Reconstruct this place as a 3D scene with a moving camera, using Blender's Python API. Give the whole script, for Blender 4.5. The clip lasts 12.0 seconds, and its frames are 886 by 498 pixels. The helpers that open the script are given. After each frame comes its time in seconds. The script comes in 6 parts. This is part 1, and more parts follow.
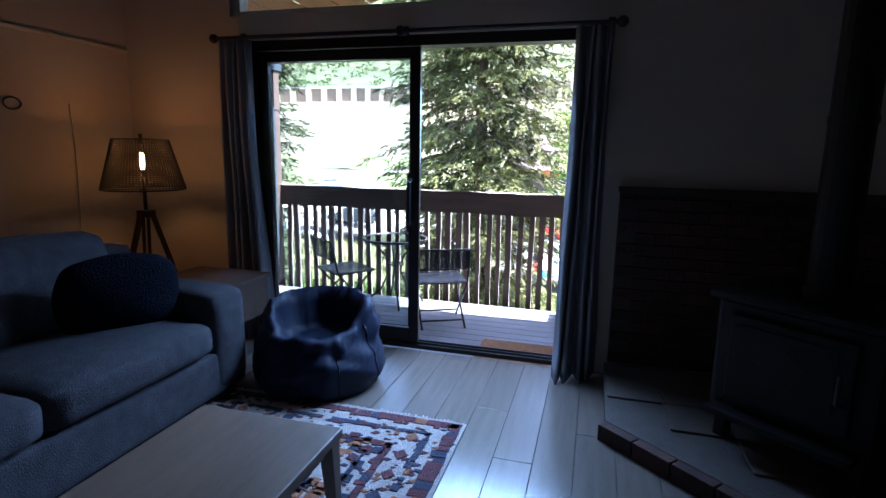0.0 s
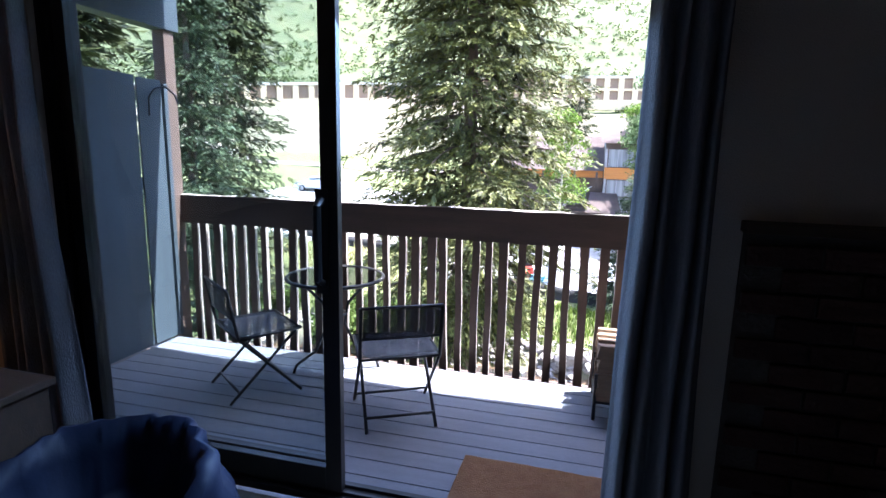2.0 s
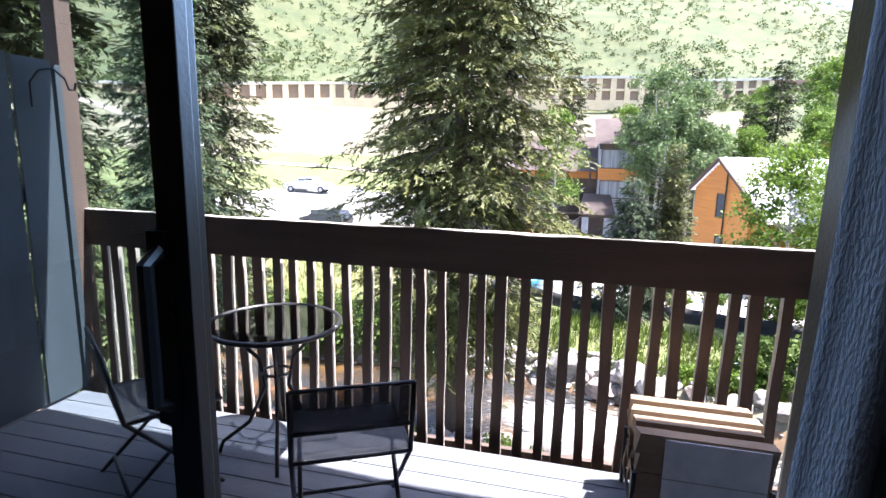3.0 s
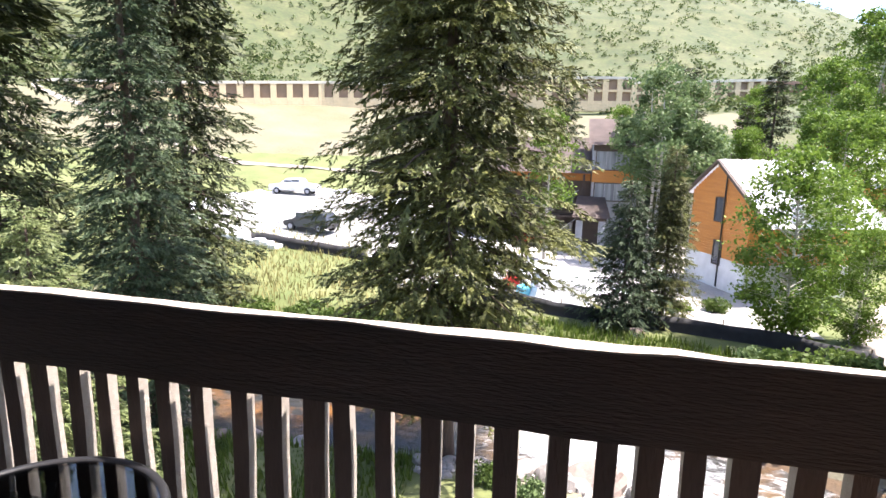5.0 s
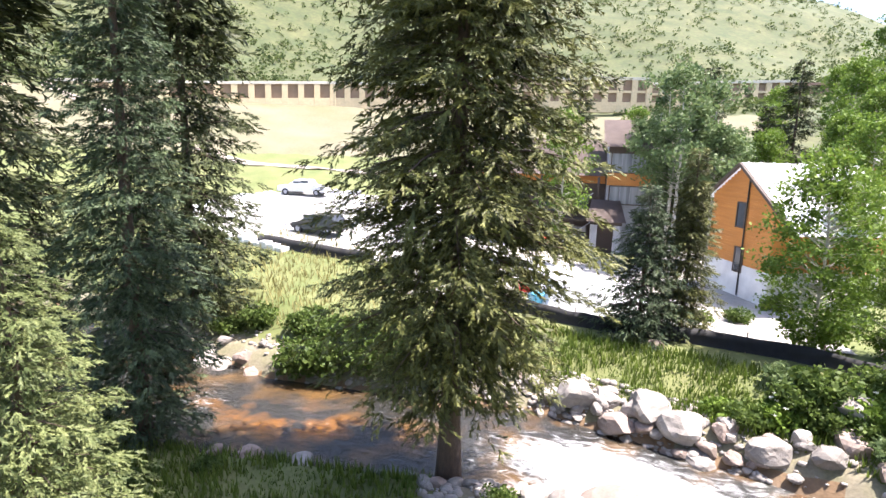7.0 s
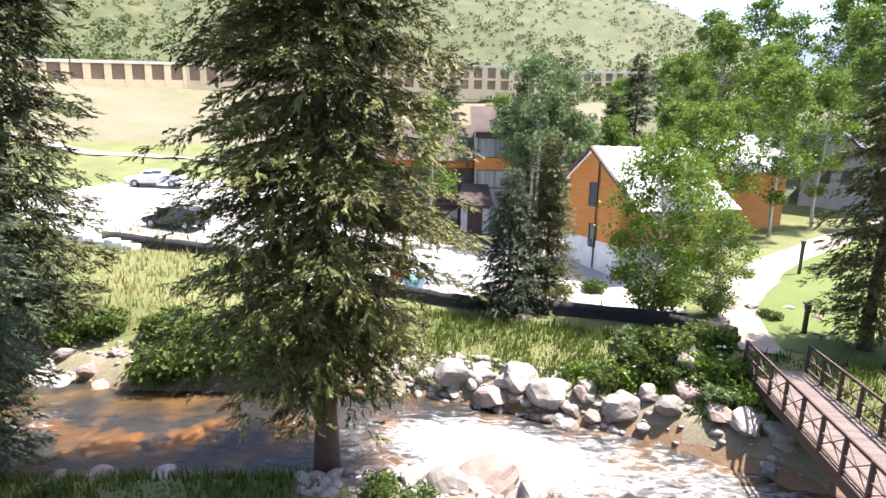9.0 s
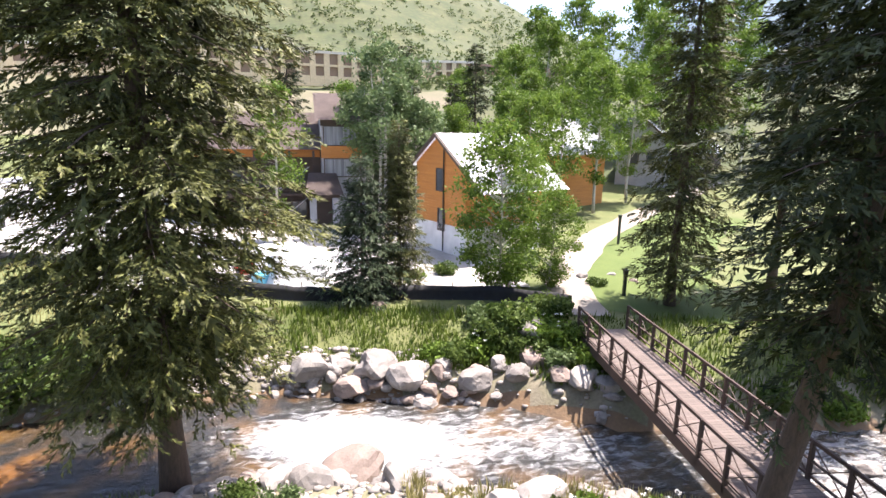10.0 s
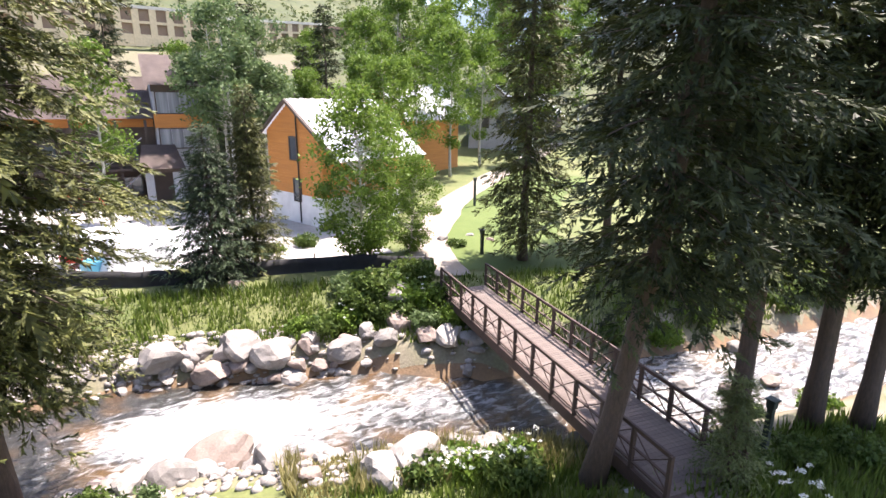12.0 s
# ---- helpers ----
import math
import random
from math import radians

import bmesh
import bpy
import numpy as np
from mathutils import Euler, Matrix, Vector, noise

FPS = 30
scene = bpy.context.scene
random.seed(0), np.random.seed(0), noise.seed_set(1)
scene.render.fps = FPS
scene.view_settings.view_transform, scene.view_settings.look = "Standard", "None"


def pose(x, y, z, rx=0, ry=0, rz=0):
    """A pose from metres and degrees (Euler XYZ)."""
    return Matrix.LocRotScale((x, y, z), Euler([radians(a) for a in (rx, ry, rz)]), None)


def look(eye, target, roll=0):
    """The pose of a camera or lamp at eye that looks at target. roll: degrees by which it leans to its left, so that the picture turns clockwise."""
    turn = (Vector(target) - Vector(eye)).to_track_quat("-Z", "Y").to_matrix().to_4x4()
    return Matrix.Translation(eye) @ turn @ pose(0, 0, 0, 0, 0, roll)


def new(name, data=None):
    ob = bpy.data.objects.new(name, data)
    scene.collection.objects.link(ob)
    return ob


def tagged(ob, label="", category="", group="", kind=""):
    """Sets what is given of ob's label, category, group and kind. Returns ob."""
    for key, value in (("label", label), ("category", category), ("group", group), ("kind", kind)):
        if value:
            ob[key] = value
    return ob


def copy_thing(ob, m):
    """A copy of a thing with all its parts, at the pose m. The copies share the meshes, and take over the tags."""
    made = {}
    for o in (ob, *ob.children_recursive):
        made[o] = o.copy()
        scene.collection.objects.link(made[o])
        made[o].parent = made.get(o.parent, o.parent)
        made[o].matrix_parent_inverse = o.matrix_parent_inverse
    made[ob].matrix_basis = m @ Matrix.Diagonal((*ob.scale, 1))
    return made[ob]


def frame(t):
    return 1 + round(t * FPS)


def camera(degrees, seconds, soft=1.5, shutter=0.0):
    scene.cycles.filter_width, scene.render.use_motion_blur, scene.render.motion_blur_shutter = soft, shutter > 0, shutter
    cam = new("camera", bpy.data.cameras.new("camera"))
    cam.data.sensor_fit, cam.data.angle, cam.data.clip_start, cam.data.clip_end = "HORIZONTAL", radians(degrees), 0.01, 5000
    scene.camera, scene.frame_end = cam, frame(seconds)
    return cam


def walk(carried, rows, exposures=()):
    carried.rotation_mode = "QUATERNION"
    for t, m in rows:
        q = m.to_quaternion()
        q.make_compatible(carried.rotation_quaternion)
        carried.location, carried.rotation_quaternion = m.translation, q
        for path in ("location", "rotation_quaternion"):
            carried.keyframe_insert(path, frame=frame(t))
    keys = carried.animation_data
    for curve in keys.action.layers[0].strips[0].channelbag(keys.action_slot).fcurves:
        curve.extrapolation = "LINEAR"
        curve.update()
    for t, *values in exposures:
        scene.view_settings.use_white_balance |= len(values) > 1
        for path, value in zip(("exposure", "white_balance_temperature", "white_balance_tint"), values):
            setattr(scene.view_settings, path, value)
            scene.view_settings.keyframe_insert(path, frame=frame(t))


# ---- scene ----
cam = camera(78.8, 12.0)
METRES, EYE, TILT, LEAN, TURN = 6.5, 1.42, 0.0, 0.0, 15.6
ROWS = [
    (0.0, 0.0000, 0.0000, 0.0, 0.2, -10.27, -1.1),
    (0.5, 0.0133, 0.0667, -0.0028, 0.16, -10.35, -1.08),
    (1.0, 0.0231, 0.1383, -0.0011, -0.15, -10.37, -1.13),
    (1.5, 0.0303, 0.2157, 0.0027, -0.45, -10.37, -1.15),
    (2.0, 0.0292, 0.2919, -0.0011, -0.75, -10.46, -1.22),
    (2.5, 0.0382, 0.3697, 0.0004, -1.17, -10.45, -1.21),
    (3.0, 0.0441, 0.4468, 0.0008, -1.58, -10.42, -1.27),
    (3.5, 0.0498, 0.5162, 0.0037, -2.36, -10.37, -1.31),
    (5.5, 0.0782, 0.7436, 0.0041, -2.48, -10.27, -1.41),
    (6.0, 0.0824, 0.7943, 0.0059, -1.82, -10.16, -1.53),
    (6.5, 0.0827, 0.8424, 0.0114, -1.18, -10.17, -1.65),
    (8.5, 0.1240, 0.8761, 0.0052, -5.72, -10.95, -1.45),
    (9.0, 0.1395, 0.8746, 0.0019, -14.41, -11.29, -1.27),
    (9.5, 0.1516, 0.8715, -0.0016, -23.03, -11.7, -1.03),
    (10.0, 0.1601, 0.8667, -0.0026, -30.15, -12.22, -0.82),
    (10.5, 0.1660, 0.8626, -0.0052, -35.72, -12.95, -0.66),
    (11.0, 0.1685, 0.8610, -0.0049, -39.86, -13.84, -0.58),
    (11.5, 0.1742, 0.8592, -0.0093, -42.86, -14.68, -0.51),
    (12.0, 0.1766, 0.8570, -0.0088, -45.0, -15.46, -0.49),
]
walk(cam, [(t, pose(0, 0, EYE, TILT, LEAN, TURN) @ pose(METRES * x, METRES * y, METRES * z, 90 + pitch, roll, yaw)) for t, x, y, z, yaw, pitch, roll in ROWS],
     exposures=[(0.0, 3.95, 5450, 20), (1.8, 3.62, 5600, 20), (2.6, 3.15, 5900, 20), (3.6, 2.7, 6150, 20), (5.4, 2.46, 6500, 19), (8.6, 2.38, 6550, 19), (9.6, 2.16, 6600, 20), (12.0, 2.26, 6650, 21)])

# ---- world and sun ----
SUN_AZ, SUN_EL = 16.0, 67.0   # degrees from +x towards +y, and above the horizon
world = bpy.data.worlds.new("world")
scene.world = world
world.use_nodes = True
wn, wl = world.node_tree.nodes, world.node_tree.links
wn.clear()
sky = wn.new("ShaderNodeTexSky")
sky.sky_type = "NISHITA"
sky.sun_disc = False
sky.sun_elevation = radians(SUN_EL)
sky.sun_rotation = radians(90 - SUN_AZ)
sky.air_density, sky.dust_density = 1.0, 1.5
bg = wn.new("ShaderNodeBackground")
bg.inputs[1].default_value = 0.11
wout = wn.new("ShaderNodeOutputWorld")
wl.new(sky.outputs[0], bg.inputs[0])
wl.new(bg.outputs[0], wout.inputs[0])
sun_data = bpy.data.lights.new("sun", "SUN")
sun_data.energy, sun_data.angle, sun_data.color = 3.8, radians(0.5), (1.0, 0.95, 0.86)
sun_ob = new("sun", sun_data)
sdir = Vector((math.cos(radians(SUN_EL)) * math.cos(radians(SUN_AZ)), math.cos(radians(SUN_EL)) * math.sin(radians(SUN_AZ)), math.sin(radians(SUN_EL))))
sun_ob.matrix_world = look(sdir * 60, (0, 0, 0))
door_data = bpy.data.lights.new("door_daylight", "AREA")
door_data.shape, door_data.size, door_data.size_y = "RECTANGLE", 1.1, 0.8
door_data.energy, door_data.color, door_data.spread = 3.0, (0.42, 0.68, 1.0), radians(100)
door_ob = new("door_daylight", door_data)
door_ob.matrix_world = look((-0.74, 3.93, 1.65), (-0.95, 2.3, 0.0))


# ---- materials ----
def mat(name, color, color2=None, rough=0.6, scale=8.0, fine=60.0, bump=0.15, metal=0.0, stretch=(1, 1, 1), spread=0.5, objrand=0.0, spec=0.5, fineamt=0.25, coords="Object"):
    """A two-scale procedural surface: broad colour drift, fine grain, relief."""
    m = bpy.data.materials.new(name)
    m.use_nodes = True
    n, l = m.node_tree.nodes, m.node_tree.links
    b = n["Principled BSDF"]
    color2 = color2 or tuple(c * 0.7 for c in color)
    tc = n.new("ShaderNodeTexCoord")
    mp = n.new("ShaderNodeMapping")
    mp.inputs["Scale"].default_value = stretch
    l.new(tc.outputs[coords], mp.inputs["Vector"])
    n1 = n.new("ShaderNodeTexNoise")
    n1.inputs["Scale"].default_value, n1.inputs["Detail"].default_value = scale, 4
    n2 = n.new("ShaderNodeTexNoise")
    n2.inputs["Scale"].default_value, n2.inputs["Detail"].default_value = fine, 3
    for q in (n1, n2):
        l.new(mp.outputs[0], q.inputs["Vector"])
    ramp = n.new("ShaderNodeMapRange")
    ramp.inputs["From Min"].default_value, ramp.inputs["From Max"].default_value = 0.5 - spread / 2, 0.5 + spread / 2
    l.new(n1.outputs[0], ramp.inputs["Value"])
    mx = n.new("ShaderNodeMix")
    mx.data_type = "RGBA"
    mx.inputs["A"].default_value, mx.inputs["B"].default_value = (*color, 1), (*color2, 1)
    l.new(ramp.outputs[0], mx.inputs["Factor"])
    hsv = n.new("ShaderNodeHueSaturation")
    l.new(mx.outputs["Result"], hsv.inputs["Color"])
    val = n.new("ShaderNodeMath")
    val.operation = "MULTIPLY_ADD"
    l.new(n2.outputs[0], val.inputs[0])
    val.inputs[1].default_value, val.inputs[2].default_value = 2 * fineamt, 1 - fineamt
    last = val
    if objrand:
        oi = n.new("ShaderNodeObjectInfo")
        v2 = n.new("ShaderNodeMath")
        v2.operation = "MULTIPLY_ADD"
        l.new(oi.outputs["Random"], v2.inputs[0])
        v2.inputs[1].default_value, v2.inputs[2].default_value = objrand, 1 - objrand / 2
        v3 = n.new("ShaderNodeMath")
        v3.operation = "MULTIPLY"
        l.new(val.outputs[0], v3.inputs[0])
        l.new(v2.outputs[0], v3.inputs[1])
        last = v3
    l.new(last.outputs[0], hsv.inputs["Value"])
    l.new(hsv.outputs[0], b.inputs["Base Color"])
    rr = n.new("ShaderNodeMapRange")
    rr.inputs["To Min"].default_value, rr.inputs["To Max"].default_value = max(rough - 0.08, 0.02), min(rough + 0.08, 1)
    l.new(n2.outputs[0], rr.inputs["Value"])
    l.new(rr.outputs[0], b.inputs["Roughness"])
    b.inputs["Metallic"].default_value = metal
    b.inputs["Specular IOR Level"].default_value = spec
    if bump:
        bp = n.new("ShaderNodeBump")
        bp.inputs["Strength"].default_value, bp.inputs["Distance"].default_value = bump, 0.02
        l.new(n2.outputs[0], bp.inputs["Height"])
        l.new(bp.outputs[0], b.inputs["Normal"])
    return m


def foliage(name, dark, light, rough=0.55, spread=0.8, thin=0.38):
    """Leaves: colour drifts from clump to clump and leaf to leaf, and some light goes through."""
    m = bpy.data.materials.new(name)
    m.use_nodes = True
    n, l = m.node_tree.nodes, m.node_tree.links
    b = n["Principled BSDF"]
    g = n.new("ShaderNodeNewGeometry")
    nz = n.new("ShaderNodeTexNoise")
    nz.inputs["Scale"].default_value = 1.7
    l.new(g.outputs["Position"], nz.inputs["Vector"])
    ad = n.new("ShaderNodeMath")
    ad.operation = "MULTIPLY_ADD"
    l.new(g.outputs["Random Per Island"], ad.inputs[0])
    ad.inputs[1].default_value = spread * 0.4
    l.new(nz.outputs[0], ad.inputs[2])
    mr = n.new("ShaderNodeMapRange")
    mr.inputs["From Min"].default_value, mr.inputs["From Max"].default_value = 0.40, 0.40 + spread * 0.75
    l.new(ad.outputs[0], mr.inputs["Value"])
    mx = n.new("ShaderNodeMix")
    mx.data_type = "RGBA"
    mx.inputs["A"].default_value, mx.inputs["B"].default_value = (*dark, 1), (*light, 1)
    l.new(mr.outputs[0], mx.inputs["Factor"])
    l.new(mx.outputs["Result"], b.inputs["Base Color"])
    b.inputs["Roughness"].default_value = rough
    b.inputs["Specular IOR Level"].default_value = 0.2
    tr = n.new("ShaderNodeBsdfTranslucent")
    l.new(mx.outputs["Result"], tr.inputs["Color"])
    ms = n.new("ShaderNodeMixShader")
    ms.inputs[0].default_value = thin
    out = n["Material Output"]
    l.new(b.outputs[0], ms.inputs[1])
    l.new(tr.outputs[0], ms.inputs[2])
    l.new(ms.outputs[0], out.inputs["Surface"])
    return m


def glass(name, tint=(0.96, 0.98, 0.98)):
    m = bpy.data.materials.new(name)
    m.use_nodes = True
    n, l = m.node_tree.nodes, m.node_tree.links
    n.remove(n["Principled BSDF"])
    t, g, fr, ms = n.new("ShaderNodeBsdfTransparent"), n.new("ShaderNodeBsdfGlossy"), n.new("ShaderNodeLayerWeight"), n.new("ShaderNodeMixShader")
    pw, sc = n.new("ShaderNodeMath"), n.new("ShaderNodeMath")
    pw.operation, sc.operation = "POWER", "MULTIPLY_ADD"
    pw.inputs[1].default_value, sc.inputs[1].default_value, sc.inputs[2].default_value = 4.0, 0.9, 0.035
    fr.inputs[0].default_value = 0.5
    t.inputs[0].default_value = (*tint, 1)
    g.inputs["Roughness"].default_value = 0.02
    l.new(fr.outputs["Facing"], pw.inputs[0])
    l.new(pw.outputs[0], sc.inputs[0])
    l.new(sc.outputs[0], ms.inputs[0])
    l.new(t.outputs[0], ms.inputs[1])
    l.new(g.outputs[0], ms.inputs[2])
    l.new(ms.outputs[0], n["Material Output"].inputs["Surface"])
    return m


def glow(name, color, strength):
    m = bpy.data.materials.new(name)
    m.use_nodes = True
    b = m.node_tree.nodes["Principled BSDF"]
    b.inputs["Base Color"].default_value = (*color, 1)
    b.inputs["Emission Color"].default_value = (*color, 1)
    b.inputs["Emission Strength"].default_value = strength
    return m


M_WALL = mat("wall paint", (0.52, 0.46, 0.39), (0.47, 0.41, 0.35), rough=0.85, scale=1.2, fine=180, bump=0.25, fineamt=0.06)
M_CEIL = mat("ceiling paint", (0.6, 0.57, 0.52), (0.55, 0.52, 0.47), rough=0.9, scale=2, fine=120, bump=0.3, fineamt=0.08)
M_PLANK = mat("floor plank", (0.15, 0.126, 0.106), (0.115, 0.095, 0.08), rough=0.2, scale=3, fine=30, stretch=(9, 0.7, 1), objrand=0.12, bump=0.06, fineamt=0.15)
M_DECK = mat("grey deck paint", (0.15, 0.163, 0.188), (0.112, 0.122, 0.142), rough=0.6, scale=2, fine=40, stretch=(0.6, 6, 1), objrand=0.2, bump=0.2)
# pale wood for the railing, with sunlight put into the colour
M_SUNPALE = mat("worn wood paled as if sunlit", (0.44, 0.40, 0.35), (0.28, 0.24, 0.20), rough=0.85, scale=5, fine=60, stretch=(0.5, 4, 4), bump=0.4)
M_RAIL = mat("weathered brown stain", (0.14, 0.092, 0.07), (0.09, 0.06, 0.046), rough=0.75, scale=3, fine=45, stretch=(3, 3, 0.5), objrand=0.3, bump=0.3)
M_RAILTOP = mat("rail board stain", (0.10, 0.065, 0.048), (0.06, 0.04, 0.03), rough=0.7, scale=3, fine=50, stretch=(0.5, 4, 4), bump=0.35)
M_PART = mat("blue grey painted board", (0.056, 0.078, 0.095), (0.044, 0.062, 0.076), rough=0.7, scale=2, fine=40, stretch=(3, 3, 0.5), objrand=0.12, bump=0.15)
M_DARKMETAL = mat("dark bronze aluminium", (0.028, 0.024, 0.022), (0.02, 0.018, 0.016), rough=0.4, metal=0.3, scale=3, fine=90, bump=0.05)
M_BLACK = mat("black powder coat", (0.02, 0.02, 0.022), (0.014, 0.014, 0.016), rough=0.38, scale=5, fine=200, bump=0.05)
def see_through(m, share_):
    """Lets part of the light pass straight through, as an open weave does."""
    n, l = m.node_tree.nodes, m.node_tree.links
    tr, ms = n.new("ShaderNodeBsdfTransparent"), n.new("ShaderNodeMixShader")
    ms.inputs[0].default_value = share_
    l.new(n["Principled BSDF"].outputs[0], ms.inputs[1])
    l.new(tr.outputs[0], ms.inputs[2])
    l.new(ms.outputs[0], n["Material Output"].inputs["Surface"])
    return m


M_SLING = mat("dark mesh sling", (0.05, 0.055, 0.065), (0.035, 0.04, 0.05), rough=0.4, scale=30, fine=300, bump=0.3)
see_through(M_SLING, 0.3)
M_GLASS = glass("window glass", (0.90, 0.93, 0.94))
M_SMOKE = glass("table glass", (0.30, 0.32, 0.34))
M_CURTAIN = mat("grey blue curtain", (0.24, 0.25, 0.28), (0.19, 0.20, 0.23), rough=0.85, scale=6, fine=240, bump=0.3, stretch=(1, 1, 0.3))
M_SOFA = mat("grey chenille", (0.07, 0.07, 0.078), (0.042, 0.042, 0.048), rough=0.95, scale=14, fine=160, bump=0.4, fineamt=0.35, spec=0.12)
M_PILLOW = mat("navy fur", (0.012, 0.014, 0.024), (0.006, 0.007, 0.012), rough=0.95, scale=20, fine=120, bump=0.8, spec=0.05)
M_BEAN = mat("navy blue vinyl", (0.009, 0.014, 0.036), (0.005, 0.009, 0.024), rough=0.6, scale=5, fine=40, bump=0.06, spec=0.25)
M_TABLE = mat("pale oak", (0.17, 0.125, 0.092), (0.125, 0.092, 0.066), rough=0.42, scale=4, fine=30, stretch=(6, 0.6, 3), bump=0.08)
M_ENDT = mat("walnut", (0.075, 0.042, 0.025), (0.048, 0.028, 0.017), rough=0.62, scale=4, fine=30, stretch=(1, 6, 3), bump=0.08)
M_SHADE = mat("dark mesh lampshade", (0.06, 0.05, 0.045), (0.05, 0.04, 0.035), rough=0.6, scale=20, fine=300, bump=0.2, metal=0.4)
M_BULB = glow("hot filament", (1.0, 0.50, 0.13), 5)
M_MAT = mat("coir", (0.34, 0.17, 0.07), (0.26, 0.12, 0.05), rough=1.0, scale=25, fine=260, bump=1.0, fineamt=0.4)
M_HEARTH = mat("hearth stone tile", (0.095, 0.07, 0.055), (0.065, 0.048, 0.038), rough=0.6, scale=5, fine=50, objrand=0.4, bump=0.3)
M_BRICK = mat("dark red brick", (0.085, 0.036, 0.026), (0.055, 0.026, 0.021), rough=0.85, scale=7, fine=60, objrand=0.5, bump=0.5)
M_MORTAR = mat("mortar", (0.10, 0.085, 0.075), rough=0.95, scale=8, fine=90, bump=0.5)
M_IRON = mat("cast iron", (0.016, 0.015, 0.015), (0.010, 0.010, 0.010), rough=0.5, metal=0.4, scale=6, fine=120, bump=0.2)
M_STOVEGLASS = mat("black stove glass", (0.010, 0.009, 0.009), rough=0.3, scale=4, fine=30, bump=0.0, spec=0.25)
M_TRIM = mat("off white trim", (0.58, 0.55, 0.50), rough=0.6, scale=3, fine=90, bump=0.08, fineamt=0.08)
M_SOFFIT = mat("orange stained soffit", (0.42, 0.20, 0.08), (0.30, 0.14, 0.055), rough=0.6, scale=3, fine=40, stretch=(4, 0.6, 2), objrand=0.2)
M_STUCCO = mat("tan stucco", (0.42, 0.36, 0.28), (0.36, 0.31, 0.24), rough=0.95, scale=0.8, fine=40, bump=0.5)
M_RUGW = mat("cream rug pile", (0.55, 0.50, 0.47), (0.45, 0.40, 0.38), rough=1.0, scale=20, fine=200, bump=1.0)
M_RUGR = mat("wine rug pile", (0.16, 0.045, 0.05), (0.09, 0.03, 0.045), rough=1.0, scale=20, fine=200, bump=1.0)
M_RUGN = mat("indigo rug pile", (0.05, 0.055, 0.10), (0.035, 0.04, 0.07), rough=1.0, scale=20, fine=200, bump=1.0)
M_RUGO = mat("rust rug pile", (0.40, 0.17, 0.08), (0.30, 0.12, 0.06), rough=1.0, scale=20, fine=200, bump=1.0)
M_WOODBOX = mat("split firewood", (0.30, 0.215, 0.14), (0.17, 0.11, 0.07), rough=0.7, scale=4, fine=40, stretch=(0.7, 5, 5))
M_BARK = mat("spruce bark", (0.115, 0.078, 0.058), (0.06, 0.042, 0.034), rough=0.95, scale=6, fine=25, stretch=(3, 3, 0.6), bump=1.0, fineamt=0.5)
M_ASPBARK = mat("aspen bark", (0.55, 0.52, 0.45), (0.30, 0.28, 0.24), rough=0.85, scale=3, fine=20, stretch=(1, 1, 2), bump=0.4)
M_SPRUCE = foliage("spruce needles", (0.018, 0.024, 0.008), (0.175, 0.18, 0.05), thin=0.07)
M_BLUESPR = foliage("blue spruce needles", (0.013, 0.025, 0.012), (0.10, 0.138, 0.066), thin=0.16)
# darker spruce needles: the shade on these trees is in the colour
M_DARKSPR = foliage("needles darkened for shade", (0.014, 0.021, 0.008), (0.085, 0.10, 0.034), thin=0.12)
M_YSPRUCE = foliage("young spruce needles", (0.06, 0.085, 0.03), (0.22, 0.25, 0.10), thin=0.26)
M_ASPEN = foliage("aspen leaf", (0.055, 0.105, 0.014), (0.19, 0.28, 0.045))
M_GREYASP = foliage("cottonwood leaf", (0.06, 0.10, 0.035), (0.18, 0.24, 0.10))
M_SCRUB = foliage("hillside scrub leaf", (0.050, 0.074, 0.023), (0.105, 0.135, 0.046))
M_SHRUB = foliage("shrub leaf", (0.038, 0.07, 0.014), (0.125, 0.175, 0.042))
M_GRASS = foliage("grass blade", (0.05, 0.09, 0.012), (0.16, 0.21, 0.042))
M_DRYGRASS = foliage("dry grass blade", (0.16, 0.15, 0.05), (0.38, 0.34, 0.16))
M_WHITEFLOWER = mat("white flower", (0.75, 0.75, 0.68), rough=0.8, scale=20, fine=80)
G_GRASS = mat("meadow", (0.07, 0.095, 0.024), (0.125, 0.132, 0.048), rough=0.95, scale=0.35, fine=6, bump=0.6, fineamt=0.4)
G_DRY = mat("dry slope", (0.145, 0.122, 0.082), (0.092, 0.098, 0.045), rough=0.95, scale=0.12, fine=2.5, bump=0.5, fineamt=0.35)
G_HILL = mat("scrub hillside", (0.030, 0.048, 0.013), (0.078, 0.083, 0.031), rough=0.95, scale=0.14, fine=0.9, bump=0.8, fineamt=0.6)
G_BED = mat("river gravel", (0.20, 0.12, 0.055), (0.10, 0.065, 0.035), rough=0.7, scale=1.2, fine=9, bump=0.9, fineamt=0.45)
G_BANK = mat("stony bank", (0.20, 0.17, 0.13), (0.11, 0.115, 0.05), rough=0.9, scale=0.9, fine=9, bump=0.9, fineamt=0.45)
# the blue-grey holds the haze of distance in the forest's colour
G_FAR = mat("hazy far forest", (0.075, 0.115, 0.15), (0.105, 0.15, 0.185), rough=1.0, scale=0.012, fine=0.09, bump=0.3, fineamt=0.3)
M_ASPHALT = mat("pale concrete road", (0.32, 0.31, 0.295), (0.25, 0.245, 0.235), rough=0.9, scale=0.4, fine=12, bump=0.2)
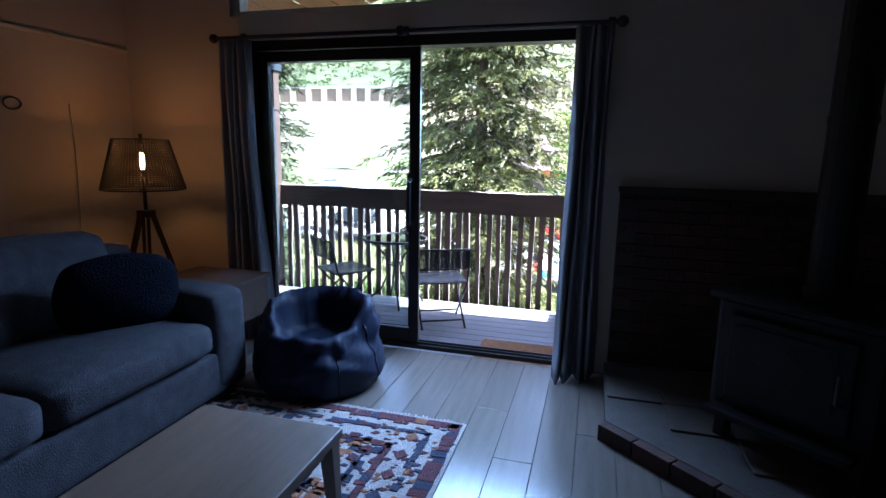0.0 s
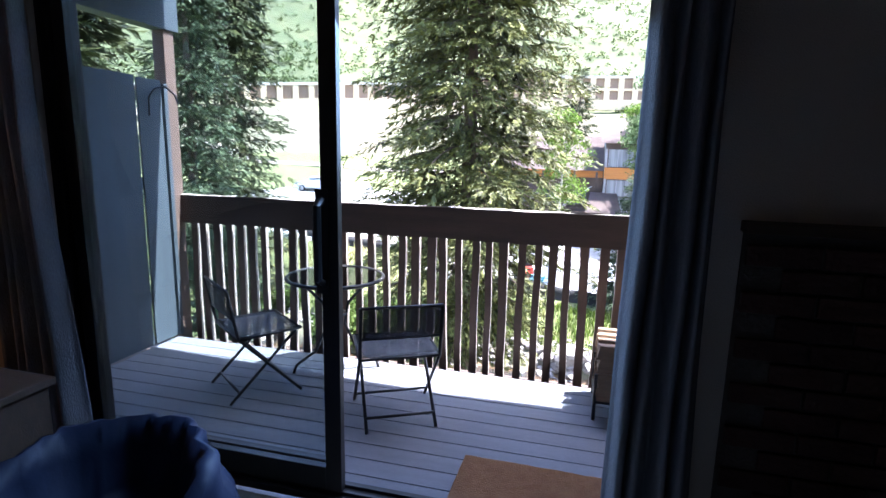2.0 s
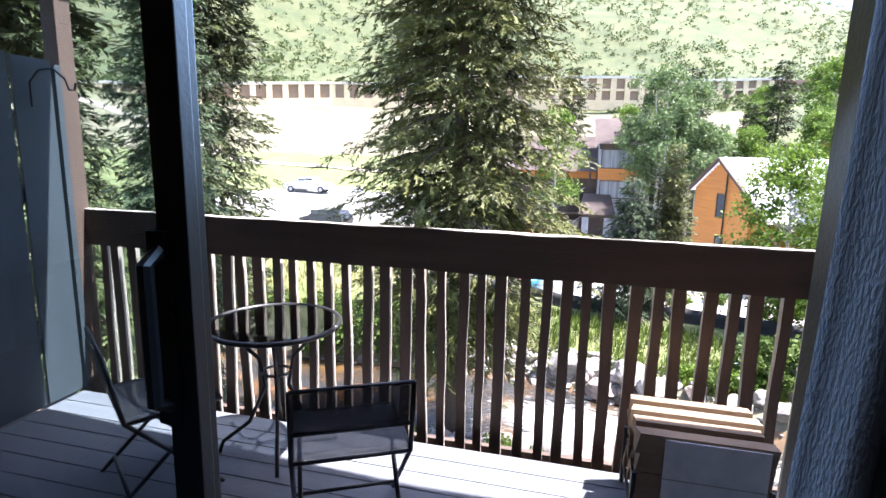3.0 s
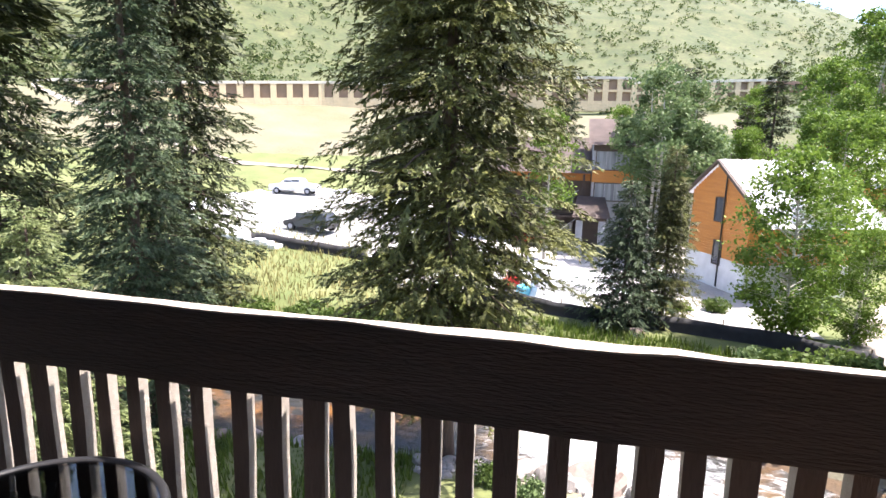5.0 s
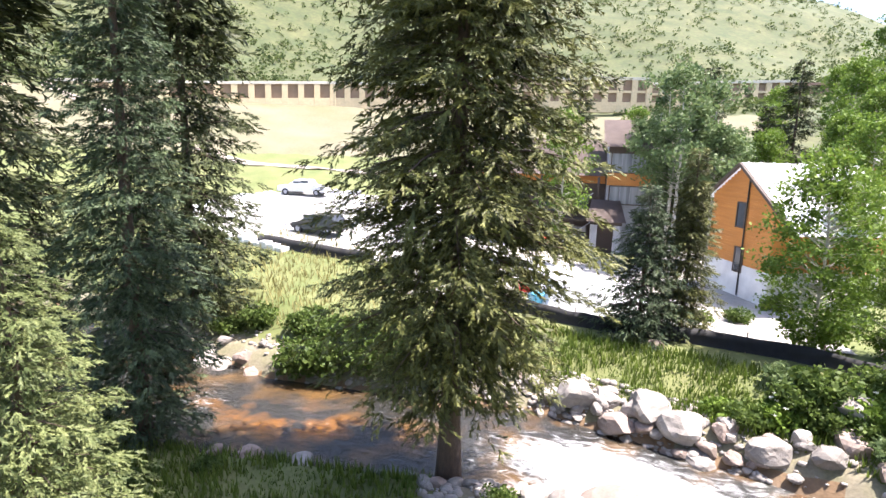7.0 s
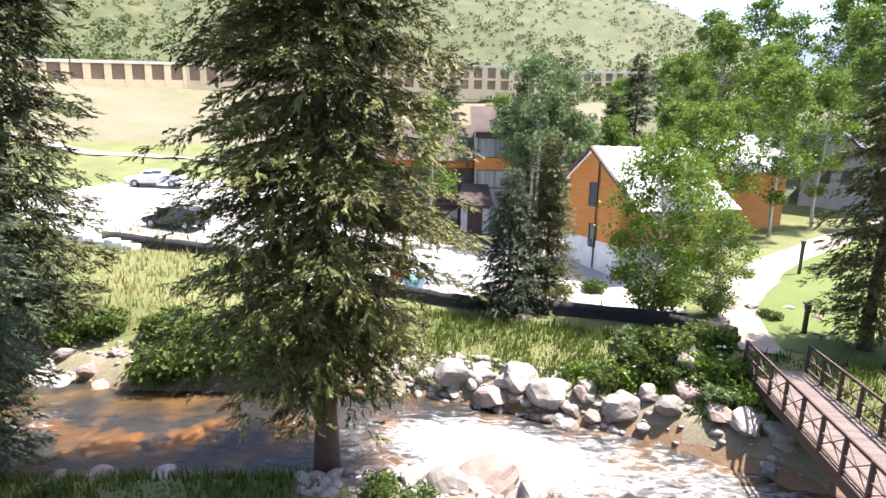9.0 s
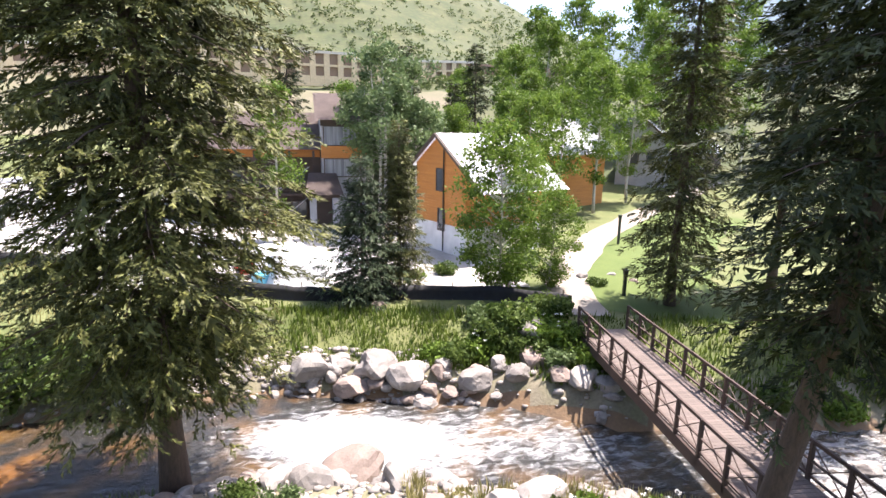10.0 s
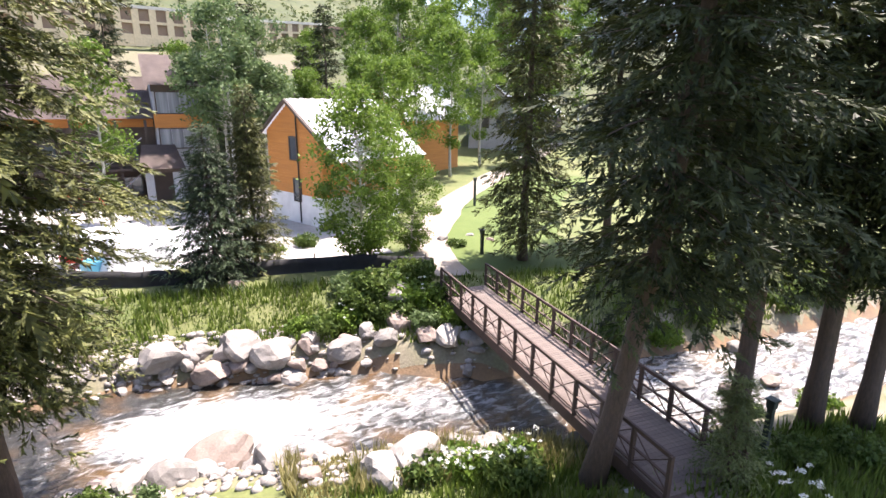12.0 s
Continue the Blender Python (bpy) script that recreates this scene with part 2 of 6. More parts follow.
M_PATH = mat("crushed gravel path", (0.26, 0.225, 0.19), (0.20, 0.175, 0.145), rough=0.95, scale=0.8, fine=20, bump=0.4)
M_SITE = mat("pale site ground", (0.40, 0.385, 0.36), (0.27, 0.255, 0.235), rough=0.95, scale=0.5, fine=9, bump=0.5, fineamt=0.35)
M_LAWN = mat("mown lawn", (0.058, 0.092, 0.016), (0.085, 0.116, 0.024), rough=0.95, scale=0.5, fine=14, bump=0.6, fineamt=0.35)
M_TARP = mat("white plastic sheet", (0.75, 0.76, 0.77), (0.62, 0.64, 0.66), rough=0.35, scale=1.5, fine=14, bump=0.3)
M_ROCK = mat("pale granite", (0.29, 0.265, 0.245), (0.16, 0.145, 0.13), rough=0.85, scale=1.6, fine=18, bump=0.7, objrand=0.45, fineamt=0.3)
M_ROCKRED = mat("reddish granite", (0.27, 0.21, 0.18), (0.16, 0.125, 0.105), rough=0.85, scale=1.6, fine=18, bump=0.7, objrand=0.4, fineamt=0.3)
M_FENCE = mat("black silt fabric", (0.025, 0.025, 0.028), (0.04, 0.04, 0.042), rough=0.75, scale=3, fine=40, bump=0.3)
M_BRIDGE = mat("rusty brown steel", (0.075, 0.044, 0.033), (0.048, 0.03, 0.024), rough=0.7, scale=3, fine=40, objrand=0.2, bump=0.2)
M_BRDECK = mat("weathered bridge plank", (0.15, 0.118, 0.105), (0.10, 0.08, 0.07), rough=0.85, scale=2, fine=25, stretch=(0.6, 5, 1), objrand=0.35, bump=0.3)
M_SIDING = mat("orange cedar siding", (0.52, 0.21, 0.045), (0.40, 0.155, 0.035), rough=0.65, scale=0.8, fine=14, stretch=(0.6, 0.6, 7), bump=0.3)
M_WHITEW = mat("white render", (0.72, 0.72, 0.72), rough=0.9, scale=1, fine=20, bump=0.2, fineamt=0.08)
M_METALROOF = mat("pale metal roof", (0.62, 0.64, 0.67), (0.55, 0.57, 0.60), rough=0.45, scale=0.5, fine=8, bump=0.1, fineamt=0.08)
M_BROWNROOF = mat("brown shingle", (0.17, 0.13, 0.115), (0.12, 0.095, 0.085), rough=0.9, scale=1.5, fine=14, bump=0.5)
M_BROWNW = mat("dark brown siding", (0.085, 0.06, 0.048), (0.06, 0.045, 0.036), rough=0.8, scale=1, fine=12, bump=0.2)
M_GREYW = mat("grey render", (0.40, 0.40, 0.42), rough=0.9, scale=1, fine=14, bump=0.3)
M_HWIN = mat("house window pane", (0.05, 0.06, 0.07), (0.09, 0.10, 0.11), rough=0.12, scale=0.6, fine=3, bump=0.0)
M_HWINL = mat("curtained window pane", (0.38, 0.40, 0.42), (0.14, 0.15, 0.17), rough=0.15, scale=0.9, fine=3, bump=0.0, stretch=(3, 3, 0.2))
M_CONC = mat("tan concrete panel", (0.60, 0.47, 0.29), (0.53, 0.42, 0.26), rough=0.9, scale=0.3, fine=3, bump=0.2)
M_CONCW = mat("pale coping concrete", (0.66, 0.60, 0.50), rough=0.9, scale=0.3, fine=3, bump=0.2)
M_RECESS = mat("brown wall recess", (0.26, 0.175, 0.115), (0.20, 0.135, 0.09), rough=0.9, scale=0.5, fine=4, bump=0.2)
M_REDB = mat("pinkish brick panel", (0.42, 0.25, 0.18), (0.34, 0.20, 0.15), rough=0.9, scale=0.5, fine=4, bump=0.2)
M_CARW = mat("white car paint", (0.72, 0.72, 0.72), rough=0.25, scale=1, fine=30, bump=0.0, fineamt=0.03)
M_CARD = mat("dark car paint", (0.03, 0.032, 0.036), rough=0.25, scale=1, fine=30, bump=0.0)
M_RED = mat("red machine paint", (0.60, 0.035, 0.025), (0.45, 0.03, 0.02), rough=0.4, scale=2, fine=30, bump=0.05)
M_CYAN = mat("light blue plastic", (0.12, 0.42, 0.55), rough=0.45, scale=2, fine=30, bump=0.05)
M_TYRE = mat("tyre rubber", (0.02, 0.02, 0.02), rough=0.85, scale=5, fine=60)
M_GREENPOST = mat("dark green lamp post", (0.02, 0.03, 0.025), rough=0.5, scale=5, fine=60)


def water_material():
    """Clear brown river, glossy, with patches of white foam drawn out along the flow."""
    m = bpy.data.materials.new("river water")
    m.use_nodes = True
    n, l = m.node_tree.nodes, m.node_tree.links
    b = n["Principled BSDF"]
    at = n.new("ShaderNodeAttribute")
    at.attribute_name = "foam"
    uv = n.new("ShaderNodeAttribute")
    uv.attribute_name = "flow"
    mp = n.new("ShaderNodeMapping")
    mp.inputs["Scale"].default_value = (0.8, 1.9, 1)
    l.new(uv.outputs["Vector"], mp.inputs["Vector"])
    nz = n.new("ShaderNodeTexNoise")
    nz.inputs["Scale"].default_value, nz.inputs["Detail"].default_value, nz.inputs["Distortion"].default_value = 2.0, 7, 0.7
    nz.inputs["Roughness"].default_value = 0.68
    l.new(mp.outputs[0], nz.inputs["Vector"])
    ad = n.new("ShaderNodeMath")
    l.new(at.outputs["Fac"], ad.inputs[0])
    l.new(nz.outputs[0], ad.inputs[1])
    mr = n.new("ShaderNodeMapRange")
    mr.inputs["From Min"].default_value, mr.inputs["From Max"].default_value = 0.66, 1.10
    l.new(ad.outputs[0], mr.inputs["Value"])
    n2 = n.new("ShaderNodeTexNoise")
    n2.inputs["Scale"].default_value, n2.inputs["Detail"].default_value = 0.55, 5
    l.new(uv.outputs["Vector"], n2.inputs["Vector"])
    r2 = n.new("ShaderNodeMapRange")
    r2.inputs["From Min"].default_value, r2.inputs["From Max"].default_value = 0.45, 0.68
    l.new(n2.outputs[0], r2.inputs["Value"])
    mx = n.new("ShaderNodeMix")
    mx.data_type = "RGBA"
    mx.inputs["A"].default_value, mx.inputs["B"].default_value = (0.024, 0.024, 0.022, 1), (0.095, 0.055, 0.020, 1)
    sh = n.new("ShaderNodeAttribute")
    sh.attribute_name = "shallow"
    amb = n.new("ShaderNodeMix")
    amb.data_type = "RGBA"
    amb.inputs["B"].default_value = (0.21, 0.085, 0.018, 1)
    shn = n.new("ShaderNodeMath")
    shn.operation = "MULTIPLY"
    l.new(sh.outputs["Fac"], shn.inputs[0])
    l.new(r2.outputs[0], shn.inputs[1])
    l.new(shn.outputs[0], amb.inputs["Factor"])
    l.new(mx.outputs["Result"], amb.inputs["A"])
    l.new(r2.outputs[0], mx.inputs["Factor"])
    m2 = n.new("ShaderNodeMix")
    m2.data_type = "RGBA"
    m2.inputs["B"].default_value = (0.46, 0.48, 0.49, 1)
    l.new(mr.outputs[0], m2.inputs["Factor"])
    l.new(amb.outputs["Result"], m2.inputs["A"])
    l.new(m2.outputs["Result"], b.inputs["Base Color"])
    rg = n.new("ShaderNodeMapRange")
    rg.inputs["To Min"].default_value, rg.inputs["To Max"].default_value = 0.12, 0.7
    l.new(mr.outputs[0], rg.inputs["Value"])
    l.new(rg.outputs[0], b.inputs["Roughness"])
    bp = n.new("ShaderNodeBump")
    bp.inputs["Strength"].default_value, bp.inputs["Distance"].default_value = 0.8, 0.12
    l.new(nz.outputs[0], bp.inputs["Height"])
    l.new(bp.outputs[0], b.inputs["Normal"])
    return m


M_WATER = water_material()


# ---- building helpers ----
def box(bm, x0, x1, y0, y1, z0, z1, bevel=0.0, m=None):
    """Adds a box; optional bevel and pose."""
    vs = [bm.verts.new((x, y, z)) for z in (z0, z1) for y in (y0, y1) for x in (x0, x1)]
    fs = [bm.faces.new([vs[i] for i in q]) for q in ((0, 2, 3, 1), (4, 5, 7, 6), (0, 1, 5, 4), (2, 6, 7, 3), (1, 3, 7, 5), (0, 4, 6, 2))]
    if m is not None:
        bmesh.ops.transform(bm, matrix=m, verts=vs)
    if bevel:
        es = list({e for f in fs for e in f.edges})
        bmesh.ops.bevel(bm, geom=es, offset=bevel, segments=2, affect="EDGES", profile=0.6)
    return bm


def boxes(*specs, bevel=0.0):
    bm = bmesh.new()
    for s in specs:
        box(bm, *s, bevel=bevel)
    return bm


def tube(bm, pts, radii, seg=8, cap=True):
    """A round bar through points."""
    pts = [Vector(p) for p in pts]
    if not hasattr(radii, "__len__"):
        radii = [radii] * len(pts)
    rings = []
    for i, p in enumerate(pts):
        d = (pts[min(i + 1, len(pts) - 1)] - pts[max(i - 1, 0)]).normalized()
        a = d.orthogonal().normalized() if i == 0 else (a - d * a.dot(d)).normalized()
        c = d.cross(a)
        rings.append([bm.verts.new(p + (a * math.cos(2 * math.pi * k / seg) + c * math.sin(2 * math.pi * k / seg)) * radii[i]) for k in range(seg)])
    for r, s in zip(rings, rings[1:]):
        for k in range(seg):
            bm.faces.new((r[k], r[(k + 1) % seg], s[(k + 1) % seg], s[k]))
    if cap:
        bm.faces.new(list(reversed(rings[0])))
        bm.faces.new(rings[-1])
    return bm


def prism(bm, outline, z0, z1):
    """A plate with the given outline in plan (counter-clockwise)."""
    a = [bm.verts.new((x, y, z0)) for x, y in outline]
    b = [bm.verts.new((x, y, z1)) for x, y in outline]
    n = len(a)
    bm.faces.new(list(reversed(a)))
    bm.faces.new(b)
    for i in range(n):
        bm.faces.new((a[i], a[(i + 1) % n], b[(i + 1) % n], b[i]))
    return bm


def mesh_of(name, bm, material, smooth=False):
    bmesh.ops.recalc_face_normals(bm, faces=bm.faces[:])
    me = bpy.data.meshes.new(name)
    bm.to_mesh(me)
    bm.free()
    me.materials.append(material)
    if smooth:
        me.polygons.foreach_set("use_smooth", [True] * len(me.polygons))
    return me


def part(name, bm, material, parent=None, label="", smooth=False, m=None):
    """One mesh object, under a thing if one is given."""
    ob = new(name, mesh_of(name, bm, material, smooth))
    if parent is not None:
        ob.parent = parent
    if m is not None:
        ob.matrix_basis = m
    if label:
        ob["label"] = label
    return ob


def share(name, me, parent, m):
    ob = new(name, me)
    ob.parent = parent
    ob.matrix_basis = m
    return ob


def thing(name, m, label, category, group=""):
    """An empty at a thing's base, which parents its parts."""
    ob = new(name)
    ob.matrix_basis = m
    return tagged(ob, label, category, group)


def structure(name, bm, material, label, smooth=False):
    return tagged(part(name, bm, material, smooth=smooth), label, name.split("_")[0], kind="structure")


def raw(name, verts, faces, material, smooth=False):
    """A mesh from arrays made by a rule."""
    me = bpy.data.meshes.new(name)
    me.from_pydata(verts, [], faces)
    me.materials.append(material)
    if smooth:
        me.polygons.foreach_set("use_smooth", [True] * len(me.polygons))
    return me


# ---- the ground: river, banks, slope, hillside ----
WATER = -9.5
RIVER_X = (-90, -30, -14.5, -2.3, 7, 11, 22, 40, 90)
RIVER_Y = (40, 28, 23.9, 24.9, 22.0, 19.3, 17.0, 15.0, 6.0)


def river_mid(x):
    return float(np.interp(x, RIVER_X, RIVER_Y))


def smooth01(v):
    v = min(max(v, 0.0), 1.0)
    return v * v * (3 - 2 * v)


def height(x, y):
    """The lie of the land."""
    r, az = math.hypot(x, y - 6), math.degrees(math.atan2(x, y - 6))
    d = y - river_mid(x)
    n = noise.noise(Vector((x * 0.35, y * 0.35, 0))) * 0.25 + noise.noise(Vector((x * 0.07, y * 0.07, 3))) * 0.5
    if d < 0:                                   # the near bank
        b = -d
        z = -10.1 + 1.3 * smooth01((b - 1.8) / 2.6) + 0.35 * smooth01((b - 4.4) / 4) + 1.15 * math.exp(-((x - 9.6) ** 2 + (y - 11.0) ** 2) / 14)
        return z + (0.3 * n if b > 2.5 else 0.1 * n)
    left = smooth01((-x - 6) / 14)              # the slope climbs sooner upstream
    flat = float(np.interp(r, (0, 43, 55, 68, 85, 110, 122, 150, 200, 300), (-7.35, -7.35, -7.1, -6.2, -2.6, 5.0, 9.6, 14.0, 30, 55)))
    hill = float(np.interp(r, (0, 33, 43, 55, 68, 85, 110, 122, 150, 200, 300), (-7.4, -7.0, -6.1, -5.0, -3.9, -0.6, 6.0, 9.8, 19.0, 40, 68)))
    land = flat + (hill - flat) * left
    top = float(np.interp(az, (-90, -20, 8, 16, 19, 23, 27, 30, 34, 40, 60, 100), (120, 120, 105, 84, 76, 62, 52, 42, 30, 24, 22, 20)))
    if r > 130:
        land = min(land, 14) + (top - 14) * smooth01((r - 120) / 240) if az > 0 else min(land, 12) + (top - 12) * smooth01((r - 118) / 240)
        land += 9 * noise.noise(Vector((x * 0.012, y * 0.012, 1))) * smooth01((r - 140) / 80)
        far = float(np.interp(az, (-90, 20, 27, 31, 36, 45, 70, 120), (90, 90, 105, 128, 165, 200, 220, 220)))
        land += (far - land) * smooth01((r - 480) / 420)
        land += 14 * noise.noise(Vector((x * 0.006, y * 0.006, 5))) * smooth01((r - 500) / 200)
    bank = -10.1 + 1.5 * smooth01((d - 1.9) / 2.3)
    t = smooth01((d - 3.6) / 4.6)
    z = bank + (land - bank) * t
    return z + n * (0.1 if d < 3 else 0.35 if r < 33 else 0.12) + (n * 1.2 if r > 70 else 0)


def ground_sheet():
    """One sheet from under the house to the horizon, finer where the walk looks."""
    azs = sorted(set([-180 + 6 * i for i in range(18)] + [-74 + 0.62 * i for i in range(252)] + [84 + 6 * i for i in range(17)]))
    rs = [0.02] + [1.5 + 1.5 * i for i in range(5)] + [9 + 0.42 * i for i in range(78)]
    while rs[-1] < 3200:
        rs.append(rs[-1] * 1.032 + 0.1)
    verts, faces, kinds = [], [], []
    for r in rs:
        for a in azs:
            x, y = r * math.sin(radians(a)), 6 + r * math.cos(radians(a))
            verts.append((x, y, height(x, y) if abs(a) < 90 else -8.4 + 0.02 * r))
    na = len(azs)
    for i in range(len(rs) - 1):
        for j in range(na):
            k = (j + 1) % na
            faces.append((i * na + j, (i + 1) * na + j, (i + 1) * na + k, i * na + k))
            x, y, _ = verts[i * na + j]
            d, r = y - river_mid(x), rs[i]
            az = azs[j]
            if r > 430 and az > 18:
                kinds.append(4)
            elif r > 124:
                kinds.append(2)
            elif abs(d) < 2.9:
                kinds.append(3)
            elif (-5 if x > -4 else -3.2) < d < 4.6:
                kinds.append(5)
            elif r > 86 + 2.5 * max(az - 4, 0) and az < 18:
                kinds.append(1)
            elif r > 74 and az > 6:
                kinds.append(2)
            else:
                kinds.append(0)
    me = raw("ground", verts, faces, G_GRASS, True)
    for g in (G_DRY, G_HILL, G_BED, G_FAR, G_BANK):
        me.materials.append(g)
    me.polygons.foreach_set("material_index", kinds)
    me.flip_normals()
    return tagged(new("ground", me), "grassy valley floor rising to a scrub hillside", "ground", kind="structure")


ground_sheet()


def drape(name, outline_rows, material, label, lift=0.06, category=""):
    """A strip laid over the land: rows of points across it."""
    verts, faces = [], []
    w = len(outline_rows[0])
    for row in outline_rows:
        for x, y in row:
            verts.append((x, y, height(x, y) + lift))
    for i in range(len(outline_rows) - 1):
        for j in range(w - 1):
            faces.append((i * w + j, i * w + j + 1, (i + 1) * w + j + 1, (i + 1) * w + j))
    me = raw(name, verts, faces, material, True)
    bm = bmesh.new()
    bm.from_mesh(me)
    bmesh.ops.recalc_face_normals(bm, faces=bm.faces[:])
    bm.to_mesh(me)
    bm.free()
    return tagged(new(name, me), label, category or name, kind="structure")


def spline(pts, n):
    """Points spaced along a Catmull-Rom line."""
    p = [Vector(q) for q in pts]
    p = [2 * p[0] - p[1]] + p + [2 * p[-1] - p[-2]]
    out = []
    for i in range(1, len(p) - 2):
        for k in range(n):
            t = k / n
            out.append(0.5 * (2 * p[i] + (p[i + 1] - p[i - 1]) * t + (2 * p[i - 1] - 5 * p[i] + 4 * p[i + 1] - p[i + 2]) * t * t + (3 * p[i] - p[i - 1] - 3 * p[i + 1] + p[i + 2]) * t ** 3))
    return out + [p[-2]]


def ribbon(pts, width, across=5, n=10):
    line = spline([(x, y, 0) for x, y in pts], n)
    rows = []
    for i, q in enumerate(line):
        d = (line[min(i + 1, len(line) - 1)] - line[max(i - 1, 0)]).normalized()
        s = Vector((d.y, -d.x, 0))
        w = width + 0.12 * width * noise.noise(q * 0.4)
        rows.append([tuple((q + s * w * (k / (across - 1) - 0.5))[:2]) for k in range(across)])
    return rows


def river():
    xs = [-70 + 0.32 * i for i in range(480)]
    verts, faces, foam, flow, amber = [], [], [], [], []
    across = 26
    s = 0.0
    for i, x in enumerate(xs):
        y = sum(river_mid(x + o) for o in (-3, -1.5, 0, 1.5, 3)) / 5
        for k in range(across):
            v = k / (across - 1) * 2 - 1
            yy = y + v * 4.0
            chop = noise.noise(Vector((x * 0.9, yy * 2.2, 2))) * 0.07 + noise.noise(Vector((x * 2.6, yy * 4.6, 4))) * 0.045
            rapid = math.exp(-((x - 0.6) / 3.6) ** 2) * math.exp(-((v + 0.12) / 0.42) ** 2)
            tail = 0.62 * math.exp(-((x - 8.5) / 5.5) ** 2) * math.exp(-((v - 0.2) / 0.5) ** 2)
            upper = 0.38 * math.exp(-((x + 16.2) / 1.2) ** 2) * math.exp(-((v + 0.05) / 0.35) ** 2)
            down = 0.36 * smooth01((x - 12) / 4)
            f = 1.35 * rapid + tail * 0.6 + upper + down + 0.16 * smooth01((x + 3) / 4)
            verts.append((x, yy, WATER + chop * (0.6 + 1.8 * min(f, 1)) - 0.012 * (x + 2) + 0.16 * rapid))
            foam.append(min(f, 1.3) * 0.5)
            flow.append((x, yy, 0))
            amber.append(math.exp(-((x + 11.8) / 3.6) ** 2) * math.exp(-((v + 0.16) / 0.26) ** 2) * 1.3 + 0.6 * smooth01((v - 0.6) / 0.2) * smooth01((x + 4) / 3) * smooth01((13 - x) / 4))
    for i in range(len(xs) - 1):
        for k in range(across - 1):
            a = i * across + k
            faces.append((a, a + across, a + across + 1, a + 1))
    me = raw("water", verts, faces, M_WATER, True)
    fa = me.attributes.new("foam", "FLOAT", "POINT")
    fa.data.foreach_set("value", foam)
    am = me.attributes.new("shallow", "FLOAT", "POINT")
    am.data.foreach_set("value", [min(q, 1.0) for q in amber])
    fl = me.attributes.new("flow", "FLOAT_VECTOR", "POINT")
    fl.data.foreach_set("vector", [c for v in flow for c in v])
    return tagged(new("water", me), "shallow mountain river with white rapids over brown gravel", "river", kind="structure")


river()

# the turning loop of the road, its kerb, the gravel path and lawn, the building site
LOOP = [(4, 47), (-4, 44.0), (-13, 42.4), (-21.5, 42.6), (-29.5, 44.6), (-36, 50), (-37, 57), (-33, 64), (-24, 67), (-8, 64)]
LOOP_LINE = spline([(x, y, 0) for x, y in LOOP], 10)
LOOP_MID = (-16.0, 54.5)
drape("road", [[(LOOP_MID[0] + (q.x - LOOP_MID[0]) * k, LOOP_MID[1] + (q.y - LOOP_MID[1]) * k) for k in (0.02, 0.25, 0.5, 0.75, 1.0)] for q in LOOP_LINE], M_ASPHALT, "pale sunlit concrete turning loop of a road", 0.10, "road")
drape("pavement", ribbon([(-120, 92), (-80, 84), (-51, 75.5), (-30, 78), (-5, 84)], 2.0, 3, 12), M_PATH, "pale cycle path across the meadow", 0.12, "path")
drape("pavement", ribbon([(12.6, 28.2), (13.6, 31.5), (15.4, 35.6), (18.9, 40.2), (23.2, 45.6), (29, 51), (37, 57), (50, 64)], 2.6, 5, 10), M_PATH, "pale gravel footpath curving away from the bridge", 0.10, "path")
drape("ground", ribbon([(15.5, 28), (19, 34), (24, 40), (31, 47), (40, 53)], 9.5, 9, 8), M_LAWN, "bright mown lawn beside the footpath", 0.05, "lawn")
drape("ground", [[(x, y + 0.15 * (6 - x) * (k == 0)) for x in (-12, -9, -6, -3, 0, 3, 6, 9, 12)] for k, y in enumerate((34.2, 36, 39, 43, 47, 51, 55, 60))], M_SITE, "pale dusty ground of a building site", 0.09, "site")


# ---- the room ----
FZ, WALL_Y, WALL_OUT = -0.03, 3.60, 3.76
FACE = 3.895                         # the outside of the house wall
ROOM = Matrix.Translation((0, 0, 1.42)) @ Matrix.Diagonal((1.035, 1.035, 1.035, 1)) @ Matrix.Translation((0, 0, -1.42))   # the room's fitted size
XL, XR, YB = -3.62, 2.35, -3.2
DOOR = (-2.52, -0.06, 2.19)          # the opening's sides and top


def fit_room(before):
    """Brings the things built since to the room's true size."""
    for ob in set(scene.objects) - before:
        if ob.parent is None:
            ob.matrix_basis = ROOM @ ob.matrix_basis


OUTSIDE = set(scene.objects)


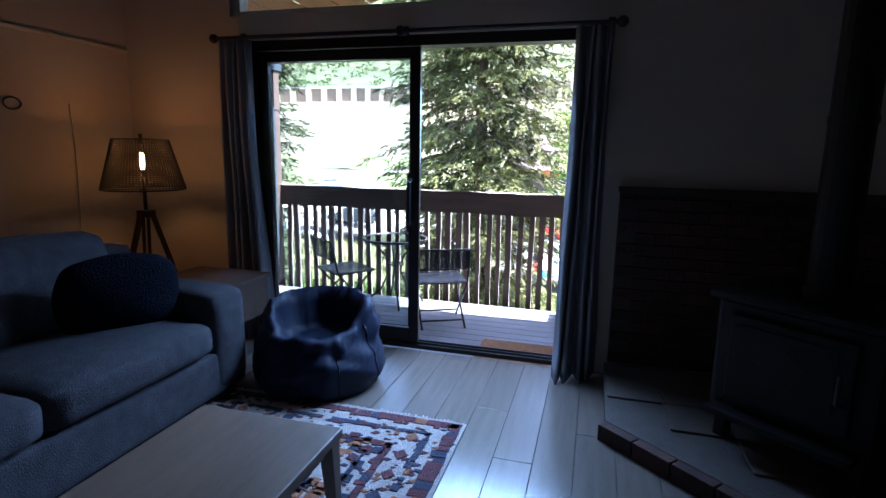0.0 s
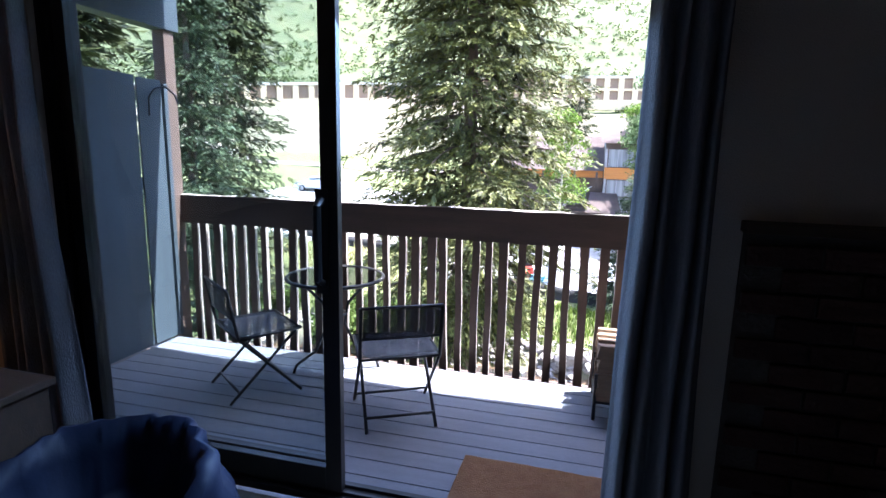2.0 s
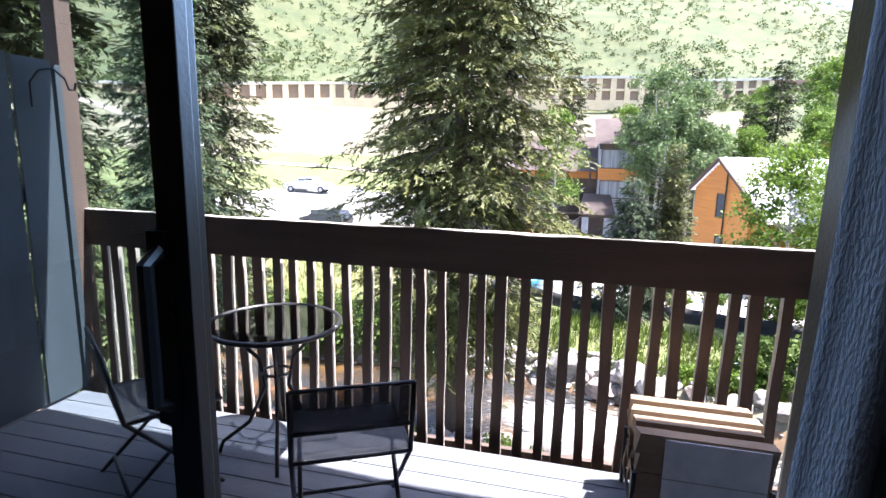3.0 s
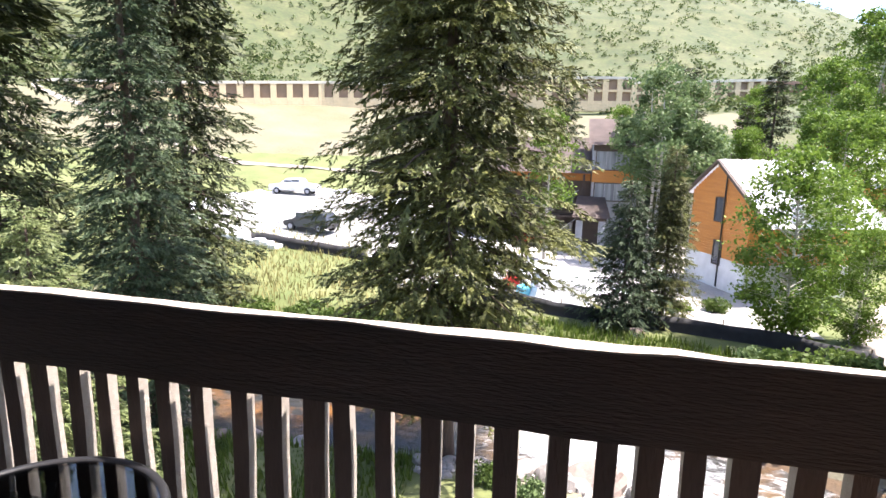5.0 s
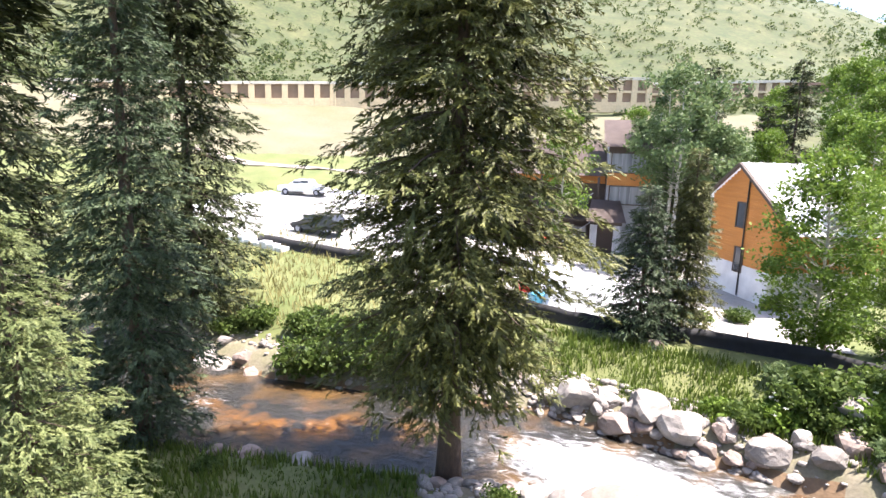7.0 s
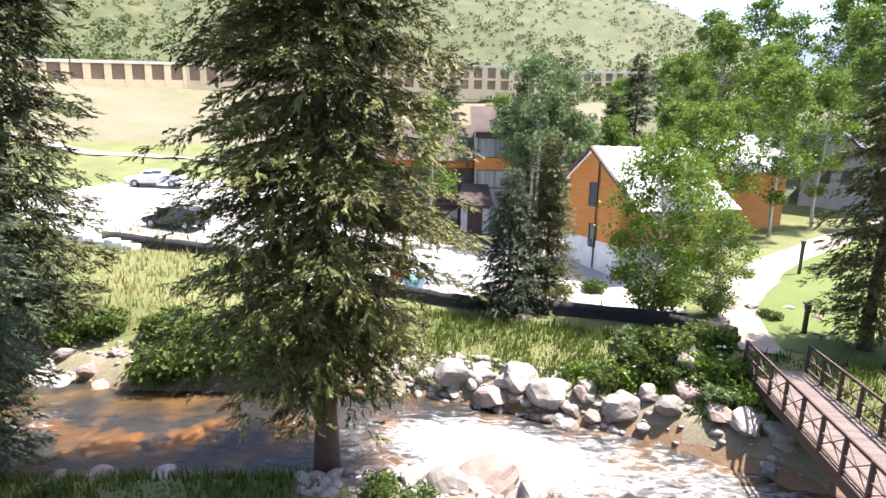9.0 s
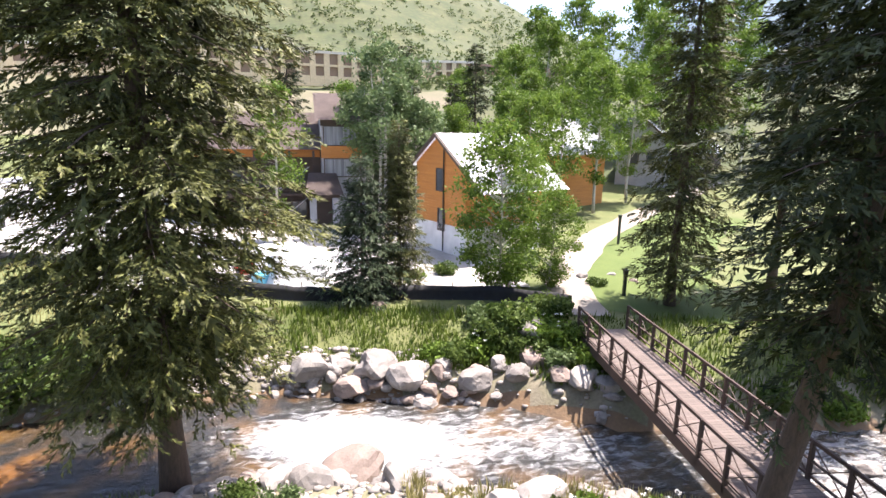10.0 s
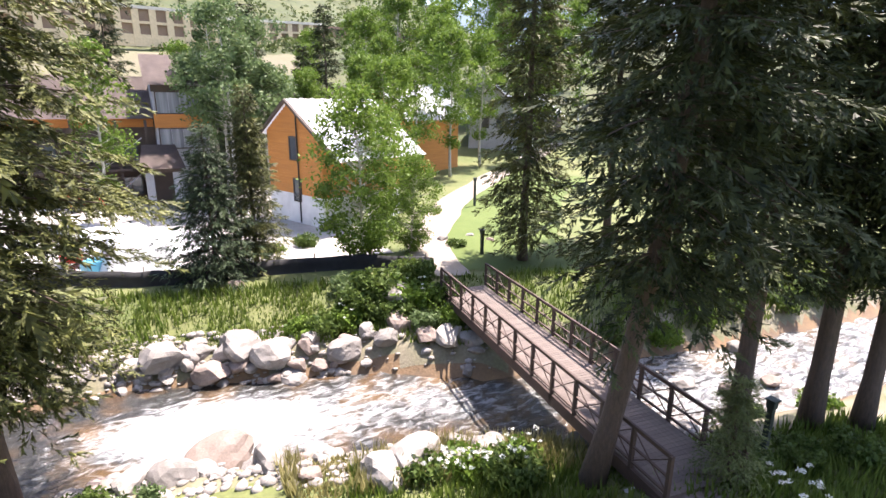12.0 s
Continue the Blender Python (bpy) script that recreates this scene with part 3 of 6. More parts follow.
def room_walls():
    x0, x1, zt = DOOR
    specs = [(XL - 0.16, x0, WALL_Y, WALL_OUT, FZ - 0.3, 2.36), (x1, XR + 0.16, WALL_Y, WALL_OUT, FZ - 0.3, 2.36), (x0, x1, WALL_Y, WALL_OUT, zt, 2.36),
             (XL - 0.16, -2.66, WALL_Y, WALL_OUT, 2.36, 4.4), (0.2, XR + 0.16, WALL_Y, WALL_OUT, 2.36, 4.4), (-2.66, 0.2, WALL_Y, WALL_OUT, 3.1, 4.4)]
    structure("wall_north", boxes(*specs), M_WALL, "beige painted wall round the sliding door and transom window")
    structure("wall_west", boxes((XL - 0.16, XL, YB, WALL_Y, FZ - 0.3, 4.4)), M_WALL, "beige painted side wall behind the sofa")
    structure("wall_east", boxes((XR, XR + 0.16, YB, WALL_Y, FZ - 0.3, 4.4)), M_WALL, "plain painted side wall")
    structure("wall_south", boxes((XL - 0.16, XR + 0.16, YB - 0.16, YB, FZ - 0.3, 4.4)), M_WALL, "plain painted back wall")
    structure("trim_west", boxes((XL, XL + 0.02, YB, WALL_Y, 2.13, 2.155), bevel=0.004), M_TRIM, "beige ledge moulding along the side wall")
    structure("baseboard", boxes((XL, XL + 0.015, YB, WALL_Y - 0.02, FZ, FZ + 0.1), (XL + 0.02, DOOR[0] - 0.05, WALL_Y - 0.015, WALL_Y, FZ, FZ + 0.1)), M_TRIM, "painted baseboard")
    # the vaulted ceiling, ridge towards the right
    bm = bmesh.new()
    v = [bm.verts.new(p) for p in ((XL - 0.2, YB - 0.2, 2.62), (XL - 0.2, WALL_OUT, 2.62), (0.6, WALL_OUT, 4.15), (0.6, YB - 0.2, 4.15), (XR + 0.2, WALL_OUT, 3.5), (XR + 0.2, YB - 0.2, 3.5))]
    bm.faces.new(v[:4])
    bm.faces.new((v[3], v[2], v[4], v[5]))
    bmesh.ops.solidify(bm, geom=bm.faces[:], thickness=-0.22)
    structure("ceiling", bm, M_CEIL, "plain vaulted ceiling")


room_walls()
fit_room(OUTSIDE)


def facade():
    """The house's own outside below and around the flat."""
    structure("wall_outside", boxes((-9, 9, FACE - 0.3, FACE - 0.02, -9.2, FZ - 0.45), (-9, XL - 0.32, FACE - 0.3, FACE, FZ - 0.44, 2.9), (XR + 0.27, 9, FACE - 0.3, FACE, FZ - 0.44, 2.9)), M_STUCCO, "tan rendered outside wall of the building")
    # the roof's overhang above the balcony: boards, rafters, a fascia
    roof = tagged(part("roof", boxes(), M_BROWNROOF), "timber roof overhang above the balcony", "roof", kind="structure")
    for i in range(19):
        x0 = -3.52 + i * 0.217
        z0, z1 = 2.45 + (x0 + 3.82) * 0.363, 2.45 + (x0 + 0.207 + 3.82) * 0.363
        bm = bmesh.new()
        vs = [bm.verts.new(p) for p in ((x0, FACE + 0.002, z0), (x0 + 0.207, FACE + 0.002, z1), (x0 + 0.207, 5.68, z1), (x0, 5.68, z0))]
        bm.faces.new(vs)
        bmesh.ops.solidify(bm, geom=bm.faces[:], thickness=-0.03)
        part("board", bm, M_SOFFIT, roof)
    bm = bmesh.new()
    for xa, za, xb, zb in ((-4.1, 2.95, 0.6, 4.66), (0.6, 4.66, 6.0, 3.1)):
        vs = [bm.verts.new(p) for p in ((xa, YB - 0.4, za), (xb, YB - 0.4, zb), (xb, 5.74, zb), (xa, 5.74, za))]
        bm.faces.new(vs)
    bmesh.ops.solidify(bm, geom=bm.faces[:], thickness=0.06)
    part("covering", bm, M_BROWNROOF, roof)
    bm = bmesh.new()
    tube(bm, [(-3.5, 5.62, 2.75), (0.6, 5.62, 4.2), (6.0, 5.62, 2.66)], 0.13, 4)
    part("fascia_beam", bm, M_RAIL, roof)


facade()


def room_floor():
    floor = tagged(part("floor", boxes((XL - 0.1, XR + 0.1, YB - 0.1, WALL_Y + 0.02, FZ - 0.3, FZ - 0.012)), M_MORTAR), "grey-brown wood plank floor", "floor", kind="structure")
    rnd = random.Random(5)
    x, me_cache = XL, {}
    while x < XR:
        y = YB - rnd.random() * 1.2
        while y < WALL_Y:
            ln = rnd.choice((1.2, 1.5, 1.83))
            y0, y1 = max(y, YB), min(y + ln, WALL_Y)
            if y1 - y0 > 0.05:
                key = round(y1 - y0, 2)
                if key not in me_cache:
                    bm = bmesh.new()
                    box(bm, 0, 0.187, 0, key - 0.002, -0.012, 0, bevel=0.0015)
                    me_cache[key] = mesh_of("plank", bm, M_PLANK)
                share("plank", me_cache[key], floor, Matrix.Translation((x, y0, FZ)))
            y += ln
        x += 0.19


OUTSIDE = set(scene.objects)
room_floor()
fit_room(OUTSIDE)


# ---- the balcony ----
DZ, RAIL_Y = -0.22, 5.76


def balcony():
    deck = tagged(part("floor_balcony", boxes((-3.9, 3.4, FACE + 0.002, 5.6, DZ - 0.25, DZ - 0.03)), M_RAIL), "worn grey-painted balcony deck boards", "floor", kind="structure")
    bm = bmesh.new()
    box(bm, -3.64, 3.4, 0, 0.136, -0.03, 0, bevel=0.004)
    me = mesh_of("plank", bm, M_DECK)
    for i in range(12):
        share("plank", me, deck, Matrix.Translation((0, FACE + 0.004 + i * 0.142, DZ)))
    rail = thing("balcony_railing", Matrix.Translation((0, RAIL_Y, DZ)), "dark brown wooden balcony railing with uneven pickets", "railing")
    bm = bmesh.new()
    n = 60
    for i in range(n):
        x = -3.68 + i * 7.08 / n
        box(bm, x, x + 7.08 / n + 0.0, -0.022, 0.016, 0.975, 1.207)
    bmesh.ops.remove_doubles(bm, verts=bm.verts[:], dist=0.0005)
    bmesh.ops.delete(bm, geom=[f for f in bm.faces if abs(f.normal.x) > 0.9 and -3.6 < f.calc_center_median().x < 3.3], context="FACES")
    for v in bm.verts:
        v.co.z += 0.006 * noise.noise(Vector((v.co.x * 3, v.co.y * 20, 1))) + 0.004 * noise.noise(Vector((v.co.x * 9, v.co.y * 20, 2)))
    part("rail_board", bm, M_RAILTOP, rail)
    # a thin worn strip along the top, coloured pale as if sunlit
    bm = bmesh.new()
    for i in range(n):
        x = -3.68 + i * 7.08 / n
        box(bm, x, x + 7.08 / n, -0.024, 0.018, 1.2065, 1.2125)
    bmesh.ops.remove_doubles(bm, verts=bm.verts[:], dist=0.0005)
    for v in bm.verts:
        v.co.z += 0.006 * noise.noise(Vector((v.co.x * 3, v.co.y * 20, 1))) + 0.004 * noise.noise(Vector((v.co.x * 9, v.co.y * 20, 2)))
        v.co.y += 0.006 * noise.noise(Vector((v.co.x * 7, 3, v.co.y * 9)))
    part("worn_lit_top", bm, M_SUNPALE, rail, "worn top edge with sunlight in its pale colour")
    part("lower_rail", boxes((-3.68, 3.4, 0.072, 0.11, -0.22, -0.10), bevel=0.004), M_RAILTOP, rail)
    part("rim_joist", boxes((-3.68, 3.4, -0.155, 0.03, -0.40, -0.25)), M_RAILTOP, rail)
    rnd = random.Random(3)
    mes = []
    for k in range(5):
        bm = bmesh.new()
        w = 0.046 + 0.004 * k
        box(bm, -w / 2, w / 2, -0.019, 0.019, 0, 1.30)
        bmesh.ops.subdivide_edges(bm, edges=[e for e in bm.edges if abs(e.verts[0].co.z - e.verts[1].co.z) > 1], cuts=8)
        for v in bm.verts:
            v.co.x += 0.010 * noise.noise(Vector((k * 7, v.co.z * 2.2, 0)))
            v.co.x *= 1 + 0.16 * noise.noise(Vector((k * 5, v.co.z * 4, 4)))
        me = mesh_of("picket", bm, M_RAIL)
        # side faces take the pale wood, standing for sun on the pickets' flanks
        me.materials.append(M_SUNPALE)
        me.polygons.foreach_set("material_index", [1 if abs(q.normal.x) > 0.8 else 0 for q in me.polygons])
        mes.append(me)
    x = -3.58
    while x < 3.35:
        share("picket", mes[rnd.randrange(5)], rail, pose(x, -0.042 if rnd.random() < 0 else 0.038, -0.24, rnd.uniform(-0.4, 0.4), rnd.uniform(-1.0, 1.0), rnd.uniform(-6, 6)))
        x += 0.1165 + rnd.uniform(-0.008, 0.008)
    # the partition to the neighbours, with light showing through its joints
    screen = thing("balcony_partition", Matrix.Translation((-3.66, FACE, DZ)), "blue-grey board partition with gaps between its boards", "partition")
    y = 0.02
    for w in (0.48, 0.46, 0.44, 0.24):
        part("board", boxes((-0.009, 0.009, y, y + w, 0.01, 2.12 + 0.02 * random.Random(w).random()), bevel=0.003), M_PART, screen)
        y += w + 0.024
    part("end_board", boxes((-0.035, 0.03, 1.72, 1.76, 0.01, 2.10), bevel=0.004), M_PART, screen)
    for z in (0.35, 1.28):
        part("batten", boxes((-0.04, -0.011, 0.02, 1.71, z, z + 0.09)), M_PART, screen)
    # unseen right partition, added so its shadow ends the sunlit strip of deck
    unseen_screen = thing("balcony_partition", Matrix.Translation((1.08, FACE, DZ)), "blue-grey board partition with gaps between its boards", "partition")
    y = 0.02
    for w in (0.44, 0.42, 0.40, 0.36):
        part("board", boxes((-0.02, 0.02, y, y + w, 0.01, 2.13), bevel=0.004), M_PART, unseen_screen)
        y += w + 0.016
    post = thing("balcony_post", Matrix.Translation((-3.70, 5.72, DZ)), "brown wooden corner post carrying a beam", "post")
    part("shaft", boxes((-0.055, 0.055, -0.055, 0.055, -0.2, 2.52), bevel=0.006), M_RAIL, post)
    part("beam", boxes((-0.07, 0.07, -1.82, 0.10, 2.52, 2.80), bevel=0.006), M_PART, post)
    # unseen post, added at the right beyond that partition
    post2 = thing("balcony_post", Matrix.Translation((1.75, 5.72, DZ)), "brown wooden corner post carrying a beam", "post")
    part("shaft", boxes((-0.055, 0.055, -0.055, 0.055, -0.2, 2.9), bevel=0.006), M_RAIL, post2)


balcony()


# ---- trees ----
def feather(rnd):
    """A bushy spray of needles along a twig that points along +x, one unit long."""
    v, f = [], []
    for k in range(8):
        a = 0.70 * (k + rnd.random()) / 8
        w = 0.19 * (1 - 0.4 * a) * rnd.uniform(0.7, 1.25)
        phi = rnd.choice((0, math.pi)) + rnd.gauss(0, 0.6)
        i = len(v)
        v += [(a, 0, -0.05 * a), (a + 0.24, 0, -0.06 * a), (a + 0.30 + 0.14 * rnd.random(), math.cos(phi) * w, math.sin(phi) * w * 0.8 - 0.05)]
        f.append((i, i + 1, i + 2))
    return np.array(v), np.array(f)


FEATHERS = [feather(random.Random(k)) for k in range(6)]


class Cloud:
    """Gathers many small pieces into one mesh."""

    def __init__(self):
        self.v, self.f, self.n = [], [], 0

    def add(self, verts, faces):
        self.v.append(verts)
        self.f.append(faces + self.n)
        self.n += len(verts)

    def mesh(self, name, material):
        v, f = np.concatenate(self.v).astype(np.float32), np.concatenate(self.f).astype(np.int32)
        me = bpy.data.meshes.new(name)
        me.vertices.add(len(v))
        me.vertices.foreach_set("co", v.ravel())
        me.loops.add(f.size)
        me.loops.foreach_set("vertex_index", f.ravel())
        me.polygons.add(len(f))
        me.polygons.foreach_set("loop_start", np.arange(0, f.size, f.shape[1], dtype=np.int32))
        me.update(calc_edges=True)
        me.validate()
        me.materials.append(material)
        return me


def spruce_mesh(seed, tall, wide, bare=0.06, step=0.42, fine=1.0, lean=0.0, droop=0.35, needles=None, power=0.8, skirt=0.7, fan=0.42, ragged=0.5, limbs=6, core=14, near=0.58):
    """Trunk and crown of a spruce: whorls of drooping boughs, each a fan of branchlets hung with sprays; coarser in the treetop."""
    rnd, nr = random.Random(seed), np.random.default_rng(seed)
    bm = bmesh.new()
    pts, rad = [], []
    base = 0.0100 * tall + 0.04
    for k in range(13):
        t = k / 12
        pts.append((lean * tall * t * (1 - 0.7 * t), 0.03 * math.sin(k), tall * t * 0.98))
        rad.append(base * (1 - t) ** 0.85 * (1.35 if k == 0 else 1) + 0.015)
    tube(bm, pts, rad, 10)
    sprays = []                                  # x, y, z, yaw, pitch, roll, size
    z = tall * bare
    while z < tall * 0.985:
        t = z / tall
        grain = fine if t < near else max(fine * 1.7, 1.2)
        prof = min((1 - t) ** power * 1.15, 1.0) * (skirt + (1 - skirt) * smooth01((t - bare) / 0.14))
        cx = lean * tall * t * (1 - 0.7 * t)
        count = limbs + rnd.choice((-1, 0, 1)) if prof > 0.25 else 4
        a0 = rnd.random() * 6.28
        for b in range(count):
            if rnd.random() < 0.05:
                continue
            ang = a0 + 6.283 * b / count + rnd.uniform(-0.4, 0.4)
            ln = wide * prof * rnd.triangular(ragged, 1.16, 0.94) + 0.15
            zb = z + rnd.uniform(-0.9, 0.9) * step
            rise = rnd.uniform(-0.12, 0.12) + 0.35 * t
            dr = droop * rnd.uniform(0.6, 1.4) * (1.25 - t)
            ca, sa = math.cos(ang), math.sin(ang)
            bend = rnd.uniform(-0.12, 0.12) * ln

            def along(q):
                return (cx + ca * ln * q - sa * bend * q * q, sa * ln * q + ca * bend * q * q, zb + ln * (rise * q - dr * q * q + 0.16 * dr * q ** 4))
            tube(bm, [along(k / 5) for k in range(5)], [max(0.012 * ln * (1 - k / 6), 0.006) for k in range(5)], 3, cap=False)
            stations = max(3, int(ln * 0.85 / (0.46 * grain)))
            for k in range(stations + 1):
                q = 0.16 + 0.86 * (k + rnd.random() * 0.5) / (stations + 0.5)
                px, py, pz = along(q)
                for side in (-1, 1) if k < stations else (0, 0.5, -0.5):
                    yaw = ang + side * rnd.uniform(0.55, 1.15)
                    reach = (fan * ln * (1.05 - 0.8 * q) * rnd.uniform(0.5, 1.2) + 0.12) if side else 0.1
                    sink = rnd.uniform(0.1, 0.55)
                    m = max(1, int(reach / (0.15 * grain)))
                    for j in range(m + 1):
                        u = (j + rnd.random() * 0.6) / (m + 0.6) * reach
                        sprays.append((px + math.cos(yaw) * u, py + math.sin(yaw) * u, pz - sink * u * (0.6 + 0.5 * u / reach) + rnd.uniform(-0.05, 0.04),
                                       yaw + rnd.uniform(-0.45, 0.45), -abs(rnd.gauss(0.30, 0.34)) * (1.2 - 0.5 * t), rnd.uniform(-0.8, 0.8),
                                       0.50 * grain * rnd.uniform(0.6, 1.35) * (0.7 + 0.3 * min(ln / 2.5, 1))))
        for k in range(core):                    # the dense old twigs near the trunk
            a, q = rnd.random() * 6.283, wide * prof * rnd.uniform(0.04, 0.5 if core < 20 else 0.7)
            sprays.append((cx + q * math.cos(a), q * math.sin(a), z + rnd.uniform(-0.6, 0.6) * step - q * droop * 0.5, a + rnd.uniform(-0.9, 0.9), -rnd.uniform(0.1, 1.1), rnd.uniform(-1, 1), min(1.05, 0.12 + 0.3 * wide * prof) * rnd.uniform(0.6, 1.15)))
        z += step * rnd.uniform(0.75, 1.25) * (0.6 + 0.5 * (1 - t))
    sp = np.array(sprays)
    cloud = Cloud()
    kinds = nr.integers(0, len(FEATHERS), len(sp))
    for k, (fv, ff) in enumerate(FEATHERS):
        g = sp[kinds == k]
        cyw, syw, cp, sn, cr, sr = np.cos(g[:, 3]), np.sin(g[:, 3]), np.cos(g[:, 4]), np.sin(g[:, 4]), np.cos(g[:, 5]), np.sin(g[:, 5])
        m = np.stack((np.stack((cyw * cp, -syw * cr - cyw * sn * sr, syw * sr - cyw * sn * cr), 1), np.stack((syw * cp, cyw * cr - syw * sn * sr, -cyw * sr - syw * sn * cr), 1), np.stack((sn, cp * sr, cp * cr), 1)), 1)
        v = np.einsum("nij,vj->nvi", m, fv) * g[:, 6][:, None, None] + g[:, None, :3]
        f = ff[None] + (np.arange(len(g)) * len(fv))[:, None, None]
        cloud.add(v.reshape(-1, 3), f.reshape(-1, 3))
    return mesh_of("trunk", bm, M_BARK, True), cloud.mesh("crown", needles or M_SPRUCE)


def plant(name, meshes, m, label, category="tree", group=""):
    ob = thing(name, m, label, category, group)
    for part_name, me in zip(("trunk", "crown"), meshes):
        new(part_name, me).parent = ob
    return ob


def at_ground(x, y, rz=0.0, dz=-0.15, s=1.0):
    return Matrix.Translation((x, y, height(x, y) + dz)) @ Matrix.Rotation(radians(rz), 4, "Z") @ Matrix.Diagonal((s, s, s, 1))


plant("spruce_tree", spruce_mesh(11, 30, 4.05, core=22, fine=0.74, near=0.54, bare=0.115, step=0.36, power=0.5, droop=0.46, skirt=0.55, ragged=0.6), at_ground(-4.5, 21.4), "tall old spruce with sunlit drooping boughs on the river bank")
BLUE = spruce_mesh(12, 21, 2.3, bare=0.03, core=20, fine=0.82, near=0.75, step=0.36, needles=M_BLUESPR, power=0.72, droop=0.26, ragged=0.65, fan=0.5)
plant("spruce_tree", BLUE, at_ground(-15.4, 20.2), "dense blue-green spruce beside the river")
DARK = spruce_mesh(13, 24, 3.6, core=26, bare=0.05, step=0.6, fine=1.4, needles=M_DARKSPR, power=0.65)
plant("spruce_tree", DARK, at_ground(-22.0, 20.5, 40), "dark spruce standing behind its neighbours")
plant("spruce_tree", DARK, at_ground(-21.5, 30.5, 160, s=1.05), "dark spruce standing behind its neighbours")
YOUNG = spruce_mesh(14, 8.6, 2.35, bare=0.02, step=0.30, fine=0.65, needles=M_YSPRUCE, power=0.95, droop=0.15, fan=0.5, ragged=0.7, near=1.0)
plant("spruce_tree", YOUNG, at_ground(-12.4, 13.9), "young yellow-green spruce below the balcony")
SMALL = spruce_mesh(15, 8.2, 2.35, skirt=0.95, bare=0.05, step=0.26, fine=0.75, needles=M_BLUESPR, power=0.95, droop=0.15, limbs=8, near=1.0)
plant("spruce_tree", SMALL, at_ground(2.4, 33.4, 0, s=0.95), "small blue-grey spruce by the silt fence")
SLIM = spruce_mesh(16, 9.4, 1.5, skirt=0.95, bare=0.08, step=0.26, fine=0.75, needles=M_SPRUCE, power=0.9, droop=0.15, limbs=8, near=1.0)
plant("spruce_tree", SLIM, at_ground(4.5, 34.2, 0), "slim spruce by the silt fence")
TALL = spruce_mesh(17, 17, 2.9, bare=0.05, step=0.6, fine=1.6, needles=M_DARKSPR, power=0.9, droop=0.2, near=1.0)
for x, y, s, rz in ((-1.6, 66, 1.03, 0), (10.2, 63, 1.0, 80), (19.5, 68, 1.05, 200), (17.5, 70, 0.8, 120), (7.4, 58, 0.72, 20)):
    plant("spruce_tree", TALL, at_ground(x, y, rz, s=s), "tall dark spruce among the houses", group="background spruces")
RIGHT = spruce_mesh(18, 21, 2.6, near=0.9, core=20, bare=0.08, step=0.45, needles=M_SPRUCE, power=0.6, droop=0.45)
plant("spruce_tree", RIGHT, at_ground(18.0, 29.0, 30, s=0.95), "spruce with drooping boughs beside the lawn")
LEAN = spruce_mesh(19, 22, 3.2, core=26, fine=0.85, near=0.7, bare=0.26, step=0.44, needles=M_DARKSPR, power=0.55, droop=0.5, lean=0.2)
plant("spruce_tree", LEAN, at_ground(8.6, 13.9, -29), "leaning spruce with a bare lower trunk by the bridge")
# needle colour darkened to stand for the shade on these trees
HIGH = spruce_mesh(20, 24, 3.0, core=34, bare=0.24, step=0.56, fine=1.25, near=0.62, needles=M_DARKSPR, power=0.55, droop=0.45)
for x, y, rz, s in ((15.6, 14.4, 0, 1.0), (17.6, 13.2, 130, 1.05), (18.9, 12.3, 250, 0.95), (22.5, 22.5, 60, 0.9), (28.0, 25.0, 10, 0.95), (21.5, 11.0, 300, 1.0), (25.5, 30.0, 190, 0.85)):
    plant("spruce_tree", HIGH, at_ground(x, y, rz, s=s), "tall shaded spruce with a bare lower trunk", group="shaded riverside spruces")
SAPLING = spruce_mesh(21, 3.2, 0.62, bare=0.03, step=0.17, fine=0.42, needles=M_YSPRUCE, power=0.9, droop=0.1, near=1.0)
plant("spruce_tree", SAPLING, at_ground(11.0, 11.9), "spruce sapling in the sun by the path")


def leaf_cloud(cloud, rnd, c, r, count, size, flat=0.8):
    """Leaves scattered through a rough ball, denser at its skin."""
    q = rnd.normal(size=(count, 3))
    q /= np.linalg.norm(q, axis=1)[:, None]
    p = q * (r * rnd.random(count)[:, None] ** 0.45) * (1, 1, flat) + c
    a, b = rnd.normal(size=(count, 3)), rnd.normal(size=(count, 3))
    a /= np.linalg.norm(a, axis=1)[:, None]
    b -= a * (a * b).sum(1)[:, None]
    b /= np.linalg.norm(b, axis=1)[:, None]
    s = size * rnd.uniform(0.6, 1.4, count)[:, None]
    v = np.stack((p - a * s, p + b * s * 0.62, p + a * s, p - b * s * 0.62), 1).reshape(-1, 3)
    cloud.add(v, np.arange(count * 4).reshape(-1, 4))


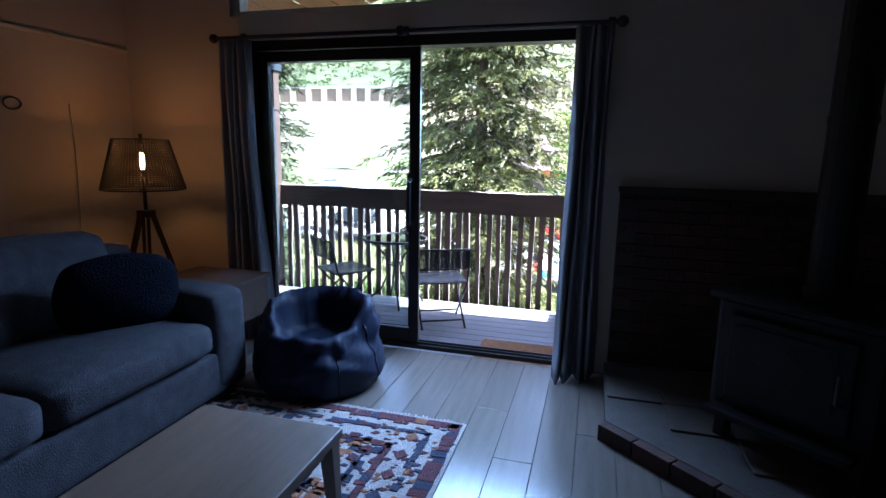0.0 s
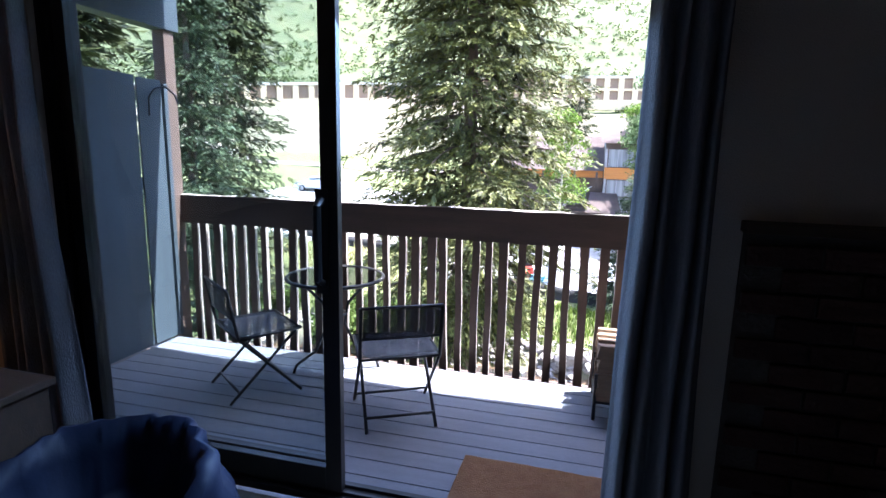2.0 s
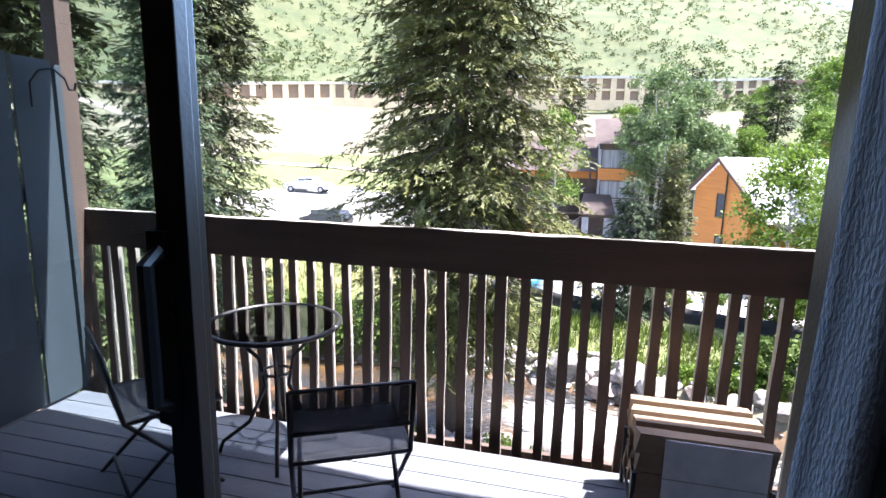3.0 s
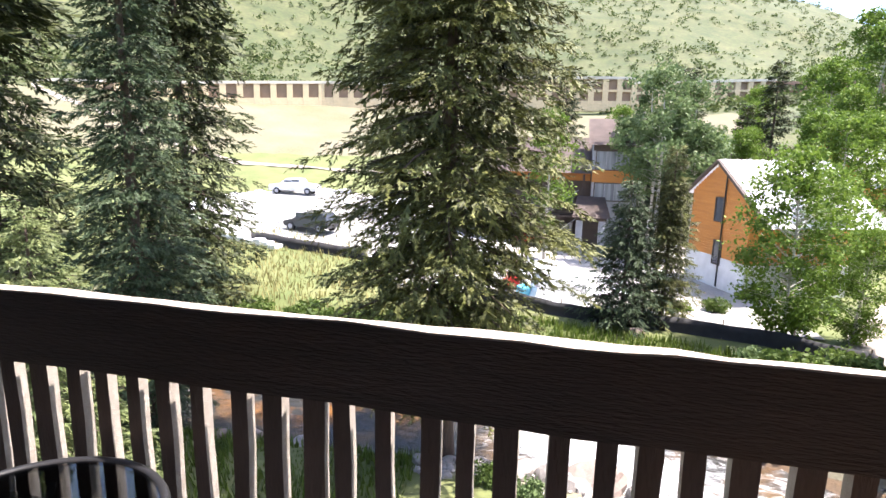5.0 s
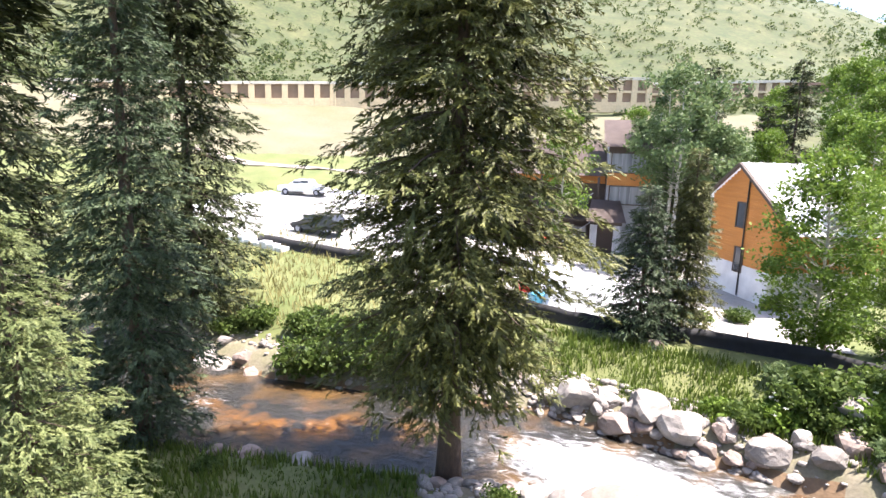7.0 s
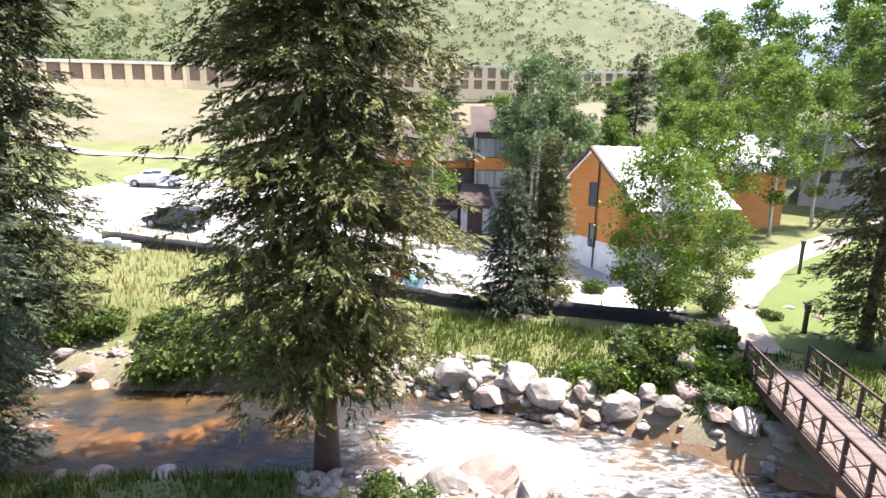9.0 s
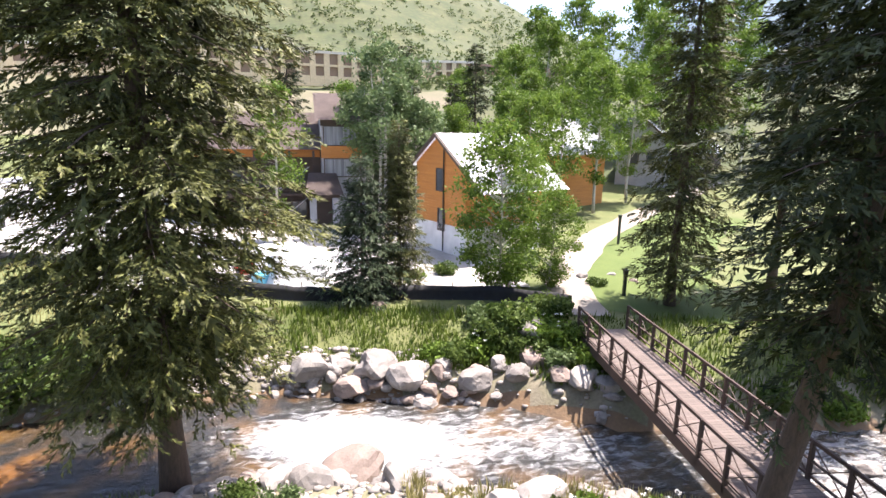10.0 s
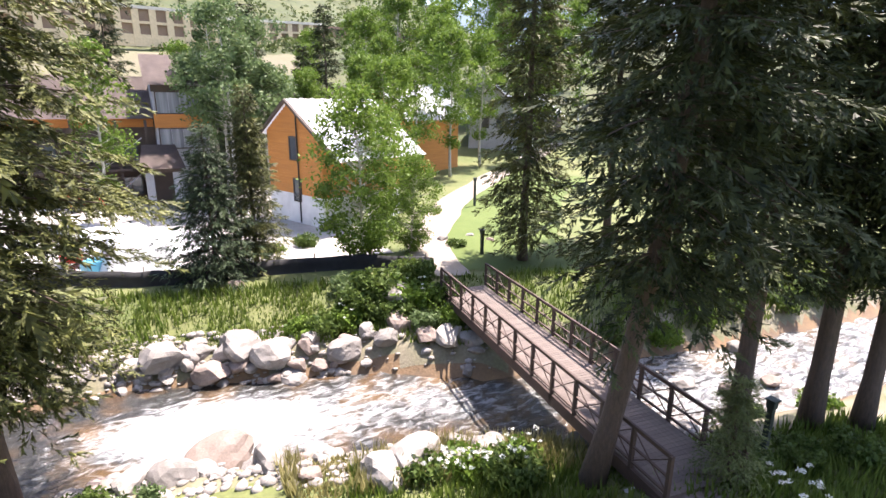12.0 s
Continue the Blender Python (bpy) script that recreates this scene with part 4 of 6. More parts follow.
def aspen_mesh(seed, tall, wide, leaf=0.11, clumps=60, each=110, bare=0.28, needles=None, stems=1, low=0.8):
    rnd, nr = random.Random(seed), np.random.default_rng(seed)
    bm, cloud = bmesh.new(), Cloud()
    for s in range(stems):
        ox, oy = (0, 0) if s == 0 else (rnd.uniform(-0.9, 0.9), rnd.uniform(-0.9, 0.9))
        th = tall * (1 if s == 0 else rnd.uniform(0.75, 0.95))
        bend = rnd.uniform(-0.4, 0.4)
        stem = [Vector((ox + bend * (k / 8) ** 2, oy + 0.15 * math.sin(k + s), th * k / 8)) for k in range(9)]
        tube(bm, stem, [max(0.012 * tall * (1 - k / 8.6), 0.01) for k in range(9)], 8)
        for c in range(clumps // stems):
            t = bare + (0.99 - bare) * rnd.random() ** low
            prof = math.sin(math.pi * min(max((t - bare) / (1.04 - bare), 0.02), 1) ** 0.75) ** 0.7
            ang, rr = rnd.random() * 6.283, wide * prof * rnd.uniform(0.25, 1.0)
            i = min(int(t * 8), 7)
            root = stem[i].lerp(stem[i + 1], t * 8 - i)
            tip = root + Vector((math.cos(ang) * rr, math.sin(ang) * rr, rr * rnd.uniform(0.1, 0.6)))
            tube(bm, [root, root.lerp(tip, 0.5) + Vector((0, 0, 0.06 * rr)), tip], [0.02 + 0.006 * rr, 0.014, 0.006], 4, cap=False)
            leaf_cloud(cloud, nr, np.array(tip), wide * rnd.uniform(0.16, 0.34), each, leaf)
    return mesh_of("trunk", bm, M_ASPBARK, True), cloud.mesh("crown", needles or M_ASPEN)


ASP1 = aspen_mesh(31, 10.4, 3.0, clumps=170, each=70, bare=0.06, leaf=0.10, low=1.15)
plant("aspen_tree", ASP1, at_ground(9.7, 32.2, s=0.88), "bright green aspen in front of the orange house")
plant("aspen_tree", ASP1, at_ground(13.0, 33.0, 130, s=0.55), "small bright green aspen by the footpath")
plant("aspen_tree", ASP1, at_ground(14.6, 41.0, 60, s=0.8), "bright green aspen beside the houses")
ASP2 = aspen_mesh(32, 15.5, 3.4, clumps=100, each=90, bare=0.45, leaf=0.14, needles=M_GREYASP, stems=3)
plant("cottonwood_tree", ASP2, at_ground(6.4, 51.0), "grey-green cottonwood with pale bare stems", group="cottonwoods")
plant("cottonwood_tree", ASP2, at_ground(6.0, 56.5, 90, s=1.0), "grey-green cottonwood with pale bare stems", group="cottonwoods")
plant("cottonwood_tree", ASP2, at_ground(8.8, 53.5, 200, s=0.95), "grey-green cottonwood with pale bare stems", group="cottonwoods")
ASP3 = aspen_mesh(33, 17, 3.3, clumps=110, each=60, bare=0.22, leaf=0.15)
for x, y, s, rz in ((29.5, 57.0, 0.9, 0), (14.5, 58, 0.66, 100), (-2.4, 49.5, 0.72, 30), (19.5, 57, 0.75, 150), (33, 66, 1.0, 200), (40, 78, 1.05, 20), (30, 82, 1.0, 260), (46, 70, 1.0, 100), (22, 84, 0.7, 50), (12, 88, 0.6, 310), (18.5, 49.5, 0.7, 40), (21.0, 52.5, 0.72, 190), (24.2, 54.8, 0.75, 20), (36, 61, 0.9, 70), (29, 74, 0.85, 140), (37, 86, 1.2, 240), (45, 84, 1.2, 10), (52, 80, 1.2, 80), (43, 60, 0.9, 170), (50, 66, 1.0, 290), (25, 92, 0.75, 30), (33, 95, 0.85, 110), (57, 92, 1.3, 60), (16, 76, 0.6, 200), (5.5, 80, 0.75, 20), (48, 98, 1.3, 330), (60, 78, 1.2, 45), (56, 66, 1.1, 130), (38, 74, 0.95, 15), (64, 96, 1.4, 75), (41, 100, 1.2, 220), (70, 84, 1.3, 160)):
    plant("aspen_tree", ASP3, at_ground(x, y, rz, s=s), "tall green aspen among the houses", group="background aspens")


def bush_mesh(seed, size, leaf, each, material, flowers=0):
    nr = np.random.default_rng(seed)
    cloud = Cloud()
    for c in range(12):
        a, r = nr.random() * 6.283, size * nr.random() ** 0.5 * 0.7
        leaf_cloud(cloud, nr, np.array((math.cos(a) * r, math.sin(a) * r, size * nr.uniform(0.25, 0.75))), size * 0.42, each, leaf)
    return cloud.mesh("bush", material)


def bushes():
    mes = [bush_mesh(40 + k, 1.0, 0.085, 110, (M_SHRUB, M_ASPEN, M_GREYASP, M_SHRUB)[k]) for k in range(4)]
    rnd = random.Random(8)
    spots = [(6.9, 27.0, 1.1), (7.8, 27.6, 1.3), (8.8, 27.9, 1.4), (9.6, 27.2, 1.3), (10.3, 26.4, 1.2), (10.6, 28.4, 1.3), (9.0, 26.4, 1.0), (5.0, 27.4, 0.9), (5.9, 27.0, 1.0), (11.0, 25.0, 0.9), (9.9, 25.2, 0.9), (10.6, 24.6, 0.7), (8.4, 26.8, 1.0), (7.5, 28.6, 1.1), (11.4, 26.2, 0.9),
             (-19.0, 29.8, 1.0), (-17.4, 30.4, 1.2), (-13.4, 27.5, 1.6), (-11.8, 27.8, 1.7), (-10.2, 28.2, 1.8), (-8.6, 28.3, 1.7), (-7.0, 28.4, 1.6), (-14.2, 30.0, 1.3), (-12.8, 29.6, 1.4), (-11.2, 29.8, 1.4), (-9.6, 30.0, 1.5), (-8.2, 29.6, 1.4), (-6.6, 29.9, 1.3),
             (-14.8, 18.4, 0.7), (-13.4, 18.0, 0.6), (-12.0, 19.2, 0.6), (5.5, 16.8, 0.8), (6.6, 16.4, 1.0), (7.2, 15.4, 1.0), (8.0, 15.9, 0.9), (-2.6, 20.0, 0.7), (-1.4, 19.4, 0.7),
             (13.4, 12.6, 0.8), (15.0, 12.2, 0.9), (16.6, 11.6, 0.9), (19.6, 13.8, 0.8), (18.0, 15.2, 0.7), (16.0, 33.0, 0.7), (20, 20.6, 1.0), (22.4, 20.8, 1.2), (25, 20.4, 1.1), (28, 19.8, 1.2), (31, 19.6, 1.3), (17.5, 21.4, 0.9), (17.8, 44.4, 1.1), (13.9, 38.5, 1.2), (11.0, 41.0, 1.1), (8.0, 37.5, 0.9), (6.0, 37.0, 0.8)]
    for x, y, s in spots:
        # left of x = -5 only dark leaf colours, standing for shade there
        k = rnd.randrange(4) if x > -5 else rnd.choice((0, 3))
        ob = new("bush", mes[k])
        ob.matrix_basis = at_ground(x, y, rnd.random() * 360, s=s)
        tagged(ob, ("dark green leafy shrub on the river bank", "bright green leafy shrub on the river bank", "grey-green willow shrub on the river bank", "dark green leafy shrub on the river bank")[k], "bush", "riverside shrubs")
    # white blossom on the shrubs of the near bank
    nr = np.random.default_rng(5)
    cloud = Cloud()
    for x, y in ((6.6, 16.4), (7.2, 15.6), (5.5, 16.8), (8.0, 15.9), (6.1, 16.0), (11.6, 10.4), (12.0, 10.8), (7.0, 27.0), (10.2, 26.6)):
        for k in range(9):
            a, r = nr.random() * 6.283, 0.75 * nr.random() ** 0.5
            px, py = x + r * math.cos(a), y + r * math.sin(a)
            leaf_cloud(cloud, nr, np.array((px, py, height(px, py) + nr.uniform(0.7, 1.0))), 0.09, 22, 0.028, flat=0.4)
    tagged(new("blossom", cloud.mesh("blossom", M_WHITEFLOWER)), "small white flower heads on the bank shrubs", "flowers", kind="stuff")
    # scrub over the hillside
    nr = np.random.default_rng(77)
    cloud, rr = Cloud(), random.Random(12)
    for i in range(9500):
        az, r = radians(rr.uniform(-66, 34)), 128 + 260 * rr.random() ** 1.25
        x, y = r * math.sin(az), 6 + r * math.cos(az)
        if noise.noise(Vector((x * 0.03, y * 0.03, 9))) + rr.uniform(-0.5, 0.5) < -0.15:
            continue
        s = 0.6 + 2.0 * rr.random() ** 1.6
        leaf_cloud(cloud, nr, np.array((x, y, height(x, y) + s * 0.4)), s, 22, 0.28 * s ** 0.5, flat=0.65)
    tagged(new("hillside_scrub", cloud.mesh("hillside_scrub", M_SCRUB)), "dark green scrub dotted over the hillside", "scrub", kind="stuff")


bushes()


def grass_stuff():
    """Blades along the banks and the meadow edge."""
    rnd = np.random.default_rng(4)
    for label, material, zones, count, tall in (("tall green grass on the river banks", M_GRASS, ((-8, 13, 3.9, 8.2), (-22, -5, -12, -3.2), (3, 20, -9, -4.6), (12, 40, 3.2, 9)), 36000, 0.42), ("dry yellow grass between the river and the road", M_DRYGRASS, ((-26, -7, 5.5, 20), (2, 10, -6, -3.6)), 9000, 0.5)):
        cloud = Cloud()
        for x0, x1, d0, d1 in zones:
            n = count // len(zones)
            xs = rnd.uniform(x0, x1, n)
            ds = rnd.uniform(d0, d1, n)
            hs = tall * rnd.uniform(0.5, 1.3, n)
            vs = []
            for x, d, h in zip(xs, ds, hs):
                y = river_mid(x) + d
                if noise.noise(Vector((x * 0.5, y * 0.5, 7))) < -0.25:
                    h *= 0.4
                z = height(x, y) - 0.03
                a = (x * 91.7 + y * 37.1) % 6.283
                c, s = math.cos(a), math.sin(a)
                b = 0.03 + 0.03 * h
                vs += [(x - c * b, y - s * b, z), (x + c * b, y + s * b, z), (x + s * h * 0.35, y - c * h * 0.35, z + h)]
            cloud.add(np.array(vs), np.arange(len(vs)).reshape(-1, 3))
        tagged(new("grass", cloud.mesh("grass", material)), label, "grass", kind="stuff")


grass_stuff()


# ---- the far wall along the highway, houses, vehicles ----
def highway_wall(a, b, za, zb, tall, rows, front, label):
    """A panelled concrete wall from a to b: a backing, proud pilasters and bands that leave square recesses."""
    a, b = Vector((*a, za)), Vector((*b, zb))
    d = b - a
    ln = math.hypot(d.x, d.y)
    ob = thing("highway_wall", Matrix.Translation(a) @ Matrix.Rotation(math.atan2(d.y, d.x), 4, "Z"), label, "wall", "highway wall sections")
    bays = max(int(ln / 3.1), 1)
    w, dz = ln / bays, (zb - za)

    def slab(x0, x1, y0, y1, z0, z1):
        bm = bmesh.new()
        box(bm, x0, x1, y0, y1, z0, z1)
        for v in bm.verts:
            v.co.z += dz * v.co.x / ln
        return bm
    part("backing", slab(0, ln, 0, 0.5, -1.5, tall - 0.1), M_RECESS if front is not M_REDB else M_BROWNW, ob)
    part("coping", slab(-0.1, ln + 0.1, -0.5, 0.6, tall - 0.55, tall), M_CONCW if front is not M_REDB else front, ob)
    cell = (tall - 0.55) / rows
    for r in range(rows):
        part("band", slab(0, ln, -0.4, -0.002, r * cell - (1.5 if r == 0 else 0), r * cell + (0.75 if r == 0 else 0.5)), front, ob)
    me = mesh_of("pilaster", boxes((-0.62, 0.62, -0.45, -0.004, -1.5, tall - 0.56), bevel=0.03), front)
    for i in range(bays + 1):
        share("pilaster", me, ob, Matrix.Translation((i * w, 0, dz * i / bays)))
    return ob


WALLS = ((-112, 82, 8.2), (-78, 104, 10.0), (-55, 118, 11.6), (-28, 128, 12.2))
for (xa, ya, za), (xb, yb, zb) in zip(WALLS, WALLS[1:]):
    highway_wall((xa, ya), (xb, yb), za, zb, 4.2, 1, M_CONC, "long tan concrete wall with square brown recesses")
highway_wall((-28, 128), (12, 135.5), 12.2, 12.6, 6.0, 2, M_CONC, "tall tan concrete wall with two rows of recesses")
highway_wall((12, 135.5), (44, 147.5), 12.6, 14.6, 5.0, 2, M_CONC, "tall tan concrete wall with two rows of recesses")
highway_wall((44, 147.5), (66, 141), 14.6, 13.8, 4.4, 2, M_REDB, "pinkish brick highway wall with two rows of recesses")


def window(parent, x, z, w, h, m, pane=None, bars=1):
    """A window on a wall whose outward side is -y of m."""
    fr = part("window", boxes((x - w / 2 - 0.09, x - w / 2, -0.07, 0.02, z - h / 2 - 0.09, z + h / 2 + 0.09), (x + w / 2, x + w / 2 + 0.09, -0.07, 0.02, z - h / 2 - 0.09, z + h / 2 + 0.09),
                              (x - w / 2, x + w / 2, -0.07, 0.02, z + h / 2, z + h / 2 + 0.09), (x - w / 2, x + w / 2, -0.09, 0.02, z - h / 2 - 0.09, z - h / 2)), M_BROWNW, parent, "dark framed window", m=m)
    for i in range(bars):
        xa = x - w / 2 + i * w / bars
        part("pane", boxes((xa + 0.03, xa + w / bars - 0.03, -0.03, 0.01, z - h / 2, z + h / 2)), pane or M_HWIN, fr)


def gabled_house(apex, turn, ln, half, z0, eave, top, wallm, roofm, label, wins=(), base=0.0, seams=0, over=0.45, skirt=0.0):
    """A house whose gable end looks along its -y; its ridge runs along +y."""
    ob = thing("house", pose(apex[0], apex[1], z0, 0, 0, turn), label, "house")
    he, ht = eave - z0, top - z0
    lo = base
    bm = bmesh.new()
    prof = [(-half, lo), (half, lo), (half, he), (0, ht), (-half, he)]
    fa = [bm.verts.new((x, 0, z)) for x, z in prof]
    fb = [bm.verts.new((x, ln, z)) for x, z in prof]
    bm.faces.new(fa)
    bm.faces.new(list(reversed(fb)))
    for i in range(5):
        bm.faces.new((fa[i], fb[i], fb[(i + 1) % 5], fa[(i + 1) % 5]))
    part("wall", bm, wallm, ob)
    # siding courses on the gable end
    if wallm is M_SIDING:
        z = lo + 0.2
        while z < ht - 0.3:
            hw = half if z < he else half * (ht - z) / (ht - he)
            part("siding_board", boxes((-hw + 0.03, hw - 0.03, -0.025, -0.003, z, z + 0.19)), wallm, ob)
            z += 0.2
    if base:
        part("base_wall", boxes((-half - 0.06, half + 0.06, -0.06, ln, -1.5, base)), M_WHITEW, ob, "white rendered base")
    sl = (ht - he) / half
    for sgn in (-1, 1):
        bm = bmesh.new()
        ov = over + (skirt if sgn > 0 else 0)
        x1 = sgn * (half + ov)
        vs = [bm.verts.new(p) for p in ((0, -over, ht + 0.1), (x1, -over, he - ov * sl + 0.1), (x1, ln + over, he - ov * sl + 0.1), (0, ln + over, ht + 0.1))]
        bm.faces.new(vs)
        bmesh.ops.solidify(bm, geom=bm.faces[:], thickness=0.12)
        pan = part("roof", bm, roofm, ob)
        for k in range(seams):
            y = -over + (k + 0.5) * (ln + 2 * over) / seams
            b2 = bmesh.new()
            tube(b2, [(sgn * 0.05, y, ht + 0.14), (x1, y, he - ov * sl + 0.14)], 0.03, 4)
            part("seam", b2, roofm, pan)
        b3 = bmesh.new()
        tube(b3, [(0, -over - 0.03, ht + 0.0), (x1, -over - 0.03, he - ov * sl)], 0.14, 4)
        part("barge_board", b3, M_BROWNW, ob)
    for x, z, w, h in wins:
        window(ob, x, z - z0, w, h, Matrix.Translation((0, -0.03, 0)))
    return ob


h1 = gabled_house((9.3, 44.2), -70, 7.2, 3.2, -7.4, -0.95, 1.25, M_SIDING, M_METALROOF, "orange cedar house with a pale metal roof and white base", ((0.05, -2.0, 0.75, 1.5), (0.3, -4.9, 0.75, 1.5)), base=2.2, seams=9, skirt=2.0)
bmv = bmesh.new()
tube(bmv, [(0.62, -0.12, 0.2), (0.62, -0.12, 8.2)], 0.05, 6)
part("downpipe", bmv, M_BLACK, h1)
gabled_house((22.9, 61.2), -70, 10, 3.0, -6.6, 0.5, 3.0, M_SIDING, M_METALROOF, "orange cedar house with a pale metal roof", ((0.0, -1.6, 0.8, 1.4),), seams=8, skirt=1.2)
gabled_house((46.8, 68.0), -62, 9, 3.0, -6.6, -0.6, 2.2, M_BROWNW, M_METALROOF, "dark house with a bright metal roof", (), seams=7)
gabled_house((41.5, 66.5), -40, 9, 3.2, -6.4, 0.6, 3.3, M_GREYW, M_METALROOF, "grey house with a pale metal roof", ((-1.0, -1.5, 0.9, 1.3), (1.0, -1.5, 0.9, 1.3)), seams=6)
gabled_house((12.8, 66.2), 20, 9, 3.4, -6.4, 1.2, 3.6, M_BROWNW, M_BROWNROOF, "brown shingled house half hidden by trees", ())
gabled_house((27.5, 72.0), -30, 9, 3.0, -6.0, 2.2, 4.6, M_SIDING, M_BROWNROOF, "brown roofed cedar house among trees", ((0, 0.6, 0.9, 1.2),))


def condo():
    """The block behind the site: a window bay, a lower wing, a porch on stone pillars."""
    ob = thing("apartment_building", pose(0, 0, -7.2), "brown and orange apartment block with rows of windows", "building")
    part("bay_wall", boxes((1.3, 5.2, 55.4, 63, -0.5, 9.6)), M_GREYW, ob, "grey rendered window bay")
    part("bay_band", boxes((1.24, 5.26, 55.3, 55.398, 6.2, 7.3)), M_SIDING, ob, "orange cedar band")
    part("bay_band", boxes((1.24, 5.26, 55.32, 55.398, 9.0, 9.62)), M_BROWNW, ob)
    for z, h in ((8.15, 1.6), (5.35, 1.5)):
        window(ob, 3.25, z, 3.4, h, Matrix.Translation((0, 55.36, 0)), M_HWINL, 4)
    bm = bmesh.new()
    vs = [bm.verts.new(p) for p in ((0.8, 54.6, 9.5), (5.7, 54.6, 9.5), (5.7, 60.5, 12.1), (0.8, 60.5, 12.1))]
    bm.faces.new(vs)
    bmesh.ops.solidify(bm, geom=bm.faces[:], thickness=0.25)
    part("bay_roof", bm, M_BROWNROOF, ob)
    part("wing_wall", boxes((-12, 1.28, 57.6, 64, -0.5, 6.9)), M_BROWNW, ob, "dark brown wing")
    part("wing_band", boxes((-12.1, 1.2, 57.4, 57.598, 6.2, 6.9)), M_SIDING, ob, "orange cedar band")
    bm = bmesh.new()
    vs = [bm.verts.new(p) for p in ((-12.6, 56.4, 6.9), (1.25, 56.4, 6.9), (1.25, 62, 10.3), (-12.6, 62, 10.3))]
    bm.faces.new(vs)
    bmesh.ops.solidify(bm, geom=bm.faces[:], thickness=0.25)
    part("wing_roof", bm, M_BROWNROOF, ob)
    for z in (1.4, 4.2):
        for x in (-9.5, -6.5, -3.5, -0.9):
            window(ob, x, z, 1.5, 1.4, Matrix.Translation((0, 57.56, 0)), M_HWIN, 2)
    for x in (-10.5, -7.5, -4.5, -1.5, 0.6):
        part("post", boxes((x - 0.1, x + 0.1, 56.5, 56.7, -0.5, 6.8)), M_BROWNW, ob)
    part("gallery", boxes((-12, 0.7, 56.4, 57.58, 2.75, 2.95)), M_BROWNW, ob)
    part("gallery_rail", boxes((-12, 0.7, 56.4, 56.46, 3.75, 3.88), (-12, 0.7, 56.4, 56.46, 3.2, 3.28)), M_BROWNW, ob)
    for x in (0.35, 2.25):
        part("pillar", boxes((x - 0.28, x + 0.28, 52.3, 52.86, -0.5, 3.0), bevel=0.03), M_GREYW, ob, "stone porch pillar")
    part("porch_beam", boxes((0.0, 2.6, 52.35, 52.8, 3.0, 3.35)), M_BROWNW, ob)
    part("porch_wall", boxes((0.2, 2.4, 54.6, 55.38, -0.5, 4.2)), M_BROWNW, ob)
    bm = bmesh.new()
    vs = [bm.verts.new(p) for p in ((-0.3, 52.0, 3.3), (2.9, 52.0, 3.3), (2.5, 55.4, 4.9), (0.1, 55.4, 4.9))]
    bm.faces.new(vs)
    bmesh.ops.solidify(bm, geom=bm.faces[:], thickness=0.15)
    part("porch_roof", bm, M_BROWNROOF, ob)
    # diagonal stair bracing at the wing's end
    bm = bmesh.new()
    for a, b in (((-3.2, 56.2, 0), (0.2, 56.2, 2.8)), ((0.2, 56.2, 0), (-3.2, 56.2, 2.8)), ((-3.2, 56.2, 2.9), (0.2, 56.2, 5.4))):
        tube(bm, [a, b], 0.05, 4)
    part("bracing", bm, M_GREYW, ob)


condo()


def wheel_mesh(r, w):
    bm = bmesh.new()
    bmesh.ops.create_cone(bm, cap_ends=True, segments=18, radius1=r, radius2=r, depth=w, matrix=Matrix.Rotation(radians(90), 4, "X"))
    return bm


def pickup(m, paint, label, bed=True):
    ob = thing("pickup_truck" if bed else "car", m, label, "truck" if bed else "car")
    bm = bmesh.new()
    prof = [(-2.9, 0.45), (2.75, 0.45), (2.9, 0.75), (2.85, 1.08), (1.55, 1.18), (0.75, 1.82), (-1.0, 1.85), (-1.25, 1.2), (-2.85, 1.18)] if bed else [(-2.3, 0.4), (2.3, 0.4), (2.4, 0.8), (1.3, 1.0), (0.6, 1.6), (-1.8, 1.65), (-2.35, 1.0)]
    a = [bm.verts.new((x, -0.95 + (0.14 if z > 1.4 else 0), z)) for x, z in prof]
    b = [bm.verts.new((x, 0.95 - (0.14 if z > 1.4 else 0), z)) for x, z in prof]
    bm.faces.new(a)
    bm.faces.new(list(reversed(b)))
    n = len(prof)
    for i in range(n):
        bm.faces.new((a[i], b[i], b[(i + 1) % n], a[(i + 1) % n]))
    bmesh.ops.bevel(bm, geom=bm.edges[:], offset=0.06, segments=2, affect="EDGES")
    body = part("body", bm, paint, ob)
    for s in (-1, 1):
        part("side_window", boxes((-0.85, 0.05, s * 0.87 - 0.02, s * 0.87 + 0.02, 1.26, 1.70), (0.12, 0.95, s * 0.88 - 0.02, s * 0.88 + 0.02, 1.26, 1.62)), M_HWIN, body)
        for x in (-1.85, 1.9):
            t = part("wheel", wheel_mesh(0.39, 0.26), M_TYRE, ob, m=Matrix.Translation((x if bed else x * 0.8, s * 0.85, 0.39)))
            part("rim", wheel_mesh(0.22, 0.275), M_GREYW, t)
    part("bumper", boxes((2.82, 2.98, -0.9, 0.9, 0.45, 0.66), bevel=0.03), M_GREYW, ob)


pickup(at_ground(-32.3, 63.0, 186, dz=0.12), M_CARW, "white pickup truck parked at the end of the road loop")
pickup(at_ground(-22.2, 47.0, 168, dz=0.12), M_CARD, "dark car parked on the road loop", False)


